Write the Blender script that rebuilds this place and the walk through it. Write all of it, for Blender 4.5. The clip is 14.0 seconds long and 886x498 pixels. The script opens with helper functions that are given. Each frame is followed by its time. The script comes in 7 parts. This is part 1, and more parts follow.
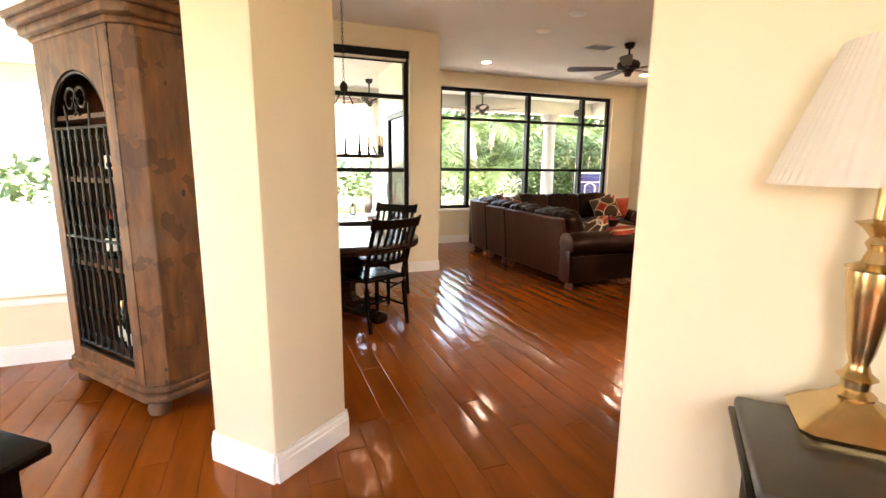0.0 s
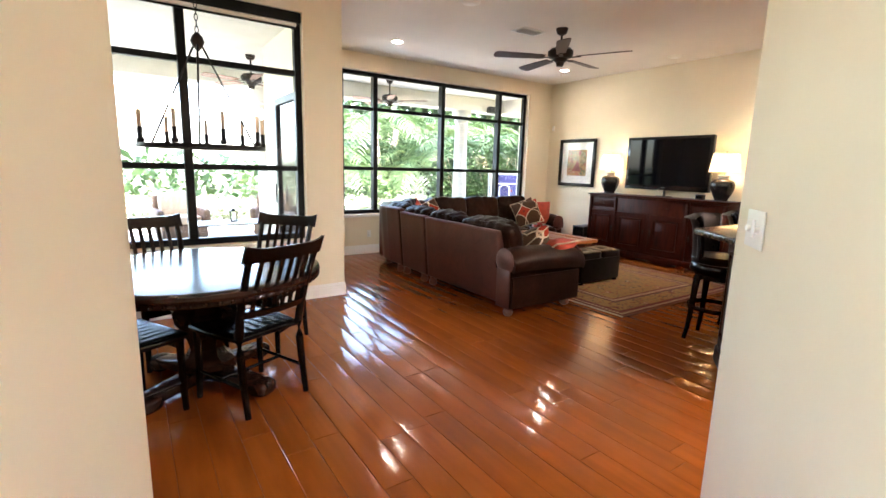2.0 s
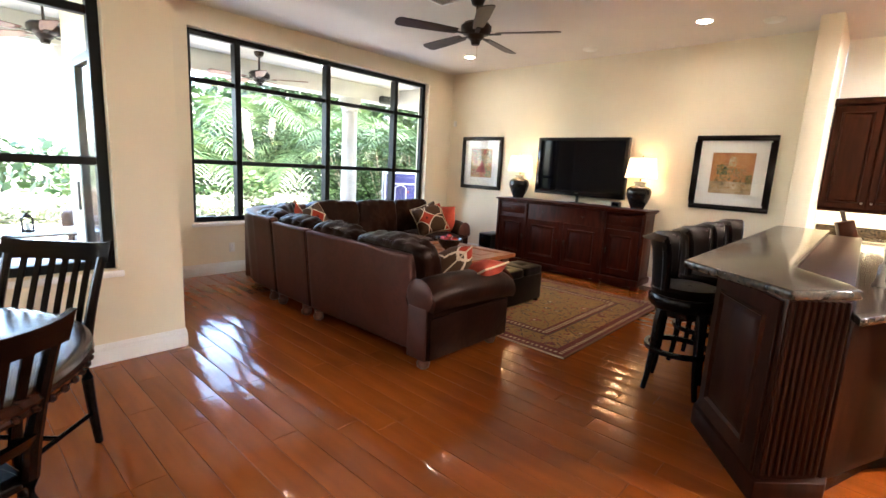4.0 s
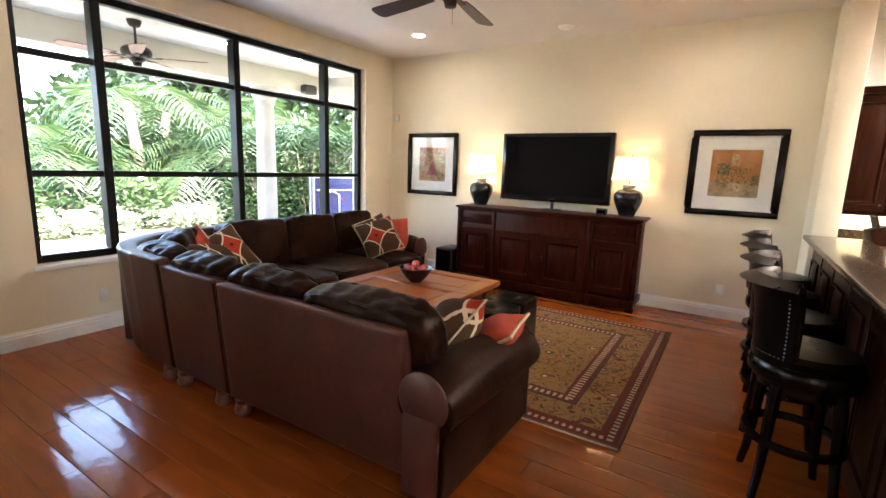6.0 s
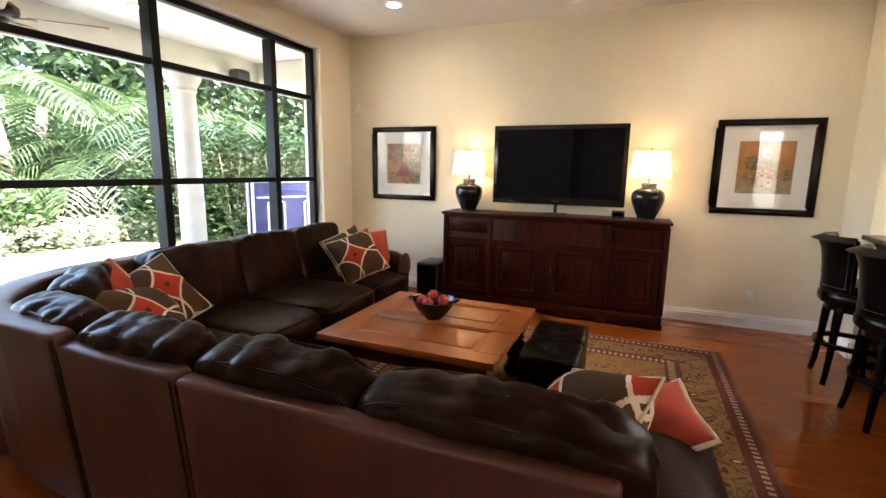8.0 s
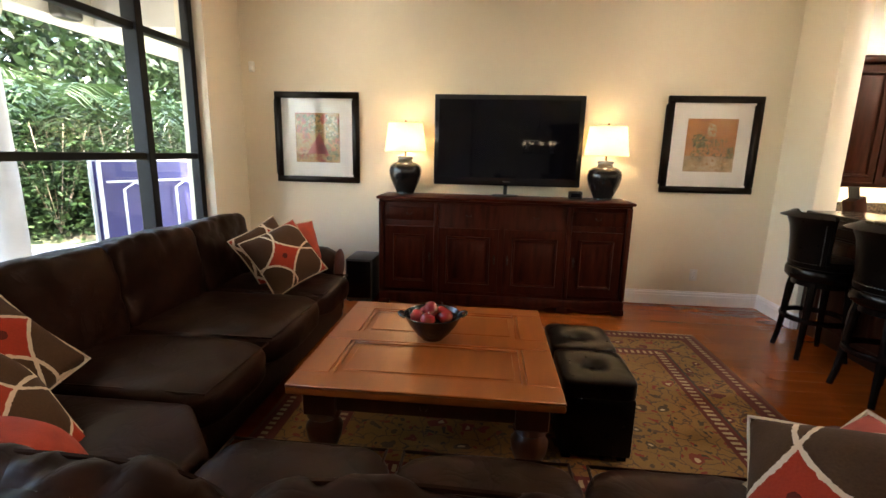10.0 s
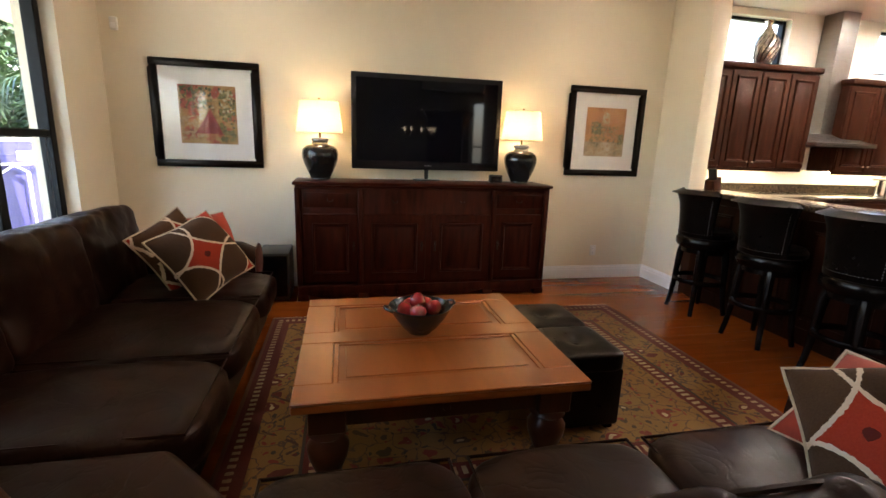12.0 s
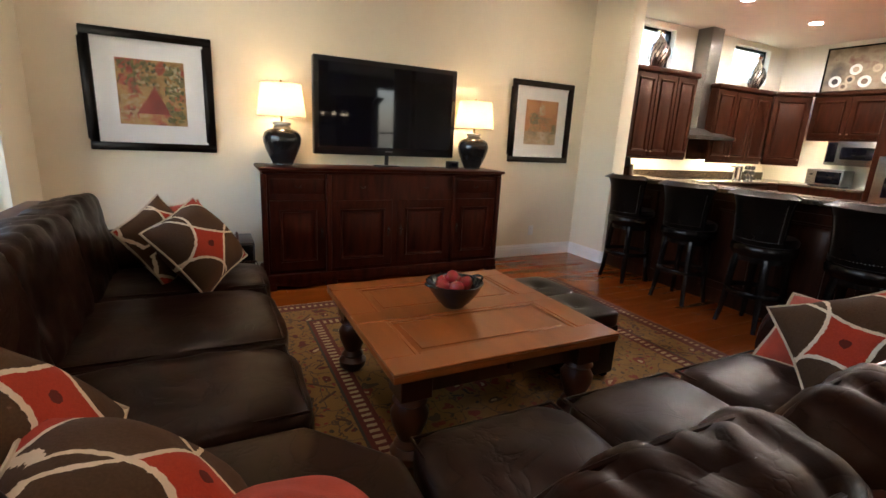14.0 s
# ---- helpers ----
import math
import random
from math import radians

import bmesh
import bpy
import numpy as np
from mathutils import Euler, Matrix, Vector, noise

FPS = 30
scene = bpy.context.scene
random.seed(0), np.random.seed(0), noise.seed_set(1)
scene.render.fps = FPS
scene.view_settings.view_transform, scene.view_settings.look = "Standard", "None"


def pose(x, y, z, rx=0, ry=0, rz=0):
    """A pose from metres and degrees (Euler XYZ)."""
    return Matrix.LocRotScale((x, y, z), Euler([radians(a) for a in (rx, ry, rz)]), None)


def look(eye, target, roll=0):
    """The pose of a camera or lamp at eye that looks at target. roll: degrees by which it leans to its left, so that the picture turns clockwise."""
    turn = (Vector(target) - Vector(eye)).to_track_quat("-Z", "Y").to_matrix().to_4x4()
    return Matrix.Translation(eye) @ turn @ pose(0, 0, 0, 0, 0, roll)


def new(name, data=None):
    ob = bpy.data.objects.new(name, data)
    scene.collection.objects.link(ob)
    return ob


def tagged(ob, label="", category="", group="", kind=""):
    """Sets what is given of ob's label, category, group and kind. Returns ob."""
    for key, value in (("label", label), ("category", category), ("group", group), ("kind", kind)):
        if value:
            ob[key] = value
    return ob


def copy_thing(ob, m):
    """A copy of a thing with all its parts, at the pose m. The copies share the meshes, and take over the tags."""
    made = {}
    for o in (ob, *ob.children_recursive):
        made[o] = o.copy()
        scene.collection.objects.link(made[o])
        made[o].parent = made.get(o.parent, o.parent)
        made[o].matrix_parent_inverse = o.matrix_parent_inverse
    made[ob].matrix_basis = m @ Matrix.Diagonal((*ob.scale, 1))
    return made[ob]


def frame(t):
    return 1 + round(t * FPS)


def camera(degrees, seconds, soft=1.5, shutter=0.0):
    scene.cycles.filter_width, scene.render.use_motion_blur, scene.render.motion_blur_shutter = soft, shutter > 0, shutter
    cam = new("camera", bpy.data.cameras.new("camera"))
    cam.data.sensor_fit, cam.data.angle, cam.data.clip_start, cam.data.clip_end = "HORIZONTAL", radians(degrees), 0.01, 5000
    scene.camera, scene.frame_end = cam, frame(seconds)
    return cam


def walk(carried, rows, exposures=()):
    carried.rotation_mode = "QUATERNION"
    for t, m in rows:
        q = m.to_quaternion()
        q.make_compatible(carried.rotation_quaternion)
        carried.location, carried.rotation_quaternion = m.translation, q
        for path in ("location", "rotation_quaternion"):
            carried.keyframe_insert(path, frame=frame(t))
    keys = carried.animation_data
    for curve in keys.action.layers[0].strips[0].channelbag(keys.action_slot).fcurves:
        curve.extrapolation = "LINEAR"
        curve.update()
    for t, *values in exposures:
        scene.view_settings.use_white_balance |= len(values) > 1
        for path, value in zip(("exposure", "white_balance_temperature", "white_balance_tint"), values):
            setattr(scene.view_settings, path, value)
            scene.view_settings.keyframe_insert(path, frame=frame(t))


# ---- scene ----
cam = camera(87.6, 14.0)
PATH = [
    (0, (0.472, 0.951, 1.403), (1.195, 2.783, 1.054), 0.5),
    (0.5, (0.528, 1.221, 1.414), (1.33, 3.019, 1.06), 0.9),
    (1, (0.598, 1.502, 1.41), (1.497, 3.255, 1.062), 1.0),
    (1.5, (0.713, 1.797, 1.415), (1.708, 3.497, 1.065), 1.3),
    (2, (0.834, 2.092, 1.413), (1.935, 3.725, 1.064), 1.5),
    (2.5, (0.988, 2.362, 1.411), (2.192, 3.921, 1.062), 1.9),
    (3, (1.194, 2.591, 1.419), (2.484, 4.079, 1.071), 2.2),
    (3.5, (1.349, 2.86, 1.423), (2.734, 4.261, 1.078), 2.8),
    (6, (2.242, 4.324, 1.515), (3.91, 5.372, 1.168), 2.0),
    (6.5, (2.366, 4.635, 1.517), (4.077, 5.613, 1.178), 1.7),
    (7, (2.514, 4.931, 1.508), (4.261, 5.845, 1.176), 1.4),
    (7.5, (2.639, 5.206, 1.501), (4.421, 6.051, 1.17), 1.1),
    (10, (3.32, 6.429, 1.425), (5.27, 6.61, 1.023), 1.3),
    (10.5, (3.402, 6.581, 1.41), (5.359, 6.61, 0.996), 1.5),
    (11, (3.462, 6.74, 1.385), (5.413, 6.596, 0.973), 1.7),
    (11.5, (3.49, 6.868, 1.368), (5.429, 6.607, 0.953), 1.6),
    (12, (3.498, 7.034, 1.37), (5.403, 6.612, 0.933), 2.0),
    (12.5, (3.517, 7.202, 1.36), (5.386, 6.65, 0.909), 2.2),
    (13, (3.545, 7.376, 1.343), (5.369, 6.698, 0.881), 2.5),
    (13.5, (3.551, 7.547, 1.341), (5.338, 6.784, 0.868), 2.9),
    (14, (3.551, 7.771, 1.348), (5.285, 6.893, 0.876), 3.1),
]
EXPOSURES = [(0, 4.75, 8000, 14), (0.5, 4.8, 7800, 16), (1.0, 4.85, 7400, 16), (1.5, 4.9, 6800, 13), (2.0, 5.0, 6400, 11), (2.5, 4.98, 6200, 12), (3.5, 4.88, 6250, 12), (7.5, 4.72, 6500, 12), (10, 4.45, 6800, 11), (12.5, 4.35, 6500, 12), (14, 4.35, 6400, 12)]
walk(cam, [(t, look(eye, target, roll)) for t, eye, target, roll in PATH], EXPOSURES)

# ---- light ----
world = bpy.data.worlds.new("sky")
scene.world = world
world.use_nodes = True
wn = world.node_tree
sky = wn.nodes.new("ShaderNodeTexSky")
sky.sky_type, sky.sun_disc = "NISHITA", False
sky.sun_elevation, sky.sun_rotation = radians(58), radians(200)
sky.air_density, sky.dust_density = 1.0, 2.0
wn.links.new(sky.outputs[0], wn.nodes["Background"].inputs[0])
wn.nodes["Background"].inputs[1].default_value = 0.15


def lamp(name, kind, m, power, colour, **more):
    data = bpy.data.lights.new(name, kind)
    data.energy, data.color = power, colour
    if "angle" in more:
        data.angle = more["angle"]
    if "size" in more:
        data.shape, data.size, data.size_y = "RECTANGLE", more["size"], more["size_y"]
    if "radius" in more:
        data.shadow_soft_size = more["radius"]
    if "spot" in more:
        data.spot_size, data.spot_blend = more["spot"], 0.6
    ob = new(name, data)
    ob.matrix_world = m
    return ob


# fill lamp in an added, unseen west window, standing in for sky light
lamp("sky_light_west", "AREA", pose(-3.45, 2.2, 1.65, 90, 0, -90), 2, (1.0, 0.95, 0.86), size=1.15, size_y=2.2)
lamp("sun", "SUN", look((0, 0, 20), (1.8, 8.0, 4.0)), 3.2, (1.0, 0.94, 0.85), angle=radians(0.6))


# ---- materials ----
def mat(name, colour, rough=0.5, metal=0.0, var=0.12, scale=8.0, bump=0.0, bscale=60.0, colour2=None, stretch=(1, 1, 1),
        coat=0.0, island=0.0, spread=0.0, specular=0.5, rvar=0.1, tint=None, bdist=0.004, plain_bump=False):
    m = bpy.data.materials.new(name)
    m.use_nodes = True
    nt = m.node_tree
    p = nt.nodes["Principled BSDF"]
    tc = nt.nodes.new("ShaderNodeTexCoord")
    mp = nt.nodes.new("ShaderNodeMapping")
    mp.inputs["Scale"].default_value = stretch
    nt.links.new(tc.outputs["Object"], mp.inputs[0])
    n1 = nt.nodes.new("ShaderNodeTexNoise")
    n1.inputs["Scale"].default_value, n1.inputs["Detail"].default_value = scale, 6
    nt.links.new(mp.outputs[0], n1.inputs["Vector"])
    n2 = nt.nodes.new("ShaderNodeTexNoise")
    n2.inputs["Scale"].default_value, n2.inputs["Detail"].default_value = bscale, 4
    nt.links.new(tc.outputs["Object"] if plain_bump else mp.outputs[0], n2.inputs["Vector"])
    if spread:
        shift, grow = nt.nodes.new("ShaderNodeObjectInfo"), nt.nodes.new("ShaderNodeMath")
        grow.operation, grow.inputs[1].default_value = "MULTIPLY", 37.0
        nt.links.new(shift.outputs["Random"], grow.inputs[0])
        nt.links.new(grow.outputs[0], mp.inputs["Location"])
    c2 = colour2 or tuple(c * (1 - var * 2) for c in colour)
    mix = nt.nodes.new("ShaderNodeMix")
    mix.data_type = "RGBA"
    mix.inputs["A"].default_value, mix.inputs["B"].default_value = (*colour, 1), (*c2, 1)
    ramp = nt.nodes.new("ShaderNodeMapRange")
    ramp.inputs[1].default_value, ramp.inputs[2].default_value = 0.35, 0.68
    nt.links.new(n1.outputs[0], ramp.inputs[0])
    nt.links.new(ramp.outputs[0], mix.inputs["Factor"])
    out = mix.outputs["Result"]
    if island or spread:
        src = nt.nodes.new("ShaderNodeObjectInfo").outputs["Random"] if spread else nt.nodes.new("ShaderNodeNewGeometry").outputs["Random Per Island"]
        hsv = nt.nodes.new("ShaderNodeHueSaturation")
        mr = nt.nodes.new("ShaderNodeMapRange")
        k = spread or island
        mr.inputs[3].default_value, mr.inputs[4].default_value = 1 - k, 1 + k
        nt.links.new(src, mr.inputs[0])
        nt.links.new(mr.outputs[0], hsv.inputs["Value"])
        nt.links.new(out, hsv.inputs["Color"])
        out = hsv.outputs[0]
    nt.links.new(out, p.inputs["Base Color"])
    rr = nt.nodes.new("ShaderNodeMapRange")
    rr.inputs[3].default_value, rr.inputs[4].default_value = max(0.02, rough - rvar * rough), min(1, rough + rvar * rough)
    nt.links.new(n2.outputs[0], rr.inputs[0])
    nt.links.new(rr.outputs[0], p.inputs["Roughness"])
    p.inputs["Metallic"].default_value = metal
    p.inputs["Specular IOR Level"].default_value = specular
    p.inputs["Coat Weight"].default_value = coat
    p.inputs["Coat Roughness"].default_value = 0.12
    if bump:
        b = nt.nodes.new("ShaderNodeBump")
        b.inputs["Strength"].default_value, b.inputs["Distance"].default_value = bump, bdist
        nt.links.new(n2.outputs[0], b.inputs["Height"])
        nt.links.new(b.outputs[0], p.inputs["Normal"])
    if tint:
        p.inputs["Specular Tint"].default_value = (*tint, 1)
    return m


def glass(name, tint=(1, 1, 1), rough=0.0):
    m = bpy.data.materials.new(name)
    m.use_nodes = True
    nt = m.node_tree
    nt.nodes.remove(nt.nodes["Principled BSDF"])
    tr, gl, mx, fr = (nt.nodes.new(k) for k in ("ShaderNodeBsdfTransparent", "ShaderNodeBsdfGlossy", "ShaderNodeMixShader", "ShaderNodeLayerWeight"))
    tr.inputs[0].default_value = (*tint, 1)
    gl.inputs["Roughness"].default_value = rough
    fr.inputs[0].default_value = 0.5
    pw, sc = nt.nodes.new("ShaderNodeMath"), nt.nodes.new("ShaderNodeMapRange")
    pw.operation, pw.inputs[1].default_value = "POWER", 4.0
    sc.inputs[3].default_value, sc.inputs[4].default_value = 0.025, 0.55
    nt.links.new(fr.outputs["Facing"], pw.inputs[0])
    nt.links.new(pw.outputs[0], sc.inputs[0])
    nt.links.new(sc.outputs[0], mx.inputs[0])
    nt.links.new(tr.outputs[0], mx.inputs[1])
    nt.links.new(gl.outputs[0], mx.inputs[2])
    nt.links.new(mx.outputs[0], nt.nodes["Material Output"].inputs[0])
    return m


WALL = mat("cream wall paint", (0.80, 0.71, 0.535), 0.5, var=0.03, scale=1.5, bump=0.08, bscale=90)
# paler copy of the wall paint: the kitchen's daylight is put into its colour
KITCHENLIT = mat("cream paint with kitchen light added", (0.82, 0.78, 0.68), 0.5, var=0.03, scale=1.5, bump=0.08, bscale=90)
CEIL = mat("pale ceiling paint", (0.76, 0.71, 0.65), 0.8, var=0.03, scale=1.5, bump=0.1, bscale=120)
TRIM = mat("white gloss trim paint", (0.86, 0.85, 0.82), 0.35, var=0.03, scale=5)
BLACKMETAL = mat("black window metal", (0.004, 0.004, 0.0045), 0.45, var=0.1, scale=9, specular=0.2)
IRON = mat("wrought iron", (0.012, 0.011, 0.011), 0.45, metal=0.6, var=0.2, scale=30, bump=0.2, bscale=150)
GLASS = glass("window glass")
FLOORWOOD = mat("hand scraped cherry planks", (0.27, 0.066, 0.010), 0.10, var=0.11, scale=2.0, stretch=(7, 0.9, 7), bump=0.35, bscale=9, bdist=0.006, plain_bump=True, tint=(1.0, 0.74, 0.54), spread=0.09, rvar=0.35, coat=0.06, specular=0.36)
FLOORREST = mat("cherry planks", (0.27, 0.066, 0.010), 0.10, var=0.11, scale=2.0, stretch=(7, 0.9, 7), bump=0.35, bscale=9, bdist=0.006, plain_bump=True, tint=(1.0, 0.74, 0.54), island=0.09, rvar=0.35, coat=0.06, specular=0.36)
GROOVE = mat("dark floor joint", (0.19, 0.05, 0.010), 0.4)
BLACKWOOD = mat("black painted wood", (0.0042, 0.0030, 0.0027), 0.24, specular=0.24, tint=(0.9, 0.75, 0.65), var=0.3, scale=12, stretch=(1, 1, 0.2), bump=0.1, bscale=60)
DARKWOOD = mat("dark stained wood", (0.048, 0.0082, 0.0038), 0.38, specular=0.15, tint=(0.8, 0.5, 0.38), var=0.35, scale=6, stretch=(4, 4, 0.5), bump=0.12, bscale=60, coat=0.0)
CABWOOD = mat("cherry cabinet wood", (0.026, 0.0072, 0.0034), 0.36, specular=0.12, tint=(0.8, 0.5, 0.38), var=0.3, scale=6, stretch=(4, 4, 0.5), bump=0.08, bscale=60, coat=0.04)
TABLEWOOD = mat("waxed pine", (0.30, 0.080, 0.015), 0.3, tint=(1.0, 0.8, 0.6), var=0.13, scale=4, stretch=(0.5, 3, 2), bump=0.10, bscale=40, coat=0.06)
# darker than the top: a darker wood plus the table's shade, as colour
TABLELEG = mat("dark pine, table shade painted in", (0.065, 0.018, 0.006), 0.35, var=0.15, scale=5, stretch=(3, 3, 0.5), bump=0.10, bscale=40, specular=0.35)
LEATHERBLACK = mat("black leather", (0.0042, 0.0030, 0.0026), 0.30, var=0.25, scale=6, bump=0.2, bscale=30, rvar=0.25, specular=0.14, tint=(0.85, 0.62, 0.5))
BRASS = mat("antique brass", (0.56, 0.40, 0.20), 0.26, metal=1.0, var=0.07, scale=14, bump=0.05, bscale=60)
STEEL = mat("brushed steel", (0.27, 0.26, 0.245), 0.28, metal=1.0, var=0.06, scale=20, stretch=(1, 1, 12))
CHROME = mat("chrome", (0.75, 0.75, 0.75), 0.08, metal=1.0, var=0.02)
GRANITE = mat("dark granite", (0.075, 0.052, 0.035), 0.2, var=0.42, scale=45, bscale=90, colour2=(0.012, 0.010, 0.009), coat=0.1, specular=0.35)
PLASTIC = mat("white plastic", (0.78, 0.76, 0.7), 0.4, var=0.02)
BLACKPLASTIC = mat("black plastic", (0.012, 0.012, 0.012), 0.3, var=0.1)


def nodes_of(name, rough=0.8):
    m = bpy.data.materials.new(name)
    m.use_nodes = True
    p = m.node_tree.nodes["Principled BSDF"]
    p.inputs["Roughness"].default_value = rough
    return m, m.node_tree, p


def op(nt, kind, a, b=None, c=None):
    n = nt.nodes.new("ShaderNodeMath")
    n.operation = kind
    for i, v in enumerate((a, b, c)):
        if v is None:
            continue
        if isinstance(v, (int, float)):
            n.inputs[i].default_value = v
        else:
            nt.links.new(v, n.inputs[i])
    return n.outputs[0]


def blend(nt, fac, a, b):
    n = nt.nodes.new("ShaderNodeMix")
    n.data_type = "RGBA"
    for key, v in (("Factor", fac), ("A", a), ("B", b)):
        if isinstance(v, tuple):
            n.inputs[key].default_value = (*v, 1)
        elif isinstance(v, (int, float)):
            n.inputs[key].default_value = v
        else:
            nt.links.new(v, n.inputs[key])
    return n.outputs["Result"]


def coords(nt):
    tc = nt.nodes.new("ShaderNodeTexCoord")
    sep = nt.nodes.new("ShaderNodeSeparateXYZ")
    nt.links.new(tc.outputs["Object"], sep.inputs[0])
    return tc.outputs["Object"], sep.outputs[0], sep.outputs[1], sep.outputs[2]


def noise_of(nt, vec, scale, detail=4.0):
    n = nt.nodes.new("ShaderNodeTexNoise")
    n.inputs["Scale"].default_value, n.inputs["Detail"].default_value = scale, detail
    nt.links.new(vec, n.inputs["Vector"])
    return n.outputs[0]


def bump_to(nt, p, height, strength=0.3, distance=0.003):
    b = nt.nodes.new("ShaderNodeBump")
    b.inputs["Strength"].default_value, b.inputs["Distance"].default_value = strength, distance
    nt.links.new(height, b.inputs["Height"])
    nt.links.new(b.outputs[0], p.inputs["Normal"])


def leather_mat(name, dark, worn, rough=0.36, crease=0.5, specular=0.3):
    """Soft hide: a fine pebbled grain, long creases and rubbed lighter patches."""
    m, nt, p = nodes_of(name, rough)
    vec, x, y, z = coords(nt)
    fold = nt.nodes.new("ShaderNodeTexNoise")
    fold.inputs["Scale"].default_value, fold.inputs["Detail"].default_value, fold.inputs["Distortion"].default_value = 5.5, 3.0, 1.2
    nt.links.new(vec, fold.inputs["Vector"])
    ridge = op(nt, "POWER", op(nt, "SUBTRACT", 1.0, op(nt, "MULTIPLY", op(nt, "ABSOLUTE", op(nt, "SUBTRACT", fold.outputs[0], 0.5)), 2.0)), 14.0)
    grain = nt.nodes.new("ShaderNodeTexVoronoi")
    grain.inputs["Scale"].default_value = 260.0
    nt.links.new(vec, grain.inputs["Vector"])
    patch = noise_of(nt, vec, 3.2, 5)
    c = blend(nt, op(nt, "MULTIPLY", op(nt, "SUBTRACT", patch, 0.38), 3.0), dark, worn)
    c = blend(nt, op(nt, "MULTIPLY", ridge, 0.45), c, tuple(v * 0.45 for v in dark))
    nt.links.new(c, p.inputs["Base Color"])
    nt.links.new(op(nt, "ADD", rough - 0.08, op(nt, "MULTIPLY", patch, 0.18)), p.inputs["Roughness"])
    p.inputs["Specular IOR Level"].default_value = specular
    p.inputs["Specular Tint"].default_value = (0.95, 0.66, 0.52, 1)
    height = op(nt, "ADD", op(nt, "MULTIPLY", ridge, -1.0), op(nt, "MULTIPLY", grain.outputs["Distance"], 0.10))
    bump_to(nt, p, height, crease, 0.006)
    return m


# one leather, two colours: shade put into cushions, light into the outer panels
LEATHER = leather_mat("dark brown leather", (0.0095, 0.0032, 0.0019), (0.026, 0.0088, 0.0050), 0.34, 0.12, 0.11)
LITLEATHER = leather_mat("smooth brown leather with light painted in", (0.044, 0.0135, 0.0108), (0.074, 0.0220, 0.0168), 0.40, 0.06, 0.55)


def pillow_cloth(name, s=0.37, offset=(0.06, 0.03)):
    """Brown cloth with overlapping cream rings that leave orange-red stars between them."""
    m, nt, p = nodes_of(name, 0.9)
    vec, x, y, z = coords(nt)
    wob = op(nt, "MULTIPLY", op(nt, "SUBTRACT", noise_of(nt, vec, 70), 0.5), 0.012)
    u = op(nt, "MULTIPLY", op(nt, "ADD", x, y), 0.7071)
    v = op(nt, "MULTIPLY", op(nt, "SUBTRACT", x, y), 0.7071)
    u = op(nt, "ABSOLUTE", op(nt, "WRAP", op(nt, "ADD", u, offset[0]), s / 2, -s / 2))
    v = op(nt, "ABSOLUTE", op(nt, "WRAP", op(nt, "ADD", v, offset[1]), s / 2, -s / 2))
    R = s * 0.79

    def reach(a, b):
        return op(nt, "ADD", op(nt, "SQRT", op(nt, "ADD", op(nt, "POWER", op(nt, "SUBTRACT", s, a), 2), op(nt, "POWER", b, 2))), wob)
    d1, d2 = reach(u, v), reach(v, u)
    near = op(nt, "MINIMUM", d1, d2)
    star = op(nt, "GREATER_THAN", near, R)
    ring = op(nt, "LESS_THAN", op(nt, "MINIMUM", op(nt, "ABSOLUTE", op(nt, "SUBTRACT", d1, R)), op(nt, "ABSOLUTE", op(nt, "SUBTRACT", d2, R))), 0.0066)
    dot = op(nt, "LESS_THAN", op(nt, "ADD", op(nt, "SQRT", op(nt, "ADD", op(nt, "POWER", u, 2), op(nt, "POWER", v, 2))), wob), 0.017)
    weave = noise_of(nt, vec, 160)
    brown = blend(nt, weave, (0.048, 0.022, 0.010), (0.085, 0.043, 0.022))
    red = blend(nt, weave, (0.28, 0.026, 0.012), (0.37, 0.042, 0.018))
    c = blend(nt, star, brown, red)
    c = blend(nt, dot, c, (0.10, 0.015, 0.010))
    c = blend(nt, ring, c, (0.62, 0.48, 0.34))
    nt.links.new(c, p.inputs["Base Color"])
    p.inputs["Specular IOR Level"].default_value = 0.15
    bump_to(nt, p, weave, 0.5)
    return m


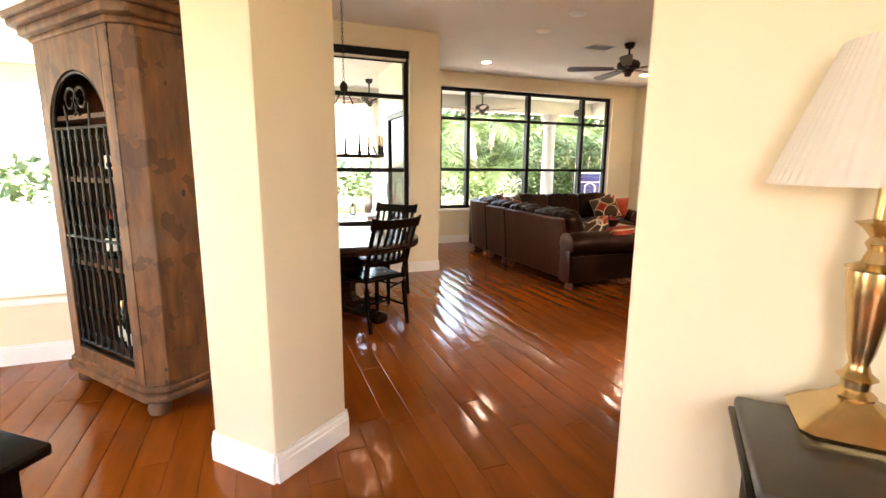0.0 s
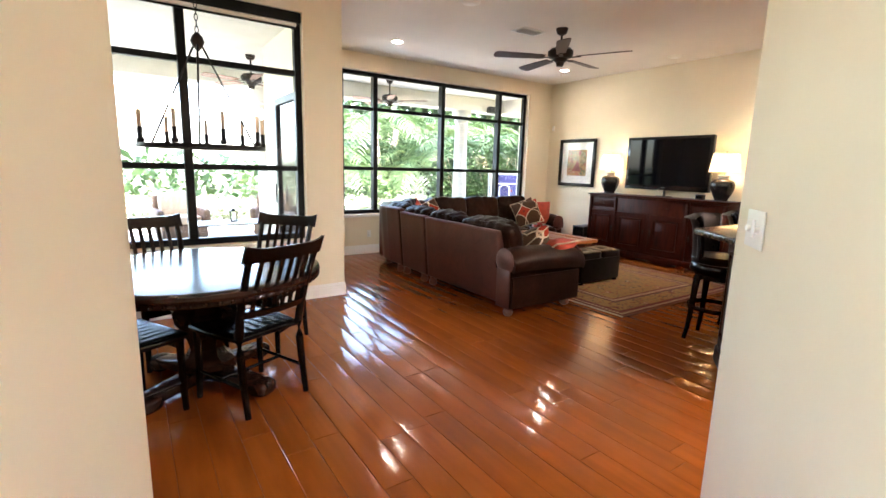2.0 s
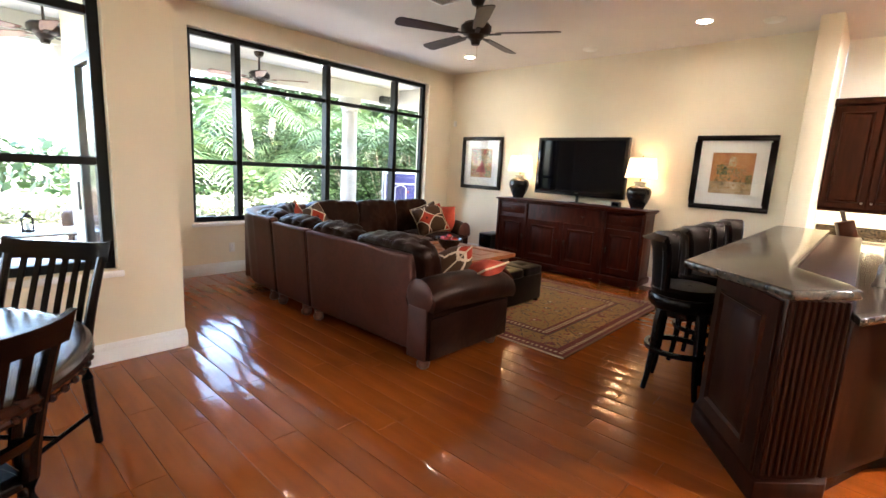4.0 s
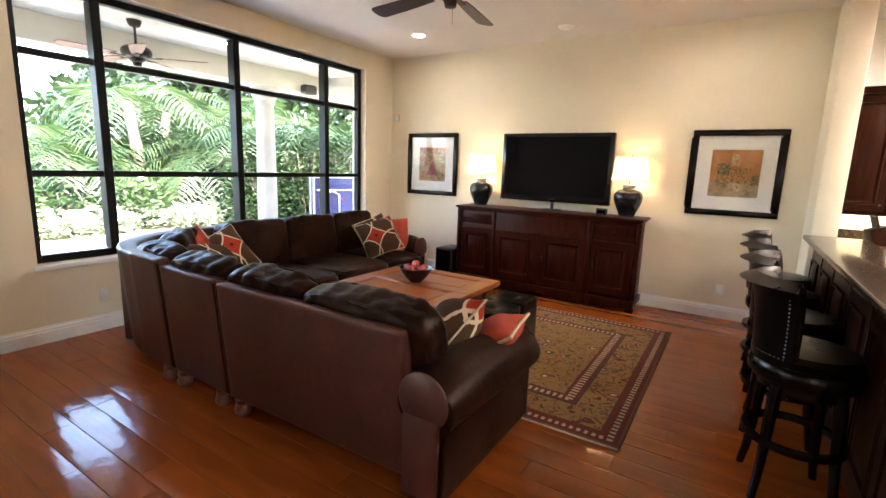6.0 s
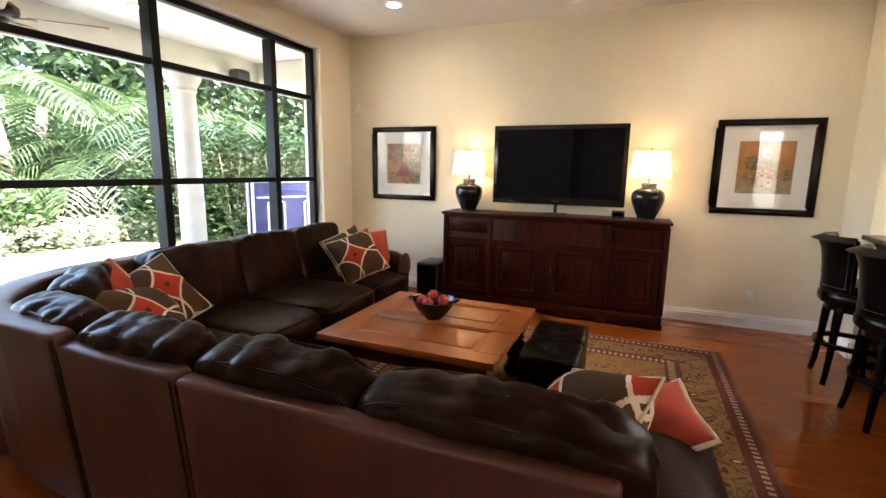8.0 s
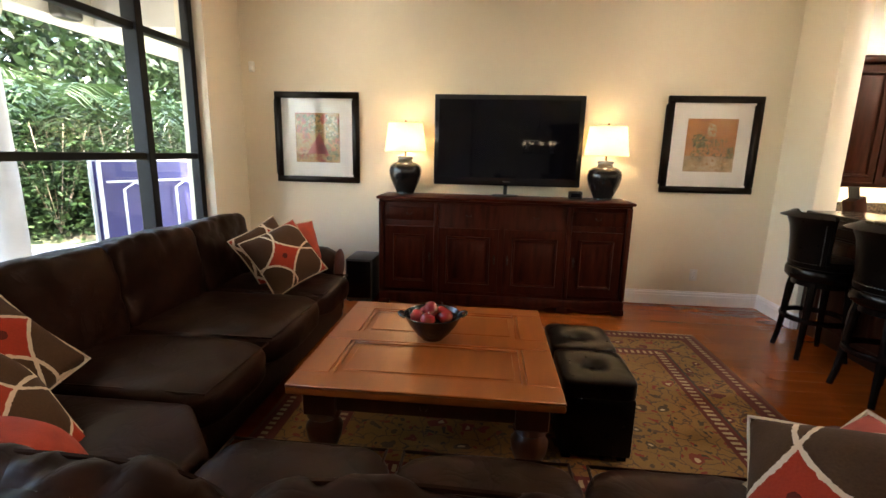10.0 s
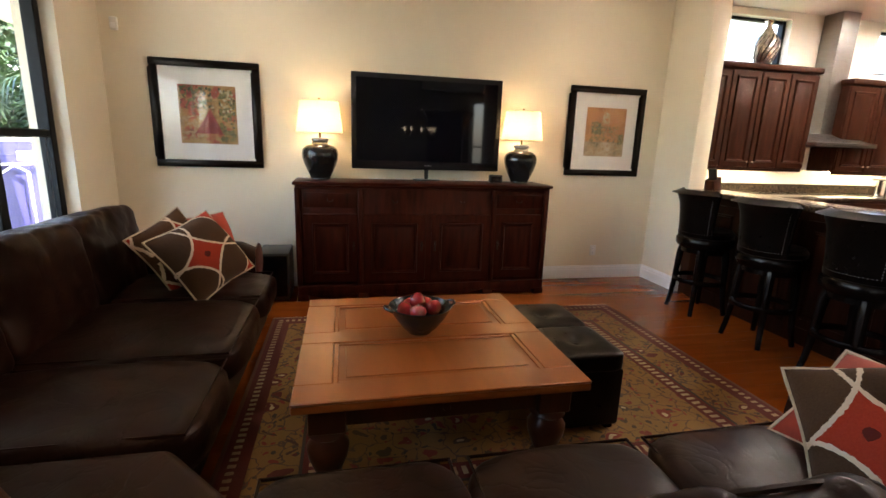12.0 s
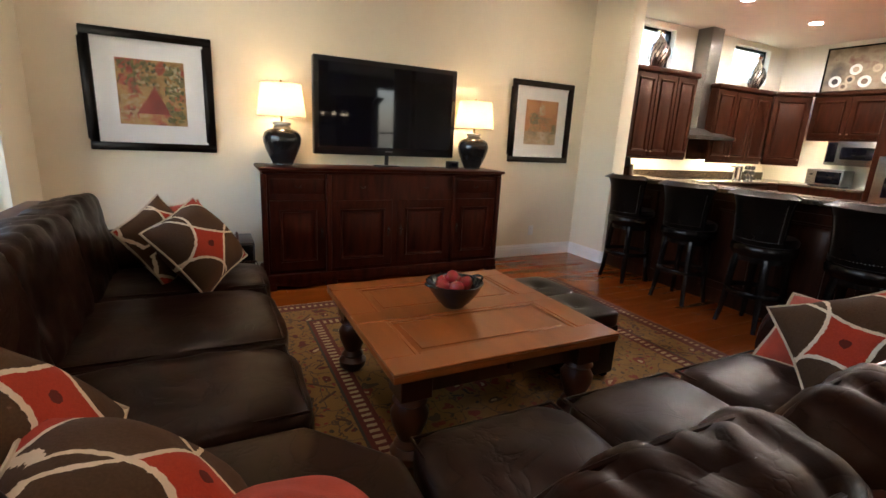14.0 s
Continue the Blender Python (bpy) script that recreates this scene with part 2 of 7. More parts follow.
def rug_cloth(name, hx, hy):
    """A Persian style wool rug: red and tan border bands round a gold field with flower motifs."""
    m, nt, p = nodes_of(name, 0.95)
    vec, x, y, z = coords(nt)
    ax, ay = op(nt, "ABSOLUTE", x), op(nt, "ABSOLUTE", y)
    d = op(nt, "MINIMUM", op(nt, "SUBTRACT", hx, ax), op(nt, "SUBTRACT", hy, ay))
    vor = nt.nodes.new("ShaderNodeTexVoronoi")
    vor.inputs["Scale"].default_value, vor.inputs["Randomness"].default_value = 9.0, 0.75
    warp = nt.nodes.new("ShaderNodeTexNoise")
    warp.inputs["Scale"].default_value = 9.0
    nt.links.new(vec, warp.inputs["Vector"])
    mixv = nt.nodes.new("ShaderNodeMix")
    mixv.data_type = "VECTOR"
    mixv.inputs["Factor"].default_value = 0.13
    nt.links.new(vec, mixv.inputs["A"])
    nt.links.new(warp.outputs["Color"], mixv.inputs["B"])
    nt.links.new(mixv.outputs["Result"], vor.inputs["Vector"])
    cell = vor.outputs["Distance"]
    petals = op(nt, "LESS_THAN", cell, 0.29)
    heart = op(nt, "LESS_THAN", cell, 0.13)
    tone = nt.nodes.new("ShaderNodeSeparateColor")
    nt.links.new(vor.outputs["Color"], tone.inputs[0])
    edge = nt.nodes.new("ShaderNodeTexVoronoi")
    edge.feature = "DISTANCE_TO_EDGE"
    edge.inputs["Scale"].default_value, edge.inputs["Randomness"].default_value = 9.0, 0.75
    nt.links.new(mixv.outputs["Result"], edge.inputs["Vector"])
    vines = op(nt, "LESS_THAN", edge.outputs["Distance"], 0.022)
    wool = noise_of(nt, vec, 130)
    gold = blend(nt, wool, (0.17, 0.088, 0.020), (0.26, 0.142, 0.038))
    red = blend(nt, wool, (0.075, 0.010, 0.006), (0.125, 0.018, 0.010))
    dark = (0.045, 0.032, 0.022)
    f = blend(nt, vines, gold, (0.10, 0.055, 0.028))
    f = blend(nt, petals, f, blend(nt, op(nt, "GREATER_THAN", tone.outputs[0], 0.45), (0.075, 0.045, 0.022), (0.17, 0.032, 0.016)))
    f = blend(nt, heart, f, (0.42, 0.32, 0.19))
    # repeating lozenges along the guard bands
    buds = nt.nodes.new("ShaderNodeTexVoronoi")
    buds.inputs["Scale"].default_value, buds.inputs["Randomness"].default_value = 24.0, 0.9
    nt.links.new(mixv.outputs["Result"], buds.inputs["Vector"])
    bud = op(nt, "LESS_THAN", buds.outputs["Distance"], 0.30)
    btone = nt.nodes.new("ShaderNodeSeparateColor")
    nt.links.new(buds.outputs["Color"], btone.inputs[0])
    bud = op(nt, "MULTIPLY", bud, op(nt, "GREATER_THAN", btone.outputs[1], 0.35))
    budcol = blend(nt, op(nt, "GREATER_THAN", btone.outputs[0], 0.5), (0.055, 0.038, 0.022), (0.19, 0.03, 0.015))
    f = blend(nt, op(nt, "MULTIPLY", bud, op(nt, "SUBTRACT", 1.0, petals)), f, budcol)
    gold = blend(nt, bud, gold, budcol)
    wob = op(nt, "MULTIPLY", op(nt, "SUBTRACT", noise_of(nt, vec, 40), 0.5), 0.012)
    along = op(nt, "ADD", blend(nt, op(nt, "LESS_THAN", op(nt, "SUBTRACT", hx, ax), op(nt, "SUBTRACT", hy, ay)), x, y), wob)
    tick = op(nt, "LESS_THAN", op(nt, "ABSOLUTE", op(nt, "WRAP", along, 0.022, -0.022)), 0.011)
    run = blend(nt, tick, red, (0.36, 0.27, 0.16))
    curl = op(nt, "ABSOLUTE", op(nt, "SUBTRACT", op(nt, "ABSOLUTE", op(nt, "WRAP", along, 0.16, -0.16)), op(nt, "MULTIPLY", op(nt, "SUBTRACT", d, 0.135), 0.75)))
    spray = op(nt, "MULTIPLY", op(nt, "LESS_THAN", op(nt, "ADD", curl, wob), 0.009), op(nt, "GREATER_THAN", noise_of(nt, vec, 17), 0.49))

    def band(lo, hi):
        return op(nt, "MULTIPLY", op(nt, "GREATER_THAN", d, lo), op(nt, "LESS_THAN", d, hi))
    c = f
    c = blend(nt, op(nt, "LESS_THAN", d, 0.46), c, blend(nt, petals, gold, blend(nt, heart, red, (0.42, 0.32, 0.19))))
    c = blend(nt, op(nt, "MULTIPLY", vines, op(nt, "LESS_THAN", d, 0.46)), c, (0.09, 0.05, 0.03))
    c = blend(nt, op(nt, "MULTIPLY", spray, band(0.15, 0.33)), c, (0.070, 0.030, 0.016))
    c = blend(nt, band(0.36, 0.46), c, red)
    c = blend(nt, band(0.385, 0.435), c, run)
    c = blend(nt, band(0.345, 0.36), c, dark)
    c = blend(nt, band(0.022, 0.135), c, red)
    c = blend(nt, band(0.05, 0.085), c, run)
    c = blend(nt, op(nt, "LESS_THAN", d, 0.022), c, (0.13, 0.05, 0.025))
    nt.links.new(c, p.inputs["Base Color"])
    bump_to(nt, p, wool, 0.6)
    return m


def art_print(name, cols, scale=7.0, seed=0.0):
    """Loose painted colour fields for a framed print."""
    m, nt, p = nodes_of(name, 0.5)
    vec, x, y, z = coords(nt)
    mp = nt.nodes.new("ShaderNodeMapping")
    mp.inputs["Location"].default_value = (seed, seed * 1.7, seed * 0.6)
    nt.links.new(vec, mp.inputs[0])
    n = noise_of(nt, mp.outputs[0], scale, 8)
    r = nt.nodes.new("ShaderNodeValToRGB")
    r.color_ramp.elements[0].position, r.color_ramp.elements[1].position = 0.3, 0.7
    r.color_ramp.elements[0].color, r.color_ramp.elements[1].color = (*cols[0], 1), (*cols[-1], 1)
    for i, c in enumerate(cols[1:-1]):
        e = r.color_ramp.elements.new(0.3 + 0.4 * (i + 1) / (len(cols) - 1))
        e.color = (*c, 1)
    nt.links.new(n, r.inputs[0])
    nt.links.new(r.outputs[0], p.inputs["Base Color"])
    return m


def leaf_mat(name, a, b, trans=0.35):
    m, nt, p = nodes_of(name, 0.45)
    geo = nt.nodes.new("ShaderNodeNewGeometry")
    c = blend(nt, geo.outputs["Random Per Island"], a, b)
    nt.links.new(c, p.inputs["Base Color"])
    tr = nt.nodes.new("ShaderNodeBsdfTranslucent")
    nt.links.new(c, tr.inputs[0])
    mx = nt.nodes.new("ShaderNodeMixShader")
    mx.inputs[0].default_value = trans
    out = nt.nodes["Material Output"]
    nt.links.new(p.outputs[0], mx.inputs[1])
    nt.links.new(tr.outputs[0], mx.inputs[2])
    nt.links.new(mx.outputs[0], out.inputs[0])
    return m


def shade_mat(name, colour, glow):
    m, nt, p = nodes_of(name, 0.9)
    vec, x, y, z = coords(nt)
    w = noise_of(nt, vec, 220)
    nt.links.new(blend(nt, w, tuple(c * 0.9 for c in colour), colour), p.inputs["Base Color"])
    tr = nt.nodes.new("ShaderNodeBsdfTranslucent")
    tr.inputs[0].default_value = (*colour, 1)
    mx = nt.nodes.new("ShaderNodeMixShader")
    mx.inputs[0].default_value = glow
    nt.links.new(p.outputs[0], mx.inputs[1])
    nt.links.new(tr.outputs[0], mx.inputs[2])
    nt.links.new(mx.outputs[0], nt.nodes["Material Output"].inputs[0])
    return m


def glow_mat(name, colour, strength):
    m, nt, p = nodes_of(name, 0.5)
    p.inputs["Base Color"].default_value = (*colour, 1)
    p.inputs["Emission Color"].default_value = (*colour, 1)
    p.inputs["Emission Strength"].default_value = strength
    return m


def knotty_pine(name):
    """Weathered pine: warm and greyed boards with dark knots, cracks and worm holes."""
    m, nt, p = nodes_of(name, 0.55)
    vec, x, y, z = coords(nt)
    mp = nt.nodes.new("ShaderNodeMapping")
    mp.inputs["Scale"].default_value = (3.2, 3.2, 0.7)
    nt.links.new(vec, mp.inputs[0])
    grain = noise_of(nt, mp.outputs[0], 5.0, 8)
    patch = noise_of(nt, vec, 2.6, 3)
    blotch = noise_of(nt, vec, 6.0, 6)
    c = blend(nt, op(nt, "MULTIPLY", op(nt, "SUBTRACT", grain, 0.35), 2.6), (0.085, 0.031, 0.011), (0.25, 0.098, 0.031))
    grey = blend(nt, grain, (0.085, 0.055, 0.038), (0.19, 0.125, 0.085))
    c = blend(nt, op(nt, "MULTIPLY", op(nt, "SUBTRACT", patch, 0.42), 2.2), c, grey)
    c = blend(nt, op(nt, "MULTIPLY", op(nt, "GREATER_THAN", blotch, 0.58), 0.6), c, (0.050, 0.021, 0.010))
    v = nt.nodes.new("ShaderNodeTexVoronoi")
    v.inputs["Scale"].default_value = 5.0
    mv = nt.nodes.new("ShaderNodeMapping")
    mv.inputs["Scale"].default_value = (1.6, 1.6, 0.8)
    nt.links.new(vec, mv.inputs[0])
    nt.links.new(mv.outputs[0], v.inputs["Vector"])
    knot = op(nt, "LESS_THAN", op(nt, "ADD", v.outputs["Distance"], op(nt, "MULTIPLY", blotch, 0.30)), 0.24)
    c = blend(nt, op(nt, "MULTIPLY", knot, 0.85), c, (0.018, 0.008, 0.005))
    h = nt.nodes.new("ShaderNodeTexVoronoi")
    h.inputs["Scale"].default_value = 42.0
    nt.links.new(vec, h.inputs["Vector"])
    holes = op(nt, "LESS_THAN", h.outputs["Distance"], 0.09)
    c = blend(nt, holes, c, (0.015, 0.008, 0.005))
    nt.links.new(c, p.inputs["Base Color"])
    bump_to(nt, p, op(nt, "SUBTRACT", grain, op(nt, "ADD", op(nt, "MULTIPLY", knot, 0.4), holes)), 0.6, 0.006)
    return m


RUSTIC = knotty_pine("knotty old pine")
FOOTWOOD = mat("varnished bun foot", (0.14, 0.054, 0.030), 0.3, specular=0.4, var=0.2, scale=14)
PILLOW = pillow_cloth("ring patterned pillow cloth")
PILLOW2 = pillow_cloth("ring patterned pillow cloth, star in the middle", offset=(-0.062, -0.032))
REDCLOTH = mat("orange red cotton", (0.36, 0.038, 0.013), 0.85, var=0.15, scale=12, bump=0.4, bscale=160)
PIPING = mat("tan piping", (0.55, 0.43, 0.29), 0.8)
LINEN = shade_mat("cream linen lampshade", (0.80, 0.66, 0.44), 0.55)
BULB = glow_mat("warm bulb", (1.0, 0.73, 0.44), 9.0)
DOWNLIGHT = glow_mat("recessed lamp lens", (1.0, 0.88, 0.74), 10.0)
CANDLEBULB = glow_mat("candle bulb", (1.0, 0.80, 0.55), 3.0)
UNDERGLOW = glow_mat("under-cabinet strip", (1.0, 0.80, 0.46), 3.2)
CERAMIC = mat("black glazed ceramic", (0.012, 0.011, 0.011), 0.14, var=0.2, scale=10, bump=0.08, bscale=30)
MATBOARD = mat("white mat board", (0.80, 0.78, 0.73), 0.8, var=0.02)
SCREEN = mat("black glass screen", (0.0025, 0.0025, 0.0045), 0.04, var=0.05, specular=0.14)
FRUIT = mat("red apple skin", (0.42, 0.02, 0.028), 0.2, var=0.3, scale=14, colour2=(0.20, 0.05, 0.02))
# a darker tone than STUCCO, for the patio columns
COLPLASTER = mat("grey-white column plaster", (0.50, 0.47, 0.42), 0.85, var=0.1, scale=3, bump=0.4, bscale=50)
# far stronger than DOWNLIGHT: also stands in for daylight in the kitchen
KITCHENLIGHT = glow_mat("boosted kitchen lens", (1.0, 0.92, 0.82), 90.0)
STUCCO = mat("white stucco", (0.60, 0.57, 0.50), 0.85, var=0.05, scale=3, bump=0.4, bscale=50)
PAVER = mat("pale stone pavers", (0.52, 0.48, 0.42), 0.8, var=0.15, scale=2.5, bump=0.3, bscale=40)
SOIL = mat("mulch and lawn", (0.10, 0.085, 0.05), 0.95, var=0.35, scale=1.2, bump=0.8, bscale=25, colour2=(0.05, 0.09, 0.025))
BARK = mat("palm bark", (0.38, 0.29, 0.23), 0.9, var=0.3, scale=9, stretch=(1, 1, 4), bump=0.7, bscale=20)
LEAF = leaf_mat("palm leaf", (0.018, 0.048, 0.016), (0.090, 0.135, 0.048))
LEAFDARK = leaf_mat("dark tropical leaf", (0.007, 0.020, 0.006), (0.036, 0.070, 0.020), 0.25)
LEAFPALE = leaf_mat("pale variegated leaf", (0.12, 0.17, 0.09), (0.36, 0.38, 0.28), 0.3)
WICKER = mat("brown wicker", (0.16, 0.09, 0.05), 0.7, var=0.3, scale=60, bump=0.8, bscale=120)
OUTCLOTH = mat("tan outdoor cushion", (0.45, 0.34, 0.24), 0.9, var=0.1, scale=20)
BLUETABLE = mat("blue table tennis board", (0.035, 0.032, 0.15), 0.45, var=0.08, scale=4)
MERCURY = mat("mosaic mirror glass", (0.78, 0.74, 0.69), 0.25, metal=1.0, var=0.3, scale=40, bump=0.8, bscale=60)
BROWNMETAL = mat("oil-rubbed bronze", (0.030, 0.018, 0.012), 0.42, metal=0.6, var=0.25, scale=12)
BLADEWOOD = mat("walnut fan blade", (0.065, 0.024, 0.013), 0.4, var=0.3, scale=5, stretch=(1, 8, 1))


# ---- mesh helpers ----
def mesh_of(name, bm, material, smooth=None):
    me = bpy.data.meshes.new(name)
    bmesh.ops.recalc_face_normals(bm, faces=bm.faces)
    bm.to_mesh(me)
    bm.free()
    me.materials.append(material)
    if smooth is not None:
        me.shade_smooth()
        me.set_sharp_from_angle(angle=radians(smooth))
    return me


def part(name, bm, material, parent, label="", smooth=40):
    ob = new(name, mesh_of(name, bm, material, smooth))
    ob.parent = parent
    if label:
        ob["label"] = label
    return ob


def thing(name, label, category, m=None, group="", kind=""):
    ob = new(name)
    ob.empty_display_size = 0.1
    if m is not None:
        ob.matrix_world = m
    return tagged(ob, label, category, group, kind)


def solid(name, bm, material, label, category, m=None, group="", kind="", smooth=40):
    ob = new(name, mesh_of(name, bm, material, smooth))
    if m is not None:
        ob.matrix_world = m
    return tagged(ob, label, category, group, kind)


def join(bm, other, m=None):
    me = bpy.data.meshes.new("tmp")
    if m is not None:
        other.transform(m)
    other.to_mesh(me)
    other.free()
    bm.from_mesh(me)
    bpy.data.meshes.remove(me)
    return bm


def box(x0, y0, z0, x1, y1, z1, bev=0.0, seg=2, m=None, bm=None):
    b = bmesh.new()
    bmesh.ops.create_cube(b, size=1, matrix=Matrix.LocRotScale(((x0 + x1) / 2, (y0 + y1) / 2, (z0 + z1) / 2), None, (abs(x1 - x0), abs(y1 - y0), abs(z1 - z0))))
    if bev:
        bmesh.ops.bevel(b, geom=b.edges[:], offset=bev, segments=seg, affect="EDGES", profile=0.5)
    if m is not None:
        b.transform(m)
    return join(bm, b) if bm is not None else b


def prism(poly, z0, z1, bev=0.0, seg=2, m=None, bm=None):
    b = bmesh.new()
    f = b.faces.new([b.verts.new((x, y, z0)) for x, y in poly])
    r = bmesh.ops.extrude_face_region(b, geom=[f])
    bmesh.ops.translate(b, vec=(0, 0, z1 - z0), verts=[v for v in r["geom"] if isinstance(v, bmesh.types.BMVert)])
    bmesh.ops.recalc_face_normals(b, faces=b.faces)
    if bev:
        bmesh.ops.bevel(b, geom=b.edges[:], offset=bev, segments=seg, affect="EDGES", profile=0.5)
    if m is not None:
        b.transform(m)
    return join(bm, b) if bm is not None else b


def lathe(profile, seg=24, m=None, bm=None):
    b = bmesh.new()
    rings = []
    for r, z in profile:
        rings.append([b.verts.new((max(r, 0.0005) * math.cos(a), max(r, 0.0005) * math.sin(a), z)) for a in (2 * math.pi * i / seg for i in range(seg))])
    for lo, hi in zip(rings, rings[1:]):
        for i in range(seg):
            b.faces.new((lo[i], lo[(i + 1) % seg], hi[(i + 1) % seg], hi[i]))
    b.faces.new(rings[0][::-1])
    b.faces.new(rings[-1])
    if m is not None:
        b.transform(m)
    return join(bm, b) if bm is not None else b


def tube(points, r, seg=8, closed=False, m=None, bm=None):
    b = bmesh.new()
    pts = [Vector(p) for p in points]
    n = len(pts)
    radii = r if isinstance(r, (list, tuple)) else [r] * n
    rings = []
    for i, p in enumerate(pts):
        d = (pts[(i + 1) % n] - pts[i - 1]) if closed else (pts[min(i + 1, n - 1)] - pts[max(i - 1, 0)])
        q = d.to_track_quat("Z", "Y")
        rings.append([b.verts.new(p + q @ Vector((radii[i] * math.cos(a), radii[i] * math.sin(a), 0))) for a in (2 * math.pi * k / seg for k in range(seg))])
    for i in range(n if closed else n - 1):
        lo, hi = rings[i], rings[(i + 1) % n]
        shift = min(range(seg), key=lambda s: (lo[0].co - hi[s].co).length) if closed and i == n - 1 else 0
        for k in range(seg):
            b.faces.new((lo[k], lo[(k + 1) % seg], hi[(k + 1 + shift) % seg], hi[(k + shift) % seg]))
    if not closed:
        b.faces.new(rings[0][::-1])
        b.faces.new(rings[-1])
    if m is not None:
        b.transform(m)
    return join(bm, b) if bm is not None else b


def puff(sx, sy, sz, k=4.0, n=10, wrinkle=0.0, wscale=6.0, seed=0, sag=0.0, m=None, bm=None):
    """A stuffed block of that size: a cube rounded by a power norm, with soft wrinkles."""
    b = bmesh.new()
    bmesh.ops.create_cube(b, size=2)
    bmesh.ops.subdivide_edges(b, edges=b.edges[:], cuts=n, use_grid_fill=True)
    for v in b.verts:
        c = v.co
        s = (abs(c.x) ** k + abs(c.y) ** k + abs(c.z) ** k) ** (1 / k)
        p = Vector((c.x / s * sx / 2, c.y / s * sy / 2, c.z / s * sz / 2))
        if wrinkle:
            q = Vector((p.x * wscale + seed * 7.3, p.y * wscale - seed * 3.1, p.z * wscale))
            p += c.normalized() * wrinkle * (noise.noise(q) + 0.6 * abs(noise.noise(q * 2.3)))
        if sag:
            p.z -= sag * (1 - min(1, (2 * p.x / sx) ** 2 + (2 * p.y / sy) ** 2)) * (1 if p.z > 0 else 0)
        v.co = p
    if m is not None:
        b.transform(m)
    return join(bm, b) if bm is not None else b


def arc(cx, cy, r, a0, a1, n):
    return [(cx + r * math.cos(radians(a0 + (a1 - a0) * i / n)), cy + r * math.sin(radians(a0 + (a1 - a0) * i / n))) for i in range(n + 1)]


# ---- structure ----
CEILING_Z = 3.08


def wall(name, poly, z0=0.0, z1=CEILING_Z, bm=None, bev=0.0):
    return solid(name, bm or prism(poly, z0, z1, bev), WALL, "cream painted plaster wall", "wall", kind="structure", smooth=30)


def wall_with_openings(name, x0, x1, y0, y1, openings, along="x"):
    """A straight wall between two faces, with rectangular openings (a0, a1, z0, z1) through it."""
    bm = bmesh.new()

    def piece(a0, a1, z0, z1):
        if along == "x":
            box(a0, y0, z0, a1, y1, z1, bm=bm)
        else:
            box(x0, a0, z0, x1, a1, z1, bm=bm)
    s, e = (x0, x1) if along == "x" else (y0, y1)
    for a0, a1, z0, z1 in sorted(openings):
        piece(s, a0, 0, CEILING_Z)
        piece(a0, a1, 0, z0)
        piece(a0, a1, z1, CEILING_Z)
        s = a1
    piece(s, e, 0, CEILING_Z)
    bmesh.ops.remove_doubles(bm, verts=bm.verts, dist=0.0005)
    return wall(name, None, bm=bm)


def window(name, label, uprights, levels, plane, along="x", bar=0.062, depth=0.08, sill=0.0, metal=None):
    """A metal grid window. uprights and levels are the centres of its bars, outer ones first and last."""
    ob = thing(name, label, "window", kind="structure")

    def bar_box(a0, a1, z0, z1, d, nm):
        bm = box(a0, plane - d / 2, z0, a1, plane + d / 2, z1, 0.006, 1) if along == "x" else box(plane - d / 2, a0, z0, plane + d / 2, a1, z1, 0.006, 1)
        return part(nm, bm, metal or BLACKMETAL, ob)
    h = bar / 2
    for u in (uprights[0], uprights[-1]):
        bar_box(u - h, u + h, levels[0] - h, levels[-1] + h, depth, "window_frame")
    for z in (levels[0], levels[-1]):
        bar_box(uprights[0] + h, uprights[-1] - h, z - h, z + h, depth - 0.004, "window_frame")
    for u in uprights[1:-1]:
        bar_box(u - h * 1.15, u + h * 1.15, levels[0] + h, levels[-1] - h, depth + 0.04, "mullion")
    for z in levels[1:-1]:
        bar_box(uprights[0] + h, uprights[-1] - h, z - h * 0.85, z + h * 0.85, depth - 0.012, "transom")
    for a, b_ in zip(uprights, uprights[1:]):
        for z, w in zip(levels, levels[1:]):
            bm = box(a + h, plane - 0.003, z + h, b_ - h, plane + 0.003, w - h) if along == "x" else box(plane - 0.003, a + h, z + h, plane + 0.003, b_ - h, w - h)
            pane = part("pane", bm, GLASS, ob)
            pane.visible_shadow = False
    if sill:
        bm = box(uprights[0] - 0.06, plane - sill, levels[0] - 0.075, uprights[-1] + 0.06, plane - 0.036, levels[0] - 0.032, 0.008)
        part("window_sill", bm, TRIM, ob, "white painted window sill")
    return ob


def baseboard(p, q, h=0.14, t=0.018):
    """A moulded skirting board from p to q, with its room to the left of that way."""
    p, q = Vector((*p, 0)), Vector((*q, 0))
    d = q - p
    L = d.length
    prof = [(0, 0), (t, 0), (t, h * 0.68), (t * 0.75, h * 0.72), (t * 0.75, h * 0.84), (t * 0.4, h * 0.92), (t * 0.4, h), (0, h)]
    bm = bmesh.new()
    a = [bm.verts.new((0, y, z)) for y, z in prof]
    b = [bm.verts.new((L, y, z)) for y, z in prof]
    for i in range(len(prof)):
        j = (i + 1) % len(prof)
        bm.faces.new((a[i], a[j], b[j], b[i]))
    bm.faces.new(a), bm.faces.new(b[::-1])
    return solid("baseboard", bm, TRIM, "white moulded baseboard along the wall", "baseboard", Matrix.Translation(p) @ Matrix.Rotation(math.atan2(d.y, d.x), 4, "Z"), kind="structure", smooth=25)


WIN1_U, WIN_Z = (3.58, 4.135, 5.42, 6.70, 7.34), (0.67, 1.36, 2.285, 2.80)
WIN2_U = (-0.68, 0.30, 1.28, 2.285)
X_TV, Y_WIN, Y_NOOK, X_PIER = 7.97, 8.92, 6.80, 2.71
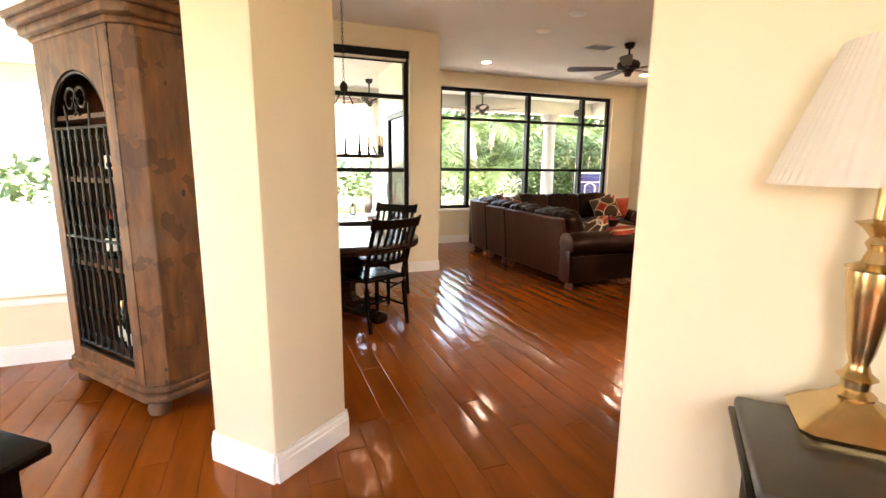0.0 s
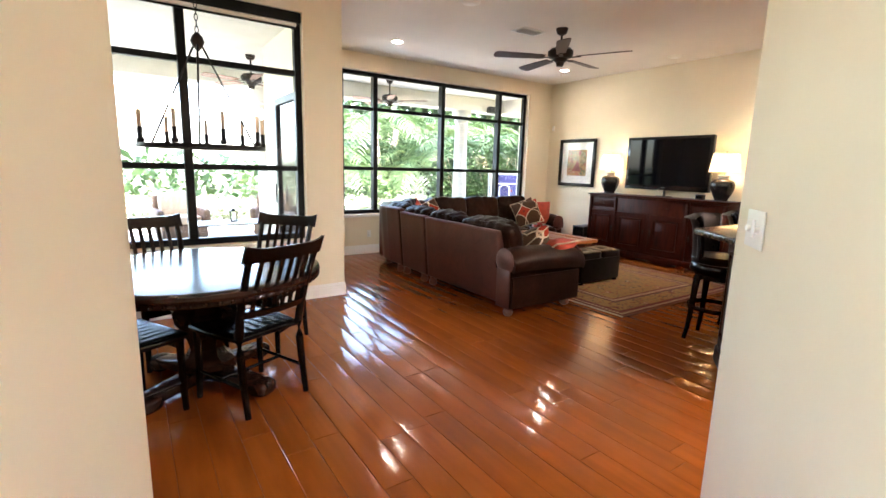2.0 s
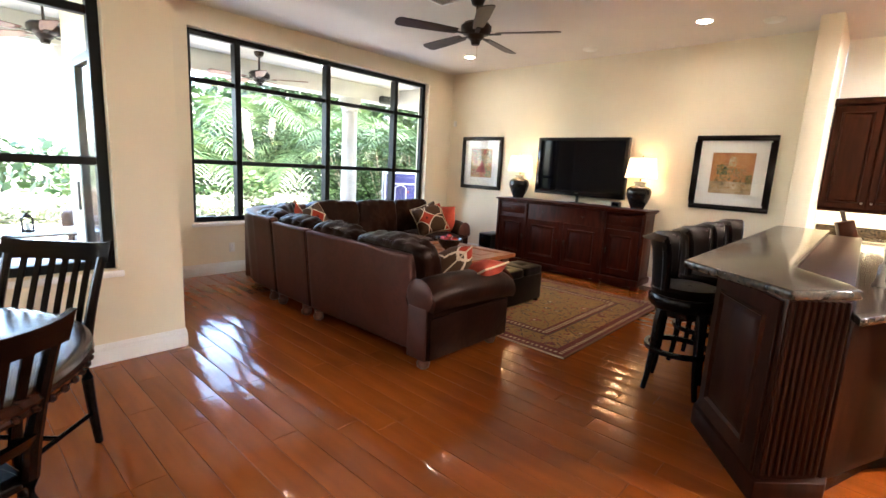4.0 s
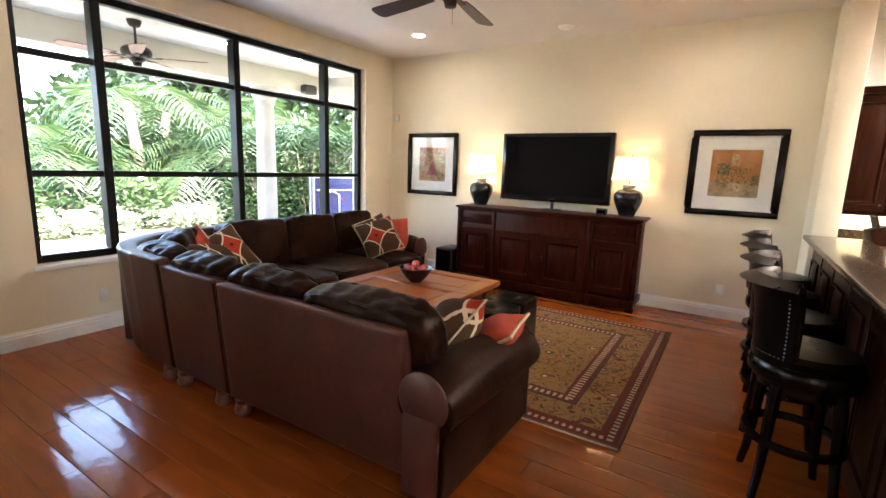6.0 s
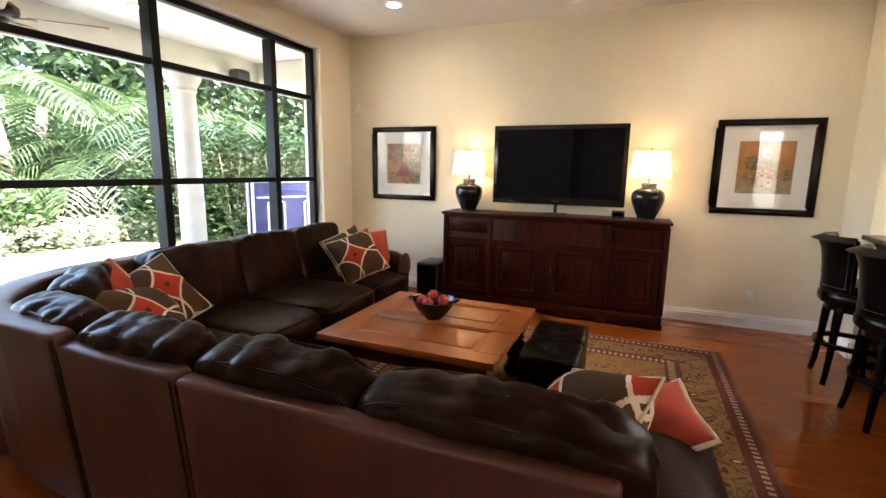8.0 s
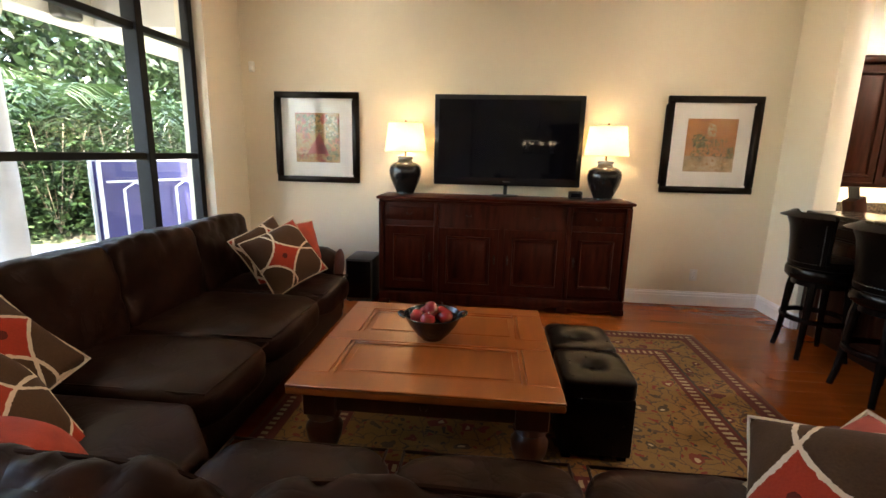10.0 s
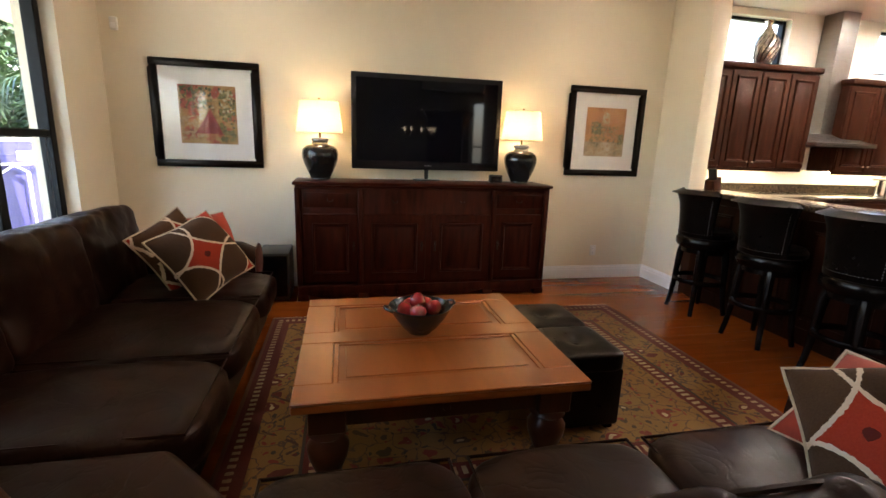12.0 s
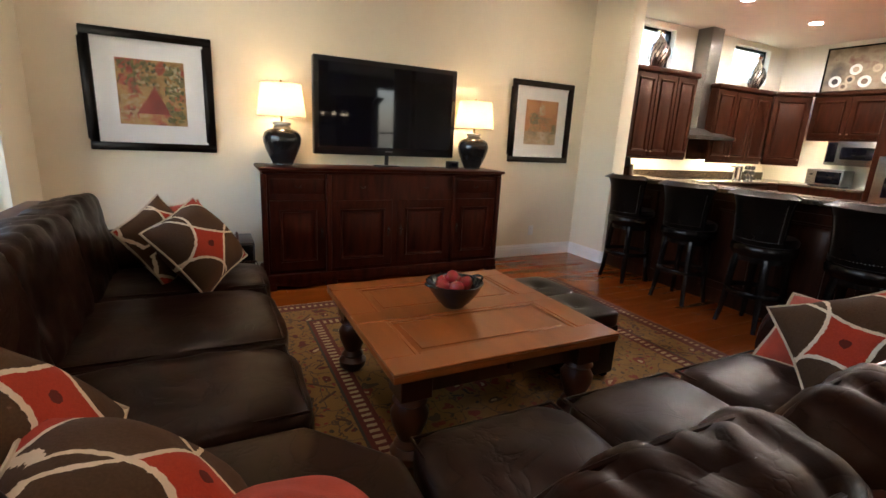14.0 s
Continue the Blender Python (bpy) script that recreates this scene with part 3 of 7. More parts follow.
# subfloor under the planks
INSIDE = [(-3.2, -2.2), (8.8, -2.2), (8.8, 3.72), (8.15, 3.72), (8.15, 9.1), (2.6, 9.1), (2.6, 6.97), (-0.98, 6.97), (-0.98, 5.12), (-3.2, 5.12)]
solid("floor", prism(INSIDE, -0.2, -0.006), GROOVE, "glossy reddish brown hand-scraped plank floor", "floor", kind="structure")
FLOOR = bpy.data.objects["floor"]
solid("ceiling", prism(INSIDE, CEILING_Z, CEILING_Z + 0.2), CEIL, "pale painted flat ceiling", "ceiling", kind="structure")
wall_with_openings("wall_north", X_PIER - 0.22, X_TV + 0.2, Y_WIN, Y_WIN + 0.25, [(WIN1_U[0] - 0.03, WIN1_U[-1] + 0.03, 0.64, 2.83)])
wall_with_openings("wall_nook", -0.98, X_PIER - 0.22, Y_NOOK, Y_NOOK + 0.22, [(WIN2_U[0] - 0.03, WIN2_U[-1] + 0.03, 0.64, 2.83)])
wall("wall_pier", [(X_PIER - 0.22, Y_NOOK), (X_PIER, Y_NOOK), (X_PIER, Y_WIN), (X_PIER - 0.22, Y_WIN)])
wall("wall_east", [(X_TV, 3.74), (X_TV + 0.2, 3.74), (X_TV + 0.2, Y_WIN), (X_TV, Y_WIN)])
wall("wall_return", [(7.42, 3.555), (8.55, 3.555), (8.55, 3.74), (7.42, 3.74)], bev=0.012)
wall("wall_nook_west", [(-0.86, 5.12), (-0.74, 5.12), (-0.74, Y_NOOK), (-0.86, Y_NOOK)])
wall_with_openings("wall_formal", -3.2, -0.74, 4.92, 5.12, [(-3.0, -0.80, 0.47, 2.8)])
# the west opening is made up for the fill lamp
wall_with_openings("wall_west", -3.4, -3.2, -2.2, 5.12, [(1.6, 2.8, 0.5, 2.8)], along="y")
# south opening added out of view, to let sky light into the hall
wall_with_openings("wall_south", -3.2, 4.0, -2.4, -2.2, [(-2.4, -0.4, 0.5, 2.8)])
COLUMN = [(0.47, 2.95), (0.83, 3.225), (0.545, 3.58), (0.20, 3.245)]
wall("column", COLUMN, bev=0.02)
bpy.data.objects["column"]["label"] = "cream plaster column with rounded corners"
wall("wall_diagonal", [(1.37, 1.875), (2.58, 2.855), (2.85, 2.53), (2.75, 0.53), (2.62, 0.43)], bev=0.02)
wall("wall_hall", [(2.62, 0.43), (2.75, 0.53), (4.2, -2.2), (4.0, -2.2)])
wall("wall_kitchen_south", [(4.0, -1.3), (8.75, -1.3), (8.75, -1.08), (4.0, -1.08)])

window("window_1", "wide black metal grid window onto the patio", WIN1_U, WIN_Z, Y_WIN + 0.13, sill=0.15)
window("window_2", "tall black metal grid window in the dining nook", WIN2_U, WIN_Z, Y_NOOK + 0.12, sill=0.14)
window("window_3", "wide white framed window in the formal room", (-2.97, -0.83), (0.50, 2.77), 5.03, sill=0.13, metal=TRIM)
# unseen window added round the west fill lamp
window("window_7", "unseen black metal window added in the west wall for light", (1.63, 2.77), (0.53, 1.36, 2.77), -3.29, along="y")
# unseen window that fills the added south opening
window("window_6", "unseen black metal window added behind the start for light", (-2.37, -1.4, -0.43), (0.53, 1.36, 2.77), -2.29)

baseboard((X_TV, 3.74), (X_TV, Y_WIN))
baseboard((X_TV, Y_WIN), (X_PIER, Y_WIN))
baseboard((X_PIER, Y_WIN), (X_PIER, Y_NOOK))
baseboard((X_PIER, Y_NOOK), (-0.74, Y_NOOK))
baseboard((7.42, 3.74), (X_TV, 3.74))
baseboard((7.42, 3.70), (7.42, 3.74))
baseboard((-0.80, 4.92), (-3.2, 4.92))
for a, b_ in zip(COLUMN, COLUMN[1:] + COLUMN[:1]):
    baseboard(b_, a)
baseboard((2.58, 2.855), (1.37, 1.875))
baseboard((1.37, 1.875), (2.62, 0.43))

# kitchen shell with two high windows
KX = 8.55
wall_with_openings("wall_kitchen_east", KX, KX + 0.2, -1.08, 3.555, [(-0.64, 0.30, 2.46, 3.0), (1.68, 2.55, 2.46, 3.0)], along="y")
for nm in ("wall_kitchen_east", "wall_kitchen_south"):
    bpy.data.objects[nm].data.materials[0] = KITCHENLIT
    bpy.data.objects[nm]["label"] = "cream kitchen wall with light put into its colour"
for i, (a, b_) in enumerate(((-0.64, 0.30), (1.68, 2.55))):
    window("window_%d" % (4 + i), "small high black framed kitchen window", (a + 0.02, b_ - 0.02), (2.48, 2.98), KX + 0.12, along="y", bar=0.035)


# ---- living room ----
def build_sofa():
    s = thing("sectional_sofa", "dark brown leather L-shaped sectional sofa with loose back cushions", "sofa")
    # outer back panels, one to each section
    backs = [
        [(3.735, 5.455), (3.81, 5.455), (3.81, 6.795), (3.72, 6.795)],
        [(3.72, 6.805), (3.81, 6.805), (3.81, 7.425), (3.725, 7.425)],
        [(3.725, 7.435), (3.815, 7.435)] + arc(4.66, 7.78, 0.80, 180, 90, 8) + [(4.98, 8.58), (4.98, 8.75)] + arc(4.66, 7.82, 0.93, 90, 180, 8),
        [(4.99, 8.58), (6.98, 8.58), (6.98, 8.75), (4.99, 8.75)],
    ]
    for poly, H in zip(backs, (0.822, 0.830, 0.865, 0.865)):
        bm = prism(poly, 0.09, H, 0.022, 3)
        for z in (0.28, 0.46, 0.64, 0.78):
            bmesh.ops.bisect_plane(bm, geom=bm.verts[:] + bm.edges[:] + bm.faces[:], plane_co=(0, 0, z), plane_no=(0, 0, 1))
        for k in range(46):
            y = 5.40 + k * 0.07
            bmesh.ops.bisect_plane(bm, geom=bm.verts[:] + bm.edges[:] + bm.faces[:], plane_co=(0, y, 0), plane_no=(0, 1, 0))
        for v in bm.verts:
            if v.co.x < 3.84 and v.co.y < 8.0:
                v.co.x += 0.004 * noise.noise(Vector((0, v.co.y * 2.2, v.co.z * 1.2))) + 0.006 * max(0, math.sin(v.co.y * 21.0)) ** 6 * (v.co.z / H) ** 2
        for v in bm.verts:
            k = (H - v.co.z) / H
            v.co.x += 0.07 * k if v.co.x < 3.83 and v.co.y < 8.3 else 0
            v.co.y -= 0.05 * k if v.co.y > 8.7 else 0
        panel = part("back_panel", bm, LITLEATHER, s, "smooth brown leather back panel with painted-in light", smooth=35)
        if poly[0][0] < 3.8:
            for ye in (poly[0][1] + 0.012, (poly[-1][1] if len(poly) == 4 else 7.447) - 0.012):
                if ye > 5.6:
                    part("seam", tube([(3.725 + 0.07 * (H - z) / H, ye, z) for z in (0.11, 0.3, 0.5, 0.7, H - 0.02)], 0.006, 6), LEATHER, panel)
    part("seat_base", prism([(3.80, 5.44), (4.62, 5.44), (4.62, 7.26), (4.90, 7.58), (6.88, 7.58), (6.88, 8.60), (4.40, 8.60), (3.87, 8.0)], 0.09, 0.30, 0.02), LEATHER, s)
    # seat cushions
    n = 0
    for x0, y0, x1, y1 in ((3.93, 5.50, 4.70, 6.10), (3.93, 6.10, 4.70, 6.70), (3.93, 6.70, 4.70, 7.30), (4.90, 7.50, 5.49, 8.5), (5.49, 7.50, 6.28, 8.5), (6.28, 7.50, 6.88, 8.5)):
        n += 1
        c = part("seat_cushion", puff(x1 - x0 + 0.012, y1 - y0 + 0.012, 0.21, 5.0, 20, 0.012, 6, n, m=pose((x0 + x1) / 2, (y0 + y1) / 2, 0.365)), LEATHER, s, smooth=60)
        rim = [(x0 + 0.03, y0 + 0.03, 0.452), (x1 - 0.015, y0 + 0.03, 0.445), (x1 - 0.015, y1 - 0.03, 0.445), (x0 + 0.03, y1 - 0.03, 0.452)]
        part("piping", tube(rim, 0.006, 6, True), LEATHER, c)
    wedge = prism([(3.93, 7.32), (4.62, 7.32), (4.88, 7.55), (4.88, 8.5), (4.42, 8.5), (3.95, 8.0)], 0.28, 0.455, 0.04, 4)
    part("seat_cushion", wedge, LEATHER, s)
    # back cushions lean on the back panels and stand a little above them
    spots = [(3.925, 5.785, 0.82, -14, 90), (3.925, 6.50, 0.66, -14, 90), (3.925, 7.14, 0.64, -14, 90), (3.96, 7.75, 0.62, -13, 82), (4.36, 8.26, 0.64, -9, 45),
             (5.17, 8.46, 0.73, -9, 0), (5.885, 8.46, 0.71, -9, 0), (6.57, 8.46, 0.68, -9, 0)]
    for i, (x, y, w, lean, turn) in enumerate(spots):
        loose = i < 5
        kk, hz = (5.0, 0.255) if loose else (7.0, 0.262)
        bm = puff(w, 0.23 if loose else 0.25, 2 * hz, kk, 26, 0.014, 8.0, i + 2)
        for v in bm.verts:
            q = Vector((v.co.x * 7 + i * 5, v.co.y * 3, v.co.z * 4))
            crease = (1 - abs(noise.noise(q))) ** 4
            top = max(0.0, v.co.z / hz) ** 3
            v.co.z -= (0.020 if loose else 0.014) * crease * top
            v.co.y += (0.016 if loose else 0.022) * crease * (1 if v.co.y < 0 else -1) * (0.4 + 0.6 * top)
            v.co.z -= (0.022 * (2 * v.co.x / w) ** 2 if loose else 0.0) * top
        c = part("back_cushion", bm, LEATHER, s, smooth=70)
        c.matrix_local = pose(x, y, 0.672 if loose else 0.665, 0, 0, turn) @ pose(0, 0, 0, lean, 0, 0)
        ex, sh_ = 2 / kk, 0.955
        rim = [(w / 2 * sh_ * math.copysign(abs(math.cos(a)) ** ex, math.cos(a)), hz * sh_ * math.copysign(abs(math.sin(a)) ** ex, math.sin(a))) for a in (2 * math.pi * k / 64 for k in range(64))]
        for side in (-0.079, 0.079):
            part("piping", tube([(px, side, pz - (0.012 if pz > 0.1 else 0.0) - (0.022 * (2 * px / w) ** 2 if loose and pz > 0.1 else 0.0) * max(0, pz / hz) ** 3) for px, pz in rim], 0.006, 6, True), LEATHER, c)

    # rolled arms
    def arm(m):
        prof = [(-0.09, 0.09), (0.10, 0.09), (0.10, 0.48)] + [(-0.01 + 0.16 * math.cos(radians(a)), 0.535 + 0.135 * math.sin(radians(a))) for a in range(-30, 211, 15)] + [(-0.09, 0.48)]
        bm = bmesh.new()
        cuts = 9
        rows = []
        for k in range(cuts + 1):
            u = k / cuts
            swell = 1 + 0.06 * math.sin(math.pi * u) - (0.10 if k in (0, cuts) else 0)
            rows.append([bm.verts.new((-0.02 + 0.98 * u, y * swell, (z - 0.3) * (swell if z > 0.4 else 1) + 0.3 - 0.04 * u * (1 if z > 0.4 else 0))) for y, z in prof])
        for a, b_ in zip(rows, rows[1:]):
            for i in range(len(prof)):
                j = (i + 1) % len(prof)
                bm.faces.new((a[i], a[j], b_[j], b_[i]))
        bm.faces.new(rows[0][::-1]), bm.faces.new(rows[-1])
        ob = part("arm", bm, LEATHER, s, smooth=50)
        ob.matrix_local = m
        for xe in (-0.022, 0.962):
            disc = lathe([(0.122, -0.008), (0.128, 0.0), (0.115, 0.008), (0.03, 0.012)], 24, pose(xe, 0, 0.545 - (0.04 if xe > 0 else 0), 0, 90 if xe > 0 else -90, 0))
            part("arm_scroll", disc, LITLEATHER, ob)
        part("front_panel", box(-0.034, -0.088, 0.09, -0.018, 0.098, 0.47, 0.007), LITLEATHER, ob)
        part("skirt_panel", box(0.0, -0.105, 0.09, 0.93, -0.085, 0.40, 0.008), LEATHER, ob)
    arm(pose(3.755, 5.335, 0))
    arm(pose(6.99, 8.60, 0, 0, 0, -90))
    # bun feet
    for x, y in ((3.80, 5.33), (3.808, 6.70), (3.808, 6.90), (3.808, 7.34), (3.808, 7.52), (4.60, 5.33), (3.92, 8.08), (4.42, 8.66), (6.95, 7.70), (6.95, 8.62), (5.0, 7.68), (4.58, 7.2)):
        part("foot", lathe([(0.028, 0), (0.043, 0.012), (0.05, 0.038), (0.04, 0.062), (0.032, 0.07), (0.04, 0.078), (0.042, 0.10)], 16, pose(x, y, 0.0)), FOOTWOOD, s, "turned brown wooden bun foot")
    return s


build_sofa()


def throw_pillow(cloth, label, m, size=0.46, fat=0.17, seed=0, trim_r=0.006):
    ob = thing("throw_pillow", label, "pillow", m, "pillows on the sofa")
    bm = bmesh.new()
    n = 22
    for side in (1, -1):
        g = [[None] * (n + 1) for _ in range(n + 1)]
        for i in range(n + 1):
            for j in range(n + 1):
                u, v = 2 * i / n - 1, 2 * j / n - 1
                pinch = 1 - 0.10 * (1 - u * u) * v * v - 0.10 * (1 - v * v) * u * u - 0.03 * (u * v) ** 4
                h = ((1 - abs(u) ** 2.2) * (1 - abs(v) ** 2.2)) ** 0.62
                h *= 1 + 0.14 * noise.noise(Vector((u * 1.7 + seed, v * 1.7, seed)))
                g[i][j] = bm.verts.new((u * size / 2 * pinch, v * size / 2 * pinch, side * h * fat / 2))
        for i in range(n):
            for j in range(n):
                bm.faces.new((g[i][j], g[i + 1][j], g[i + 1][j + 1], g[i][j + 1]))
    bmesh.ops.remove_doubles(bm, verts=bm.verts, dist=0.0005)
    cover = part("cover", bm, cloth, ob, smooth=80)
    s = size / 2
    rim = []
    for k in range(48):
        q, r = divmod(k, 12)
        t = 2 * r / 12 - 1
        u, v = ((t, -1), (1, t), (-t, 1), (-1, -t))[q]
        pinch = 1 - 0.10 * (1 - u * u) * v * v - 0.10 * (1 - v * v) * u * u - 0.03 * (u * v) ** 4
        rim.append((u * s * pinch, v * s * pinch, 0))
    part("piping", tube(rim, trim_r, 6, True), PIPING, cover, "cream piping round the edge")
    return ob


STAR = "brown ringed throw pillow with orange star"
PLAIN = "plain orange-red throw pillow"
throw_pillow(REDCLOTH, PLAIN + " by the sofa arm", pose(6.77, 7.92, 0.665, 66, 0, -36), 0.44, 0.26, 3)
throw_pillow(PILLOW, STAR + " on the far seat", pose(6.44, 7.86, 0.675, 56, 0, -44) @ pose(0, 0, 0, 0, 0, 20), 0.47, 0.30, 1)
throw_pillow(PILLOW2, STAR + " standing behind another", pose(6.57, 8.05, 0.685, 66, 0, -40) @ pose(0, 0, 0, 0, 0, 24), 0.42, 0.20, 6)
throw_pillow(REDCLOTH, PLAIN + " standing in the sofa corner", pose(4.42, 8.25, 0.69, 62, 0, -30) @ pose(0, 0, 0, 0, 0, 38), 0.42, 0.20, 4, 0.008)
throw_pillow(PILLOW2, STAR + " in the sofa corner", pose(4.66, 8.18, 0.665, 56, 0, -20) @ pose(0, 0, 0, 0, 0, 26), 0.48, 0.26, 2)
throw_pillow(PILLOW, STAR + " leaning in the corner", pose(4.40, 7.93, 0.625, 42, 0, 14) @ pose(0, 0, 0, 0, 0, -14), 0.52, 0.30, 5)
throw_pillow(REDCLOTH, PLAIN + " with broad cream piping", pose(4.28, 7.66, 0.61, 36, 0, 60) @ pose(0, 0, 0, 0, 0, 24), 0.38, 0.20, 10, 0.014)
throw_pillow(REDCLOTH, PLAIN + " against the rolled arm", pose(4.46, 5.40, 0.575, -34, 0, 10), 0.44, 0.22, 7, 0.009)
throw_pillow(PILLOW2, STAR + " near the rolled arm", pose(4.31, 5.575, 0.63, -48, 0, 28) @ pose(0, 0, 0, 0, 0, 26), 0.46, 0.30, 8)


def build_coffee_table():
    x0, y0, x1, y1, h = 4.98, 6.09, 6.08, 7.22, 0.495
    t = thing("coffee_table", "square pine coffee table made from an old panelled door", "table", pose((x0 + x1) / 2, (y0 + y1) / 2, 0.016))
    a, b_ = (x1 - x0) / 2, (y1 - y0) / 2
    h -= 0.016
    top = part("tabletop", box(-a, -b_, h - 0.045, a, b_, h - 0.012, 0.008), TABLEWOOD, t)
    for u0, u1 in ((-a, -a + 0.13), (-0.055, 0.065), (a - 0.12, a)):
        part("rail", box(u0, -b_, h - 0.014, u1, b_, h, 0.004, 1), TABLEWOOD, top)
    for u0, u1 in ((-a + 0.13, -0.055), (0.065, a - 0.12)):
        for v0, v1 in ((-b_, -b_ + 0.14), (b_ - 0.14, b_)):
            part("stile", box(u0, v0, h - 0.014, u1, v1, h - 0.0006, 0.003, 1), TABLEWOOD, top)
        m0 = 0.022
        v0, v1 = -b_ + 0.14, b_ - 0.14
        for c in ((u0, v0, u1, v0 + m0), (u0, v1 - m0, u1, v1), (u0, v0 + m0, u0 + m0, v1 - m0), (u1 - m0, v0 + m0, u1, v1 - m0)):
            part("moulding", box(c[0], c[1], h - 0.013, c[2], c[3], h - 0.004, 0.004, 1), TABLEWOOD, top, "dark panel moulding")
        part("panel", box(u0 + 0.05, v0 + 0.05, h - 0.0125, u1 - 0.05, v1 - 0.05, h - 0.007, 0.003, 1), TABLEWOOD, top)
    for s_ in (-1, 1):
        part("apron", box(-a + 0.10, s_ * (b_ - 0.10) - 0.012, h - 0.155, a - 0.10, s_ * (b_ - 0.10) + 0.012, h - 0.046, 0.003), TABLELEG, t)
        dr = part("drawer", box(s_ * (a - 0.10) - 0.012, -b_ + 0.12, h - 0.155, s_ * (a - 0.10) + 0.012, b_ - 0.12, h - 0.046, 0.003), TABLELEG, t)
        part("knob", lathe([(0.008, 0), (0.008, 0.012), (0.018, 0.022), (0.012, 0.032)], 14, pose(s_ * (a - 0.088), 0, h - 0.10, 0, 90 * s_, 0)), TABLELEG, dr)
        for r_ in (-1, 1):
            leg = [(0.055, 0), (0.072, 0.02), (0.078, 0.055), (0.055, 0.08), (0.062, 0.09), (0.045, 0.115), (0.074, 0.19), (0.080, 0.235), (0.055, 0.275), (0.074, 0.29), (0.062, 0.312), (0.06, 0.32)]
            bm = lathe(leg, 20, pose(s_ * (a - 0.12), r_ * (b_ - 0.12), 0))
            box(s_ * (a - 0.12) - 0.068, r_ * (b_ - 0.12) - 0.068, 0.315, s_ * (a - 0.12) + 0.068, r_ * (b_ - 0.12) + 0.068, h - 0.046, 0.004, 1, bm=bm)
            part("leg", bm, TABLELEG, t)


build_coffee_table()


def build_ottoman():
    o = thing("ottoman", "black leather button-tufted ottoman bench beside the table", "ottoman", pose(5.69, 5.875, 0.016))
    part("body", box(-0.375, -0.165, 0.03, 0.375, 0.165, 0.33, 0.015), LEATHERBLACK, o)
    for s_ in (-1, 1):
        bm = puff(0.375, 0.345, 0.10, 8, 16, 0.004, 6, s_ + 3, m=pose(s_ * 0.187, 0, 0.362))
        for v in bm.verts:
            if v.co.z > 0.36:
                r = math.hypot(v.co.x - s_ * 0.187, v.co.y)
                v.co.z -= 0.028 * math.exp(-(r / 0.055) ** 2)
        c = part("cushion", bm, LEATHERBLACK, o, smooth=60)
        part("button", lathe([(0.014, 0), (0.016, 0.004), (0.008, 0.009)], 12, pose(s_ * 0.187, 0, 0.383)), LEATHERBLACK, c)
        for r_ in (-1, 1):
            part("leg", box(s_ * 0.33 - 0.02, r_ * 0.13 - 0.02, 0, s_ * 0.33 + 0.02, r_ * 0.13 + 0.02, 0.035), BLACKWOOD, o)


build_ottoman()

RUG = rug_cloth("persian style wool", 1.165, 1.435)
rug = thing("area_rug", "gold and red floral wool area rug under the table", "rug", pose(5.915, 6.14, 0.0))
part("carpet", box(-1.165, -1.435, 0.003, 1.165, 1.435, 0.015, 0.004), RUG, rug)
for s_ in (-1, 1):
    part("binding", tube([(s_ * 1.165, -1.43, 0.009), (s_ * 1.165, 1.43, 0.009)], 0.006, 6), PIPING, rug)


def build_bowl():
    x, y, z = 5.55, 6.68, 0.496
    b = thing("fruit_bowl", "black ceramic bowl with two handles holding red apples", "bowl", pose(x, y, z))
    prof = [(0.055, 0), (0.06, 0.008), (0.085, 0.03), (0.125, 0.085), (0.145, 0.125), (0.150, 0.132), (0.145, 0.134), (0.118, 0.085), (0.08, 0.035), (0.05, 0.018)]
    part("bowl", lathe(prof, 32), CERAMIC, b)
    for a in (100, 280):
        c, s_ = math.cos(radians(a)), math.sin(radians(a))
        pts = [(c * (0.143 + 0.03 * math.sin(radians(k))) - s_ * 0.035 * math.cos(radians(k)), s_ * (0.143 + 0.03 * math.sin(radians(k))) + c * 0.035 * math.cos(radians(k)), 0.125 + 0.012 * math.sin(radians(k))) for k in range(0, 181, 20)]
        part("handle", tube(pts, 0.007, 8), CERAMIC, b)
    for i, (ax, ay, az) in enumerate(((0.05, 0.04, 0.115), (-0.06, 0.02, 0.115), (0.0, -0.065, 0.115), (0.01, 0.01, 0.150), (-0.02, 0.075, 0.118), (0.07, -0.04, 0.112))):
        p = [(0.004, -0.028), (0.016, -0.033), (0.032, -0.018), (0.040, 0.004), (0.034, 0.024), (0.018, 0.034), (0.005, 0.026)]
        ap = thing("apple", "glossy red apple in the black bowl", "fruit", pose(x + ax, y + ay, z + az, 20 * i, 13 * i, 40 * i), "apples in the bowl")
        part("flesh", lathe(p, 16), FRUIT, ap)
        part("stem", tube([(0, 0, 0.024), (0.003, 0, 0.042)], 0.0018, 6), BARK, ap)


build_bowl()


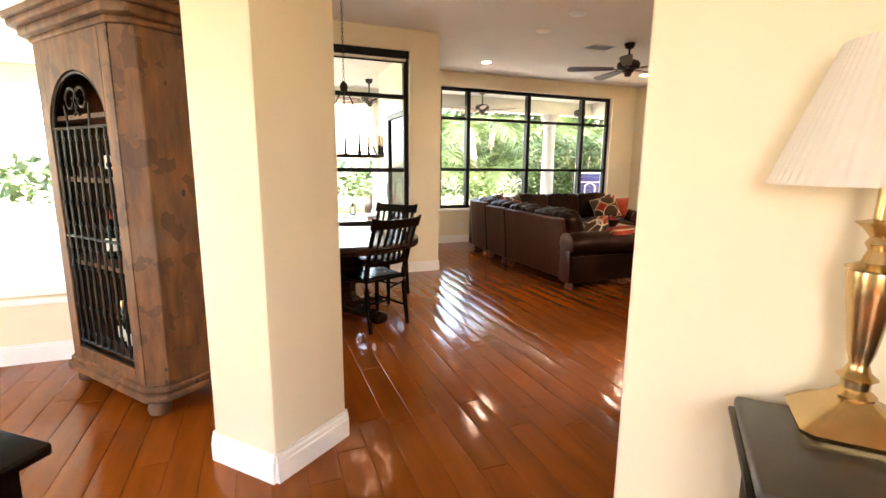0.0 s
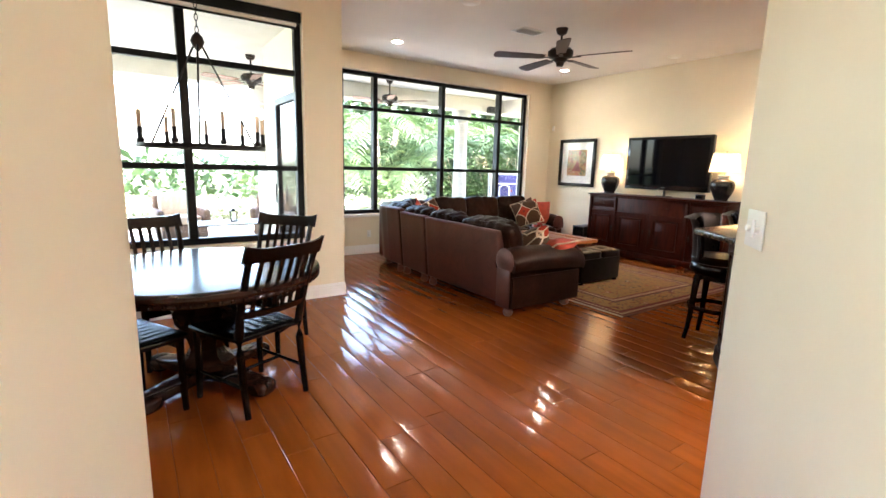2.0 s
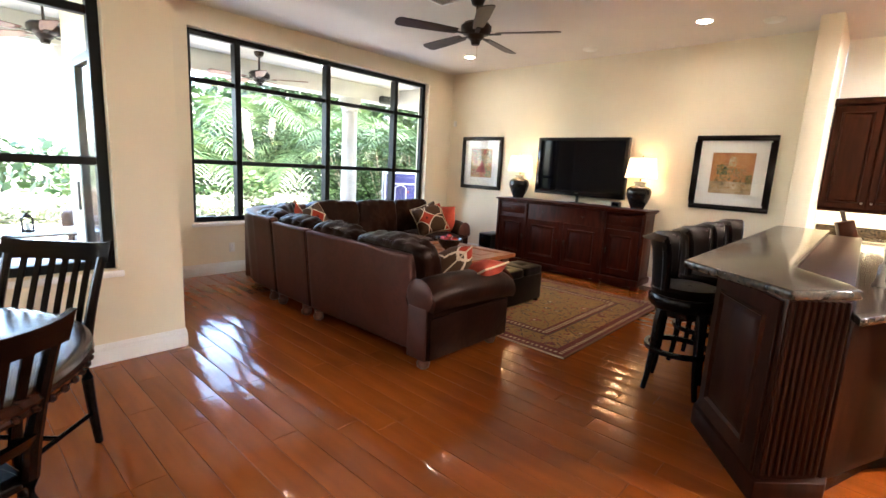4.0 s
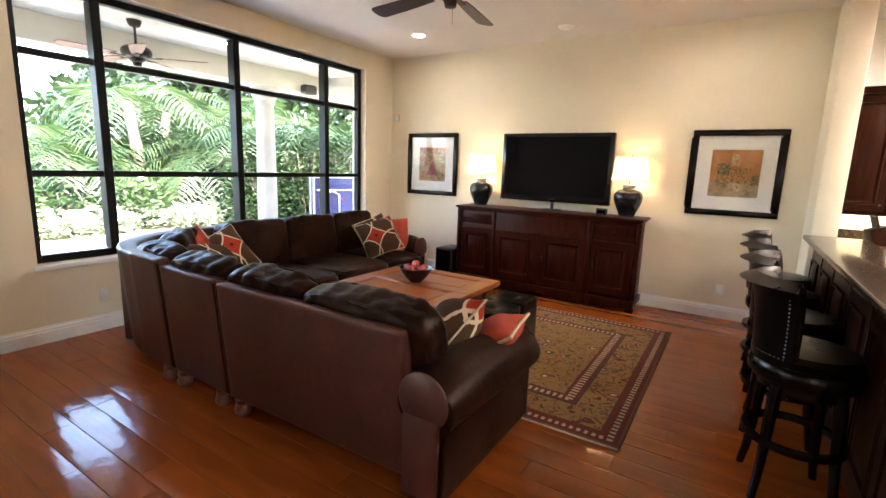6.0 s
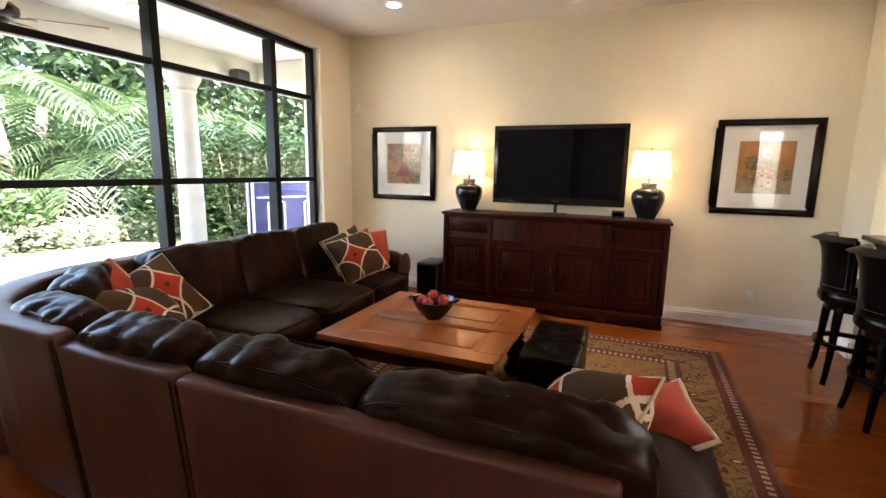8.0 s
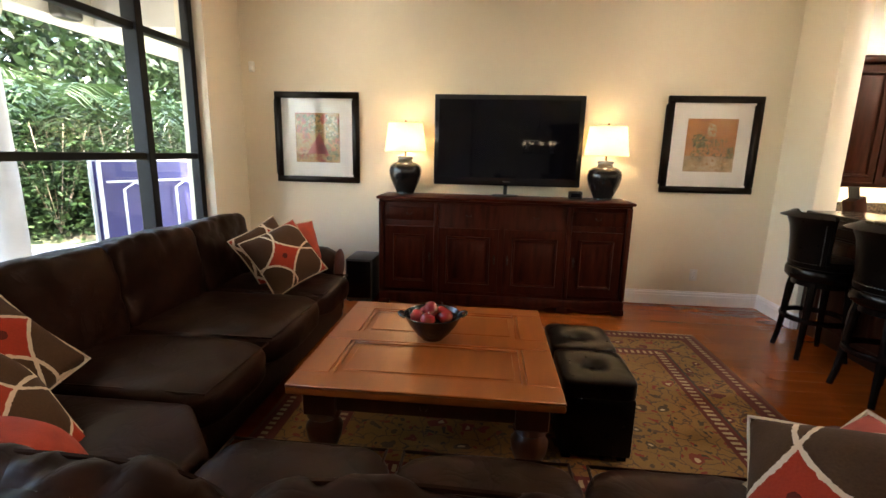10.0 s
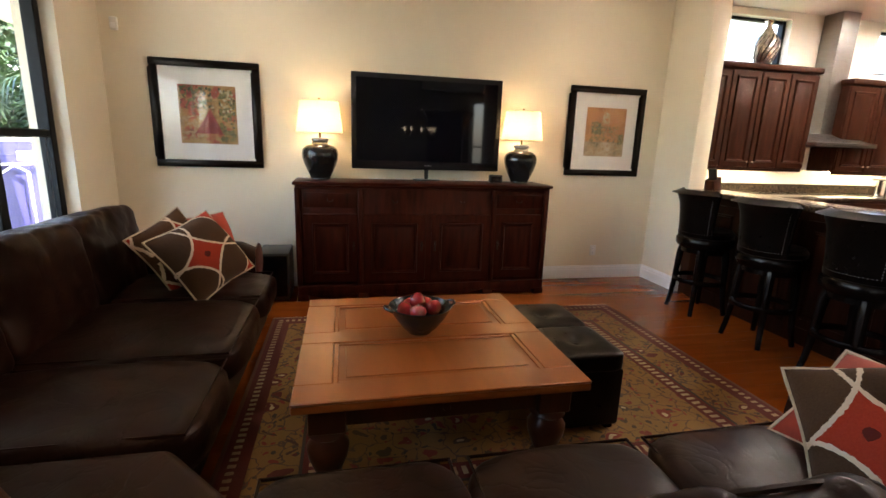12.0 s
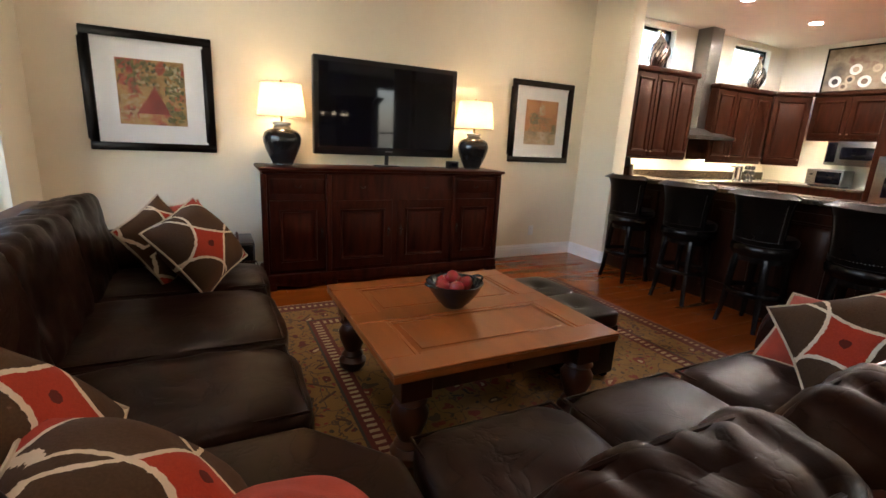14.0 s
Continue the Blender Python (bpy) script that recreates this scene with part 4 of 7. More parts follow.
def raised_panel(w, h, d=0.018, frame_w=0.06):
    """A raised-and-fielded door panel in the plane x = 0, facing -x, centred on its base line."""
    bm = box(-d, -w / 2, 0, 0, w / 2, h, 0.003, 1)
    i = frame_w
    o = bmesh.new()
    rings = [(w / 2 - i, i, -d - 0.0005), (w / 2 - i - 0.006, i + 0.006, -d - 0.016), (w / 2 - i - 0.014, i + 0.014, -d - 0.016), (w / 2 - i - 0.026, i + 0.026, -d - 0.001), (w / 2 - i - 0.034, i + 0.034, -d - 0.001), (w / 2 - i - 0.062, i + 0.062, -d - 0.014)]
    prev = None
    for hw, z, x in rings:
        r = [o.verts.new((x, sy * hw, zz)) for sy, zz in ((-1, z), (1, z), (1, h - z), (-1, h - z))]
        if prev:
            for k in range(4):
                o.faces.new((prev[k], prev[(k + 1) % 4], r[(k + 1) % 4], r[k]))
        prev = r
    o.faces.new(prev)
    return join(bm, o)


def build_sideboard():
    xf, xb, y0, y1, h = 7.52, X_TV - 0.02, 5.13, 7.44, 1.04
    s = thing("sideboard", "long dark cherry sideboard with four panelled doors", "sideboard", pose(xf, (y0 + y1) / 2, 0))
    D, W = xb - xf, (y1 - y0) / 2
    part("body", box(0.02, -W + 0.05, 0.10, D, W - 0.05, h - 0.05, 0.004), DARKWOOD, s)
    part("body", box(-0.015, -0.60, 0.10, 0.03, 0.60, h - 0.05, 0.004), DARKWOOD, s)
    top = part("top", box(-0.045, -W, h - 0.028, D, W, h, 0.008), DARKWOOD, s)
    part("cornice", box(-0.02, -W + 0.02, h - 0.052, D, W - 0.02, h - 0.027, 0.01), DARKWOOD, top)
    base = part("plinth", box(-0.03, -W + 0.02, 0.055, D, W - 0.02, 0.135, 0.012), DARKWOOD, s)
    ev = []
    for k in range(41):
        y = -W + 0.03 + (2 * W - 0.06) * k / 40
        ev.append((y, 0.055 + 0.02 * math.cos(k * math.pi / 5) - 0.018))
    bm = bmesh.new()
    f0 = [bm.verts.new((-0.025, y, z)) for y, z in ev] + [bm.verts.new((-0.025, W - 0.03, 0.07)), bm.verts.new((-0.025, -W + 0.03, 0.07))]
    f = bm.faces.new(f0)
    r = bmesh.ops.extrude_face_region(bm, geom=[f])
    bmesh.ops.translate(bm, vec=(0.03, 0, 0), verts=[v for v in r["geom"] if isinstance(v, bmesh.types.BMVert)])
    part("scalloped_apron", bm, DARKWOOD, base)
    for y in (-W + 0.06, -0.58, 0.58, W - 0.06):
        part("foot", box(-0.03, y - 0.05, 0, 0.06, y + 0.05, 0.06, 0.01), DARKWOOD, s)
    lay = [(-W + 0.06, -0.61, 0.0), (-0.595, -0.01, -0.02), (0.01, 0.595, -0.02), (0.61, W - 0.06, 0.0)]
    for k, (a, b_, dx) in enumerate(lay):
        w = b_ - a - 0.03
        d = part("door", raised_panel(w, 0.60, 0.02, 0.075), DARKWOOD, s)
        d.location = (0.02 + dx, (a + b_) / 2, 0.165)
        d2 = part("drawer", box(-0.007, -w / 2, 0, 0, w / 2, 0.125, 0.004), DARKWOOD, s)
        d2.location = (0.02 + dx, (a + b_) / 2, 0.82)
        part("drawer_pull", tube([(-0.008, -0.024, 0.072), (-0.024, -0.018, 0.058), (-0.026, 0, 0.05), (-0.024, 0.018, 0.058), (-0.008, 0.024, 0.072)], 0.0035, 8), BROWNMETAL, d2, "small aged bronze pull")
        hy = (w / 2 - 0.035) * (1 if k in (0, 1) else -1)
        hm = lathe([(0.004, 0), (0.010, 0.008), (0.012, 0.018), (0.006, 0.026)], 12, pose(-0.02, hy, 0.33, 0, -90, 0))
        box(-0.024, hy - 0.009, 0.27, -0.019, hy + 0.009, 0.36, 0.003, 1, bm=hm)
        part("handle", hm, BROWNMETAL, d, "aged bronze handle plate")
    for y in (-W + 0.035, W - 0.035, -0.60, 0.60):
        part("pilaster", box(-0.008 if abs(y) > 0.7 else -0.03, y - 0.022, 0.135, 0.03, y + 0.022, h - 0.05, 0.008), DARKWOOD, s)
    for s_ in (-1, 1):
        part("side_panel", box(0.08, s_ * (W - 0.05) - 0.008, 0.2, D - 0.08, s_ * (W - 0.05) + 0.008, h - 0.12, 0.006), DARKWOOD, s)


build_sideboard()


def build_television():
    t = thing("television", "large black flat-screen television on a pedestal stand", "television", pose(7.80, 6.26, 1.042))
    W = 0.69
    part("housing", box(0.0, -W, 0.10, 0.075, W, 0.93, 0.012), BLACKPLASTIC, t)
    bez = part("bezel", box(-0.012, -W, 0.10, 0.004, W, 0.93, 0.008), CERAMIC, t, "glossy black bezel")
    part("screen", box(-0.0145, -W + 0.045, 0.175, -0.010, W - 0.045, 0.885), SCREEN, bez)
    bm = bmesh.new()
    for k in range(7):
        box(-0.0145, -0.035 + k * 0.010, 0.135, -0.0118, -0.029 + k * 0.010, 0.142, bm=bm)
    part("maker_mark", bm, STEEL, bez, "small silver bars of a maker's mark")
    part("neck", box(0.025, -0.018, 0.008, 0.05, 0.018, 0.13, 0.006), BLACKPLASTIC, t)
    part("stand_base", prism([(x * 1.0 + 0.03, y) for x, y in [(0.09 * math.cos(a), 0.13 * math.sin(a)) for a in (2 * math.pi * k / 32 for k in range(32))]], 0, 0.012, 0.003), BLACKPLASTIC, t)


build_television()


def build_table_lamp(y):
    l = thing("table_lamp", "black ceramic urn lamp with glowing cream shade on the sideboard", "lamp", pose(7.76, y, 1.042), "lamps on the sideboard")
    urn = [(0.078, 0), (0.086, 0.006), (0.084, 0.016), (0.090, 0.03), (0.112, 0.075), (0.136, 0.13), (0.152, 0.185), (0.155, 0.225), (0.146, 0.262), (0.118, 0.288), (0.085, 0.30)]
    part("urn", lathe(urn, 32), CERAMIC, l)
    part("collar", lathe([(0.070, 0.298), (0.076, 0.304), (0.066, 0.316), (0.06, 0.325), (0.074, 0.333), (0.074, 0.350), (0.06, 0.356), (0.02, 0.358)], 28), STEEL, l, "pale metal collar")
    part("neck", lathe([(0.010, 0.35), (0.010, 0.46)], 12), BRASS, l)
    sh = part("shade", lathe_open([(0.195, 0.400), (0.192, 0.43), (0.163, 0.645), (0.161, 0.66)], 40), LINEN, l, "cream linen drum shade")
    for r, z in ((0.195, 0.400), (0.161, 0.66)):
        part("shade_ring", tube([(r * math.cos(a), r * math.sin(a), z) for a in (2 * math.pi * k / 36 for k in range(36))], 0.003, 6, True), PIPING, sh)
    part("bulb", lathe([(0.012, 0.455), (0.02, 0.475), (0.032, 0.51), (0.026, 0.54), (0.008, 0.552)], 16), BULB, l)
    part("finial", lathe([(0.004, 0.645), (0.004, 0.668), (0.010, 0.676), (0.004, 0.69)], 12), BRASS, l)
    bm = bmesh.new()
    for k in range(3):
        a = 2 * math.pi * k / 3
        tube([(0, 0, 0.652), (0.161 * math.cos(a), 0.161 * math.sin(a), 0.657)], 0.002, 5, bm=bm)
    part("spider", bm, BRASS, sh)


def lathe_open(profile, seg=32):
    bm = bmesh.new()
    rings = [[bm.verts.new((r * math.cos(a), r * math.sin(a), z)) for a in (2 * math.pi * i / seg for i in range(seg))] for r, z in profile]
    for lo, hi in zip(rings, rings[1:]):
        for i in range(seg):
            bm.faces.new((lo[i], lo[(i + 1) % seg], hi[(i + 1) % seg], hi[i]))
    return bm


for y in (7.22, 5.36):
    build_table_lamp(y)


def build_picture(y0, y1, z0, z1, art_name, art_bits, label):
    p = thing("framed_picture", label, "picture", pose(X_TV - 0.002, (y0 + y1) / 2, z0))
    w, h, f = (y1 - y0) / 2, z1 - z0, 0.062
    for a, b_, c, d in ((-w, 0, w, f), (-w, h - f, w, h), (-w, f, -w + f, h - f), (w - f, f, w, h - f)):
        part("frame", box(-0.035, a, b_, 0, c, d, 0.007), BLACKWOOD, p, "black moulded wooden frame")
        e = 0.016
        part("inner_moulding", box(-0.024, a + e, b_ + e, -0.002, c - e if c - a > 0.1 else c + 0.012, d - e if d - b_ > 0.1 else d + 0.012, 0.004, 1), BLACKWOOD, p) if c - a < 0.1 else None
    part("mat_board", box(-0.012, -w + f, f, -0.004, w - f, h - f), MATBOARD, p, "white mat board")
    ww, hh = w * 0.60, h * 0.31
    inner = box(-0.0145, -ww, h / 2 - hh, -0.0115, ww, h / 2 + hh, 0.001, 1)
    ib = part("inner_mat", inner, MATBOARD, p)
    for m_, bx_, by_, dabs in art_bits:
        if dabs:
            part("paint_strokes", strokes(bx_[0] * ww * 0.88, bx_[1] * ww * 0.88, h / 2 + by_[0] * hh * 0.88, h / 2 + by_[1] * hh * 0.88, dabs[0], dabs[1], dabs[2], -0.0175 - 0.0004 * (dabs[2] % 8)), m_[0], ib)["kind"] = "stuff"
            continue
        part("print", box(-0.0165 - 0.0006 * m_[1], (bx_[0]) * ww * 0.88, h / 2 + by_[0] * hh * 0.88, -0.0140, bx_[1] * ww * 0.88, h / 2 + by_[1] * hh * 0.88), m_[0], ib)
    g = part("pane", box(-0.0230, -w + f - 0.004, f - 0.004, -0.0215, w - f + 0.004, h - f + 0.004), GLASS, p)
    g.visible_shadow = False


def strokes(y0, y1, z0, z1, count, size, seed, x=-0.0186):
    """Loose brush strokes lying on a print."""
    rr = random.Random(seed)
    bm = bmesh.new()
    for k in range(count):
        s_, e_ = size * rr.uniform(0.5, 1.3), rr.uniform(0.35, 0.9)
        y, z, a = rr.uniform(y0 + s_, y1 - s_), rr.uniform(z0 + s_, z1 - s_), rr.uniform(0, 3.14)
        bm.faces.new([bm.verts.new((x - 0.00001 * k, y + s_ * (math.cos(b) * math.cos(a) - e_ * math.sin(b) * math.sin(a)) * rr.uniform(0.75, 1.1), z + s_ * (math.cos(b) * math.sin(a) + e_ * math.sin(b) * math.cos(a)) * rr.uniform(0.75, 1.1))) for b in (2 * math.pi * i / 9 for i in range(9, 0, -1))])
    return bm


A1 = art_print("warm street painting", [(0.05, 0.035, 0.02), (0.30, 0.16, 0.04), (0.42, 0.26, 0.09), (0.36, 0.06, 0.03), (0.10, 0.10, 0.04)], 7, 3)
A2 = art_print("dark red path painting", [(0.12, 0.018, 0.015), (0.25, 0.035, 0.025), (0.33, 0.10, 0.05)], 6, 8)
A3 = art_print("green garden painting", [(0.025, 0.04, 0.012), (0.10, 0.13, 0.05), (0.38, 0.33, 0.18), (0.45, 0.20, 0.10)], 8, 5)
A4 = art_print("orange wall painting", [(0.30, 0.10, 0.03), (0.46, 0.19, 0.05), (0.50, 0.24, 0.08)], 5, 2)
A5 = art_print("ochre ground painting", [(0.16, 0.12, 0.05), (0.38, 0.27, 0.14), (0.52, 0.42, 0.28)], 9, 6)
A6 = art_print("dark foliage painting", [(0.025, 0.03, 0.012), (0.07, 0.075, 0.03), (0.22, 0.14, 0.05)], 14, 9)
PAINTGREEN = leaf_mat("green paint strokes", (0.035, 0.045, 0.014), (0.20, 0.17, 0.05), 0.0)
PAINTWARM = leaf_mat("ochre paint strokes", (0.30, 0.15, 0.04), (0.46, 0.34, 0.18), 0.0)
PAINTRED = leaf_mat("red paint strokes", (0.22, 0.03, 0.02), (0.40, 0.10, 0.05), 0.0)
PAINTPALE = leaf_mat("pale paint strokes", (0.40, 0.30, 0.12), (0.50, 0.45, 0.30), 0.0)
build_picture(7.72, 8.58, 1.115, 2.0, "street", [((A1, 0), (-1, 1), (-1, 1), None), ((PAINTGREEN, 0), (-0.2, 1), (0.15, 1), (110, 0.016, 1)), ((PAINTGREEN, 0), (-1, -0.35), (-0.95, 0.95), (130, 0.017, 2)), ((PAINTPALE, 0), (-0.95, -0.4), (-0.1, 0.9), (60, 0.014, 3)), ((PAINTWARM, 0), (0.15, 1), (-0.9, 0.0), (70, 0.016, 6)), ((PAINTRED, 0), (0.5, 1), (0.15, 0.85), (26, 0.018, 5)), ((PAINTWARM, 0), (-0.3, 0.5), (0.1, 0.75), (40, 0.014, 7))],
              "black framed street scene print in a white mat on the wall")
street = [o for o in bpy.data.objects if o.name.startswith("inner_mat")][0]
lane = bmesh.new()
lane.faces.new([lane.verts.new((-0.0224, y, z)) for y, z in ((-0.11, 0.285), (0.11, 0.285), (0.06, 0.36), (0.01, 0.44), (-0.02, 0.50), (-0.04, 0.44), (-0.08, 0.36))])
part("painted_lane", lane, A2, street, "dark red painted lane")
build_picture(3.96, 4.80, 1.115, 2.0, "courtyard", [((A4, 0), (-1, 1), (-0.4, 1), None), ((A5, 1), (-1, 1), (-1, -0.4), None), ((PAINTWARM, 0), (-0.9, 0.9), (-1, -0.45), (80, 0.012, 11)), ((PAINTPALE, 0), (-0.2, 0.2), (0.3, 0.85), (40, 0.012, 12)), ((PAINTGREEN, 0), (-0.75, 0.8), (-0.45, 0.3), (190, 0.010, 13)), ((PAINTGREEN, 0), (0.2, 0.75), (-0.1, 0.45), (110, 0.010, 14)), ((PAINTGREEN, 0), (-1, -0.65), (-0.5, 0.0), (60, 0.010, 15))],
              "black framed orange courtyard print in a white mat on the wall")

sub = thing("subwoofer", "black subwoofer box standing beside the sideboard", "speaker", pose(7.66, 7.62, 0))
part("cabinet", box(-0.16, -0.13, 0.015, 0.22, 0.13, 0.43, 0.01), BLACKPLASTIC, sub)
part("grille", box(-0.168, -0.115, 0.05, -0.158, 0.115, 0.41, 0.006), BLACKWOOD, sub)
for sx in (-0.12, 0.18):
    for sy in (-0.1, 0.1):
        part("foot", lathe([(0.015, 0), (0.015, 0.018)], 10, pose(sx, sy, 0)), BLACKPLASTIC, sub)

ck = thing("desk_clock", "small black desk clock beside the television", "clock", pose(7.70, 5.62, 1.042))
part("case", box(-0.03, -0.062, 0, 0.03, 0.062, 0.075, 0.012), BLACKPLASTIC, ck)
part("dial", box(-0.0325, -0.045, 0.02, -0.029, 0.045, 0.058, 0.002, 1), SCREEN, ck)

sn = thing("motion_sensor", "small white wall sensor high in the corner", "sensor", pose(X_TV - 0.002, 8.80, 2.18))
part("case", box(-0.035, -0.028, 0, 0, 0.028, 0.10, 0.01), PLASTIC, sn)
part("lens", box(-0.038, -0.018, 0.015, -0.033, 0.018, 0.055, 0.004), TRIM, sn)


def wall_plate(name, label, m, switches):
    p = thing(name, label, "outlet" if not switches else "switch", m)
    w = 0.036 if not switches else 0.075
    part("plate", box(-w, -0.006, -0.058, w, 0, 0.058, 0.003), PLASTIC, p)
    if switches:
        for k in (-1, 0, 1):
            kn = lathe([(0.010, 0), (0.010, 0.012), (0.006, 0.014)], 14, pose(k * 0.036, -0.006, 0, 90, 0, 0)) if k else box(-0.008, -0.011, -0.028, 0.008, -0.006, 0.028, 0.002, 1)
            part("dimmer" if k else "rocker", kn, TRIM, p)
    else:
        for z in (-0.022, 0.022):
            sk = part("socket", box(-0.016, -0.009, z - 0.014, 0.016, -0.005, z + 0.014, 0.004), TRIM, p)
            part("slots", join(box(-0.007, -0.0098, z - 0.004, -0.005, -0.0085, z + 0.006), box(0.005, -0.0098, z - 0.004, 0.007, -0.0085, z + 0.006)), BLACKPLASTIC, sk)


wall_plate("wall_outlet", "white double outlet low on the cream wall", pose(X_TV - 0.001, 4.37, 0.31, 0, 0, -90), False)
wall_plate("wall_outlet", "white double outlet under the wide window", pose(3.98, Y_WIN - 0.001, 0.32), False)
ang = math.degrees(math.atan2(2.855 - 1.875, 2.58 - 1.37))
wall_plate("wall_switch", "white switch plate with two dimmers on the wall end", pose(2.42, 2.7265, 1.25, 0, 0, ang + 180), True)


def build_fan(m, drop, label, group, blade_mat, body, turn, R=0.82):
    f = thing("ceiling_fan", label, "fan", m, group)
    part("canopy", lathe([(0.03, -0.075), (0.055, -0.06), (0.07, -0.02), (0.072, 0)], 24), body, f)
    part("downrod", lathe([(0.013, -drop + 0.05), (0.013, -0.06)], 12), body, f)
    mz = -drop
    motor = part("motor", lathe([(0.05, mz - 0.12), (0.075, mz - 0.10), (0.085, mz - 0.075), (0.13, mz - 0.06), (0.15, mz - 0.03), (0.15, mz + 0.01), (0.12, mz + 0.04), (0.06, mz + 0.055), (0.025, mz + 0.06)], 32), body, f)
    part("switch_cup", lathe([(0.015, mz - 0.165), (0.04, mz - 0.16), (0.05, mz - 0.12)], 20), body, motor)
    part("pull_chain", tube([(0.03, 0, mz - 0.15), (0.032, 0, mz - 0.27)], 0.002, 5), BRASS, motor)
    for k in range(5):
        q = pose(0, 0, mz - 0.065, 0, 0, turn + 72 * k)
        br = box(0.09, -0.022, -0.006, 0.25, 0.022, 0.002, 0.003, 1)
        iron = part("blade_iron", br, body, f)
        iron.matrix_local = q
        outl = [(0.20, -0.052), (0.45, -0.070), (R - 0.05, -0.078)] + [(R - 0.05 + 0.05 * math.sin(radians(a)), -0.078 * math.cos(radians(a))) for a in (30, 60, 90, 120, 150)] + [(R - 0.05, 0.078), (0.45, 0.070), (0.20, 0.052)]
        bl = part("blade", prism(outl, 0.0, 0.008, 0.002, 1, m=pose(0, 0, 0.004, 11, 0, 0)), blade_mat, f)
        bl.matrix_local = q
    return f


build_fan(pose(5.26, 6.23, CEILING_Z), 0.27, "dark bronze five-blade ceiling fan hanging from the ceiling", "", BLADEWOOD, BROWNMETAL, 9)


def build_downlight(x, y, z=CEILING_Z, group="recessed ceiling lights", r=0.075, lens=DOWNLIGHT):
    d = thing("downlight", "round recessed ceiling light with white trim, lit", "light", pose(x, y, z - 0.012), group)
    part("trim_ring", tube([(r * math.cos(a), r * math.sin(a), 0.006) for a in (2 * math.pi * k / 28 for k in range(28))], 0.010, 8, True), TRIM, d)
    part("lens", lathe([(r - 0.004, 0.004), (r - 0.004, 0.009)], 28), lens, d)


# most of the kitchen ones are unseen, added to brighten that room
for x, y in ((3.98, 8.0), (7.04, 4.66), (7.06, 7.80), (7.40, 0.45), (4.9, 1.2), (6.2, 1.6), (7.3, 2.1), (6.0, 0.1)):
    build_downlight(x, y, lens=KITCHENLIGHT if x > 4.5 and y < 4 else DOWNLIGHT)


def build_ceiling_disc(x, y, label, name, cat):
    d = thing(name, label, cat, pose(x, y, CEILING_Z - 0.002))
    part("cover", lathe([(0.05, -0.026), (0.085, -0.018), (0.098, -0.004), (0.10, 0)], 28), PLASTIC, d)
    part("grille", lathe([(0.03, -0.032), (0.046, -0.030), (0.050, -0.024)], 20), TRIM, d)


build_ceiling_disc(3.83, 5.47, "round white smoke detector on the ceiling", "smoke_detector", "detector")
build_ceiling_disc(3.85, 6.17, "round white ceiling speaker cover", "ceiling_speaker", "speaker")
build_ceiling_disc(7.35, 4.10, "round white ceiling speaker cover near the kitchen", "ceiling_speaker", "speaker")
build_ceiling_disc(7.50, 6.12, "round white smoke detector near the wall", "smoke_detector", "detector")

v = thing("ceiling_vent", "white slatted air vent in the ceiling", "vent", pose(5.02, 6.55, CEILING_Z - 0.002))
for a, b_, c, d in ((-0.19, -0.11, 0.19, -0.085), (-0.19, 0.085, 0.19, 0.11), (-0.19, -0.085, -0.165, 0.085), (0.165, -0.085, 0.19, 0.085)):
    part("frame", box(a, b_, -0.012, c, d, 0, 0.003, 1), TRIM, v)
part("backing", box(-0.165, -0.085, -0.003, 0.165, 0.085, -0.001), BLACKPLASTIC, v)
for k in range(9):
    part("slat", box(-0.163, -0.008, -0.001, 0.163, 0.008, 0.001, m=pose(0, -0.072 + k * 0.018, -0.008, 35, 0, 0)), TRIM, v)


# ---- dining nook ----
def build_dining_table(x, y):
    t = thing("dining_table", "round dark wood pedestal dining table with beaded edge", "table", pose(x, y, 0))
    R, h = 0.715, 0.765
    top = part("tabletop", lathe([(R - 0.05, h - 0.05), (R - 0.008, h - 0.045), (R, h - 0.03), (R - 0.004, h - 0.012), (R - 0.02, h - 0.002), (R - 0.05, h)], 64), DARKTABLE, t, smooth=30)
    part("bead_rim", tube([((R - 0.035) * math.cos(a), (R - 0.035) * math.sin(a), h - 0.062) for a in (2 * math.pi * k / 64 for k in range(64))], 0.016, 8, True), DARKTABLE, top)
    bm = bmesh.new()
    for k in range(72):
        a = 2 * math.pi * k / 72
        lathe([(0.002, -0.014), (0.012, -0.006), (0.012, 0.006), (0.002, 0.014)], 6, pose((R - 0.014) * math.cos(a), (R - 0.014) * math.sin(a), h - 0.058), bm=bm)
    part("beading", bm, DARKTABLE, top)["kind"] = "stuff"
    part("underframe", lathe([(0.30, h - 0.09), (0.42, h - 0.08), (0.44, h - 0.052)], 32), DARKTABLE, t)
    sq = [(0.17, 0.12), (0.17, 0.16), (0.12, 0.20), (0.10, 0.24), (0.13, 0.34), (0.19, 0.44), (0.20, 0.50), (0.15, 0.56), (0.13, 0.62), (0.20, 0.66), (0.22, h - 0.088)]
    part("pedestal", lathe(sq, 8, pose(0, 0, 0, 0, 0, 22.5)), DARKTABLE, t, smooth=25)
    for k in range(4):
        a = 35 + 90 * k
        bm = box(0.0, -0.065, 0.04, 0.42, 0.065, 0.13, 0.02)
        for v in bm.verts:
            v.co.z -= 0.03 * max(0, v.co.x / 0.42) * (1 if v.co.z > 0.08 else 0)
        puff(0.16, 0.16, 0.10, 3, 6, m=pose(0.43, 0, 0.05), bm=bm)
        f = part("foot", bm, DARKTABLE, t)
        f.matrix_local = pose(0, 0, 0, 0, 0, a)


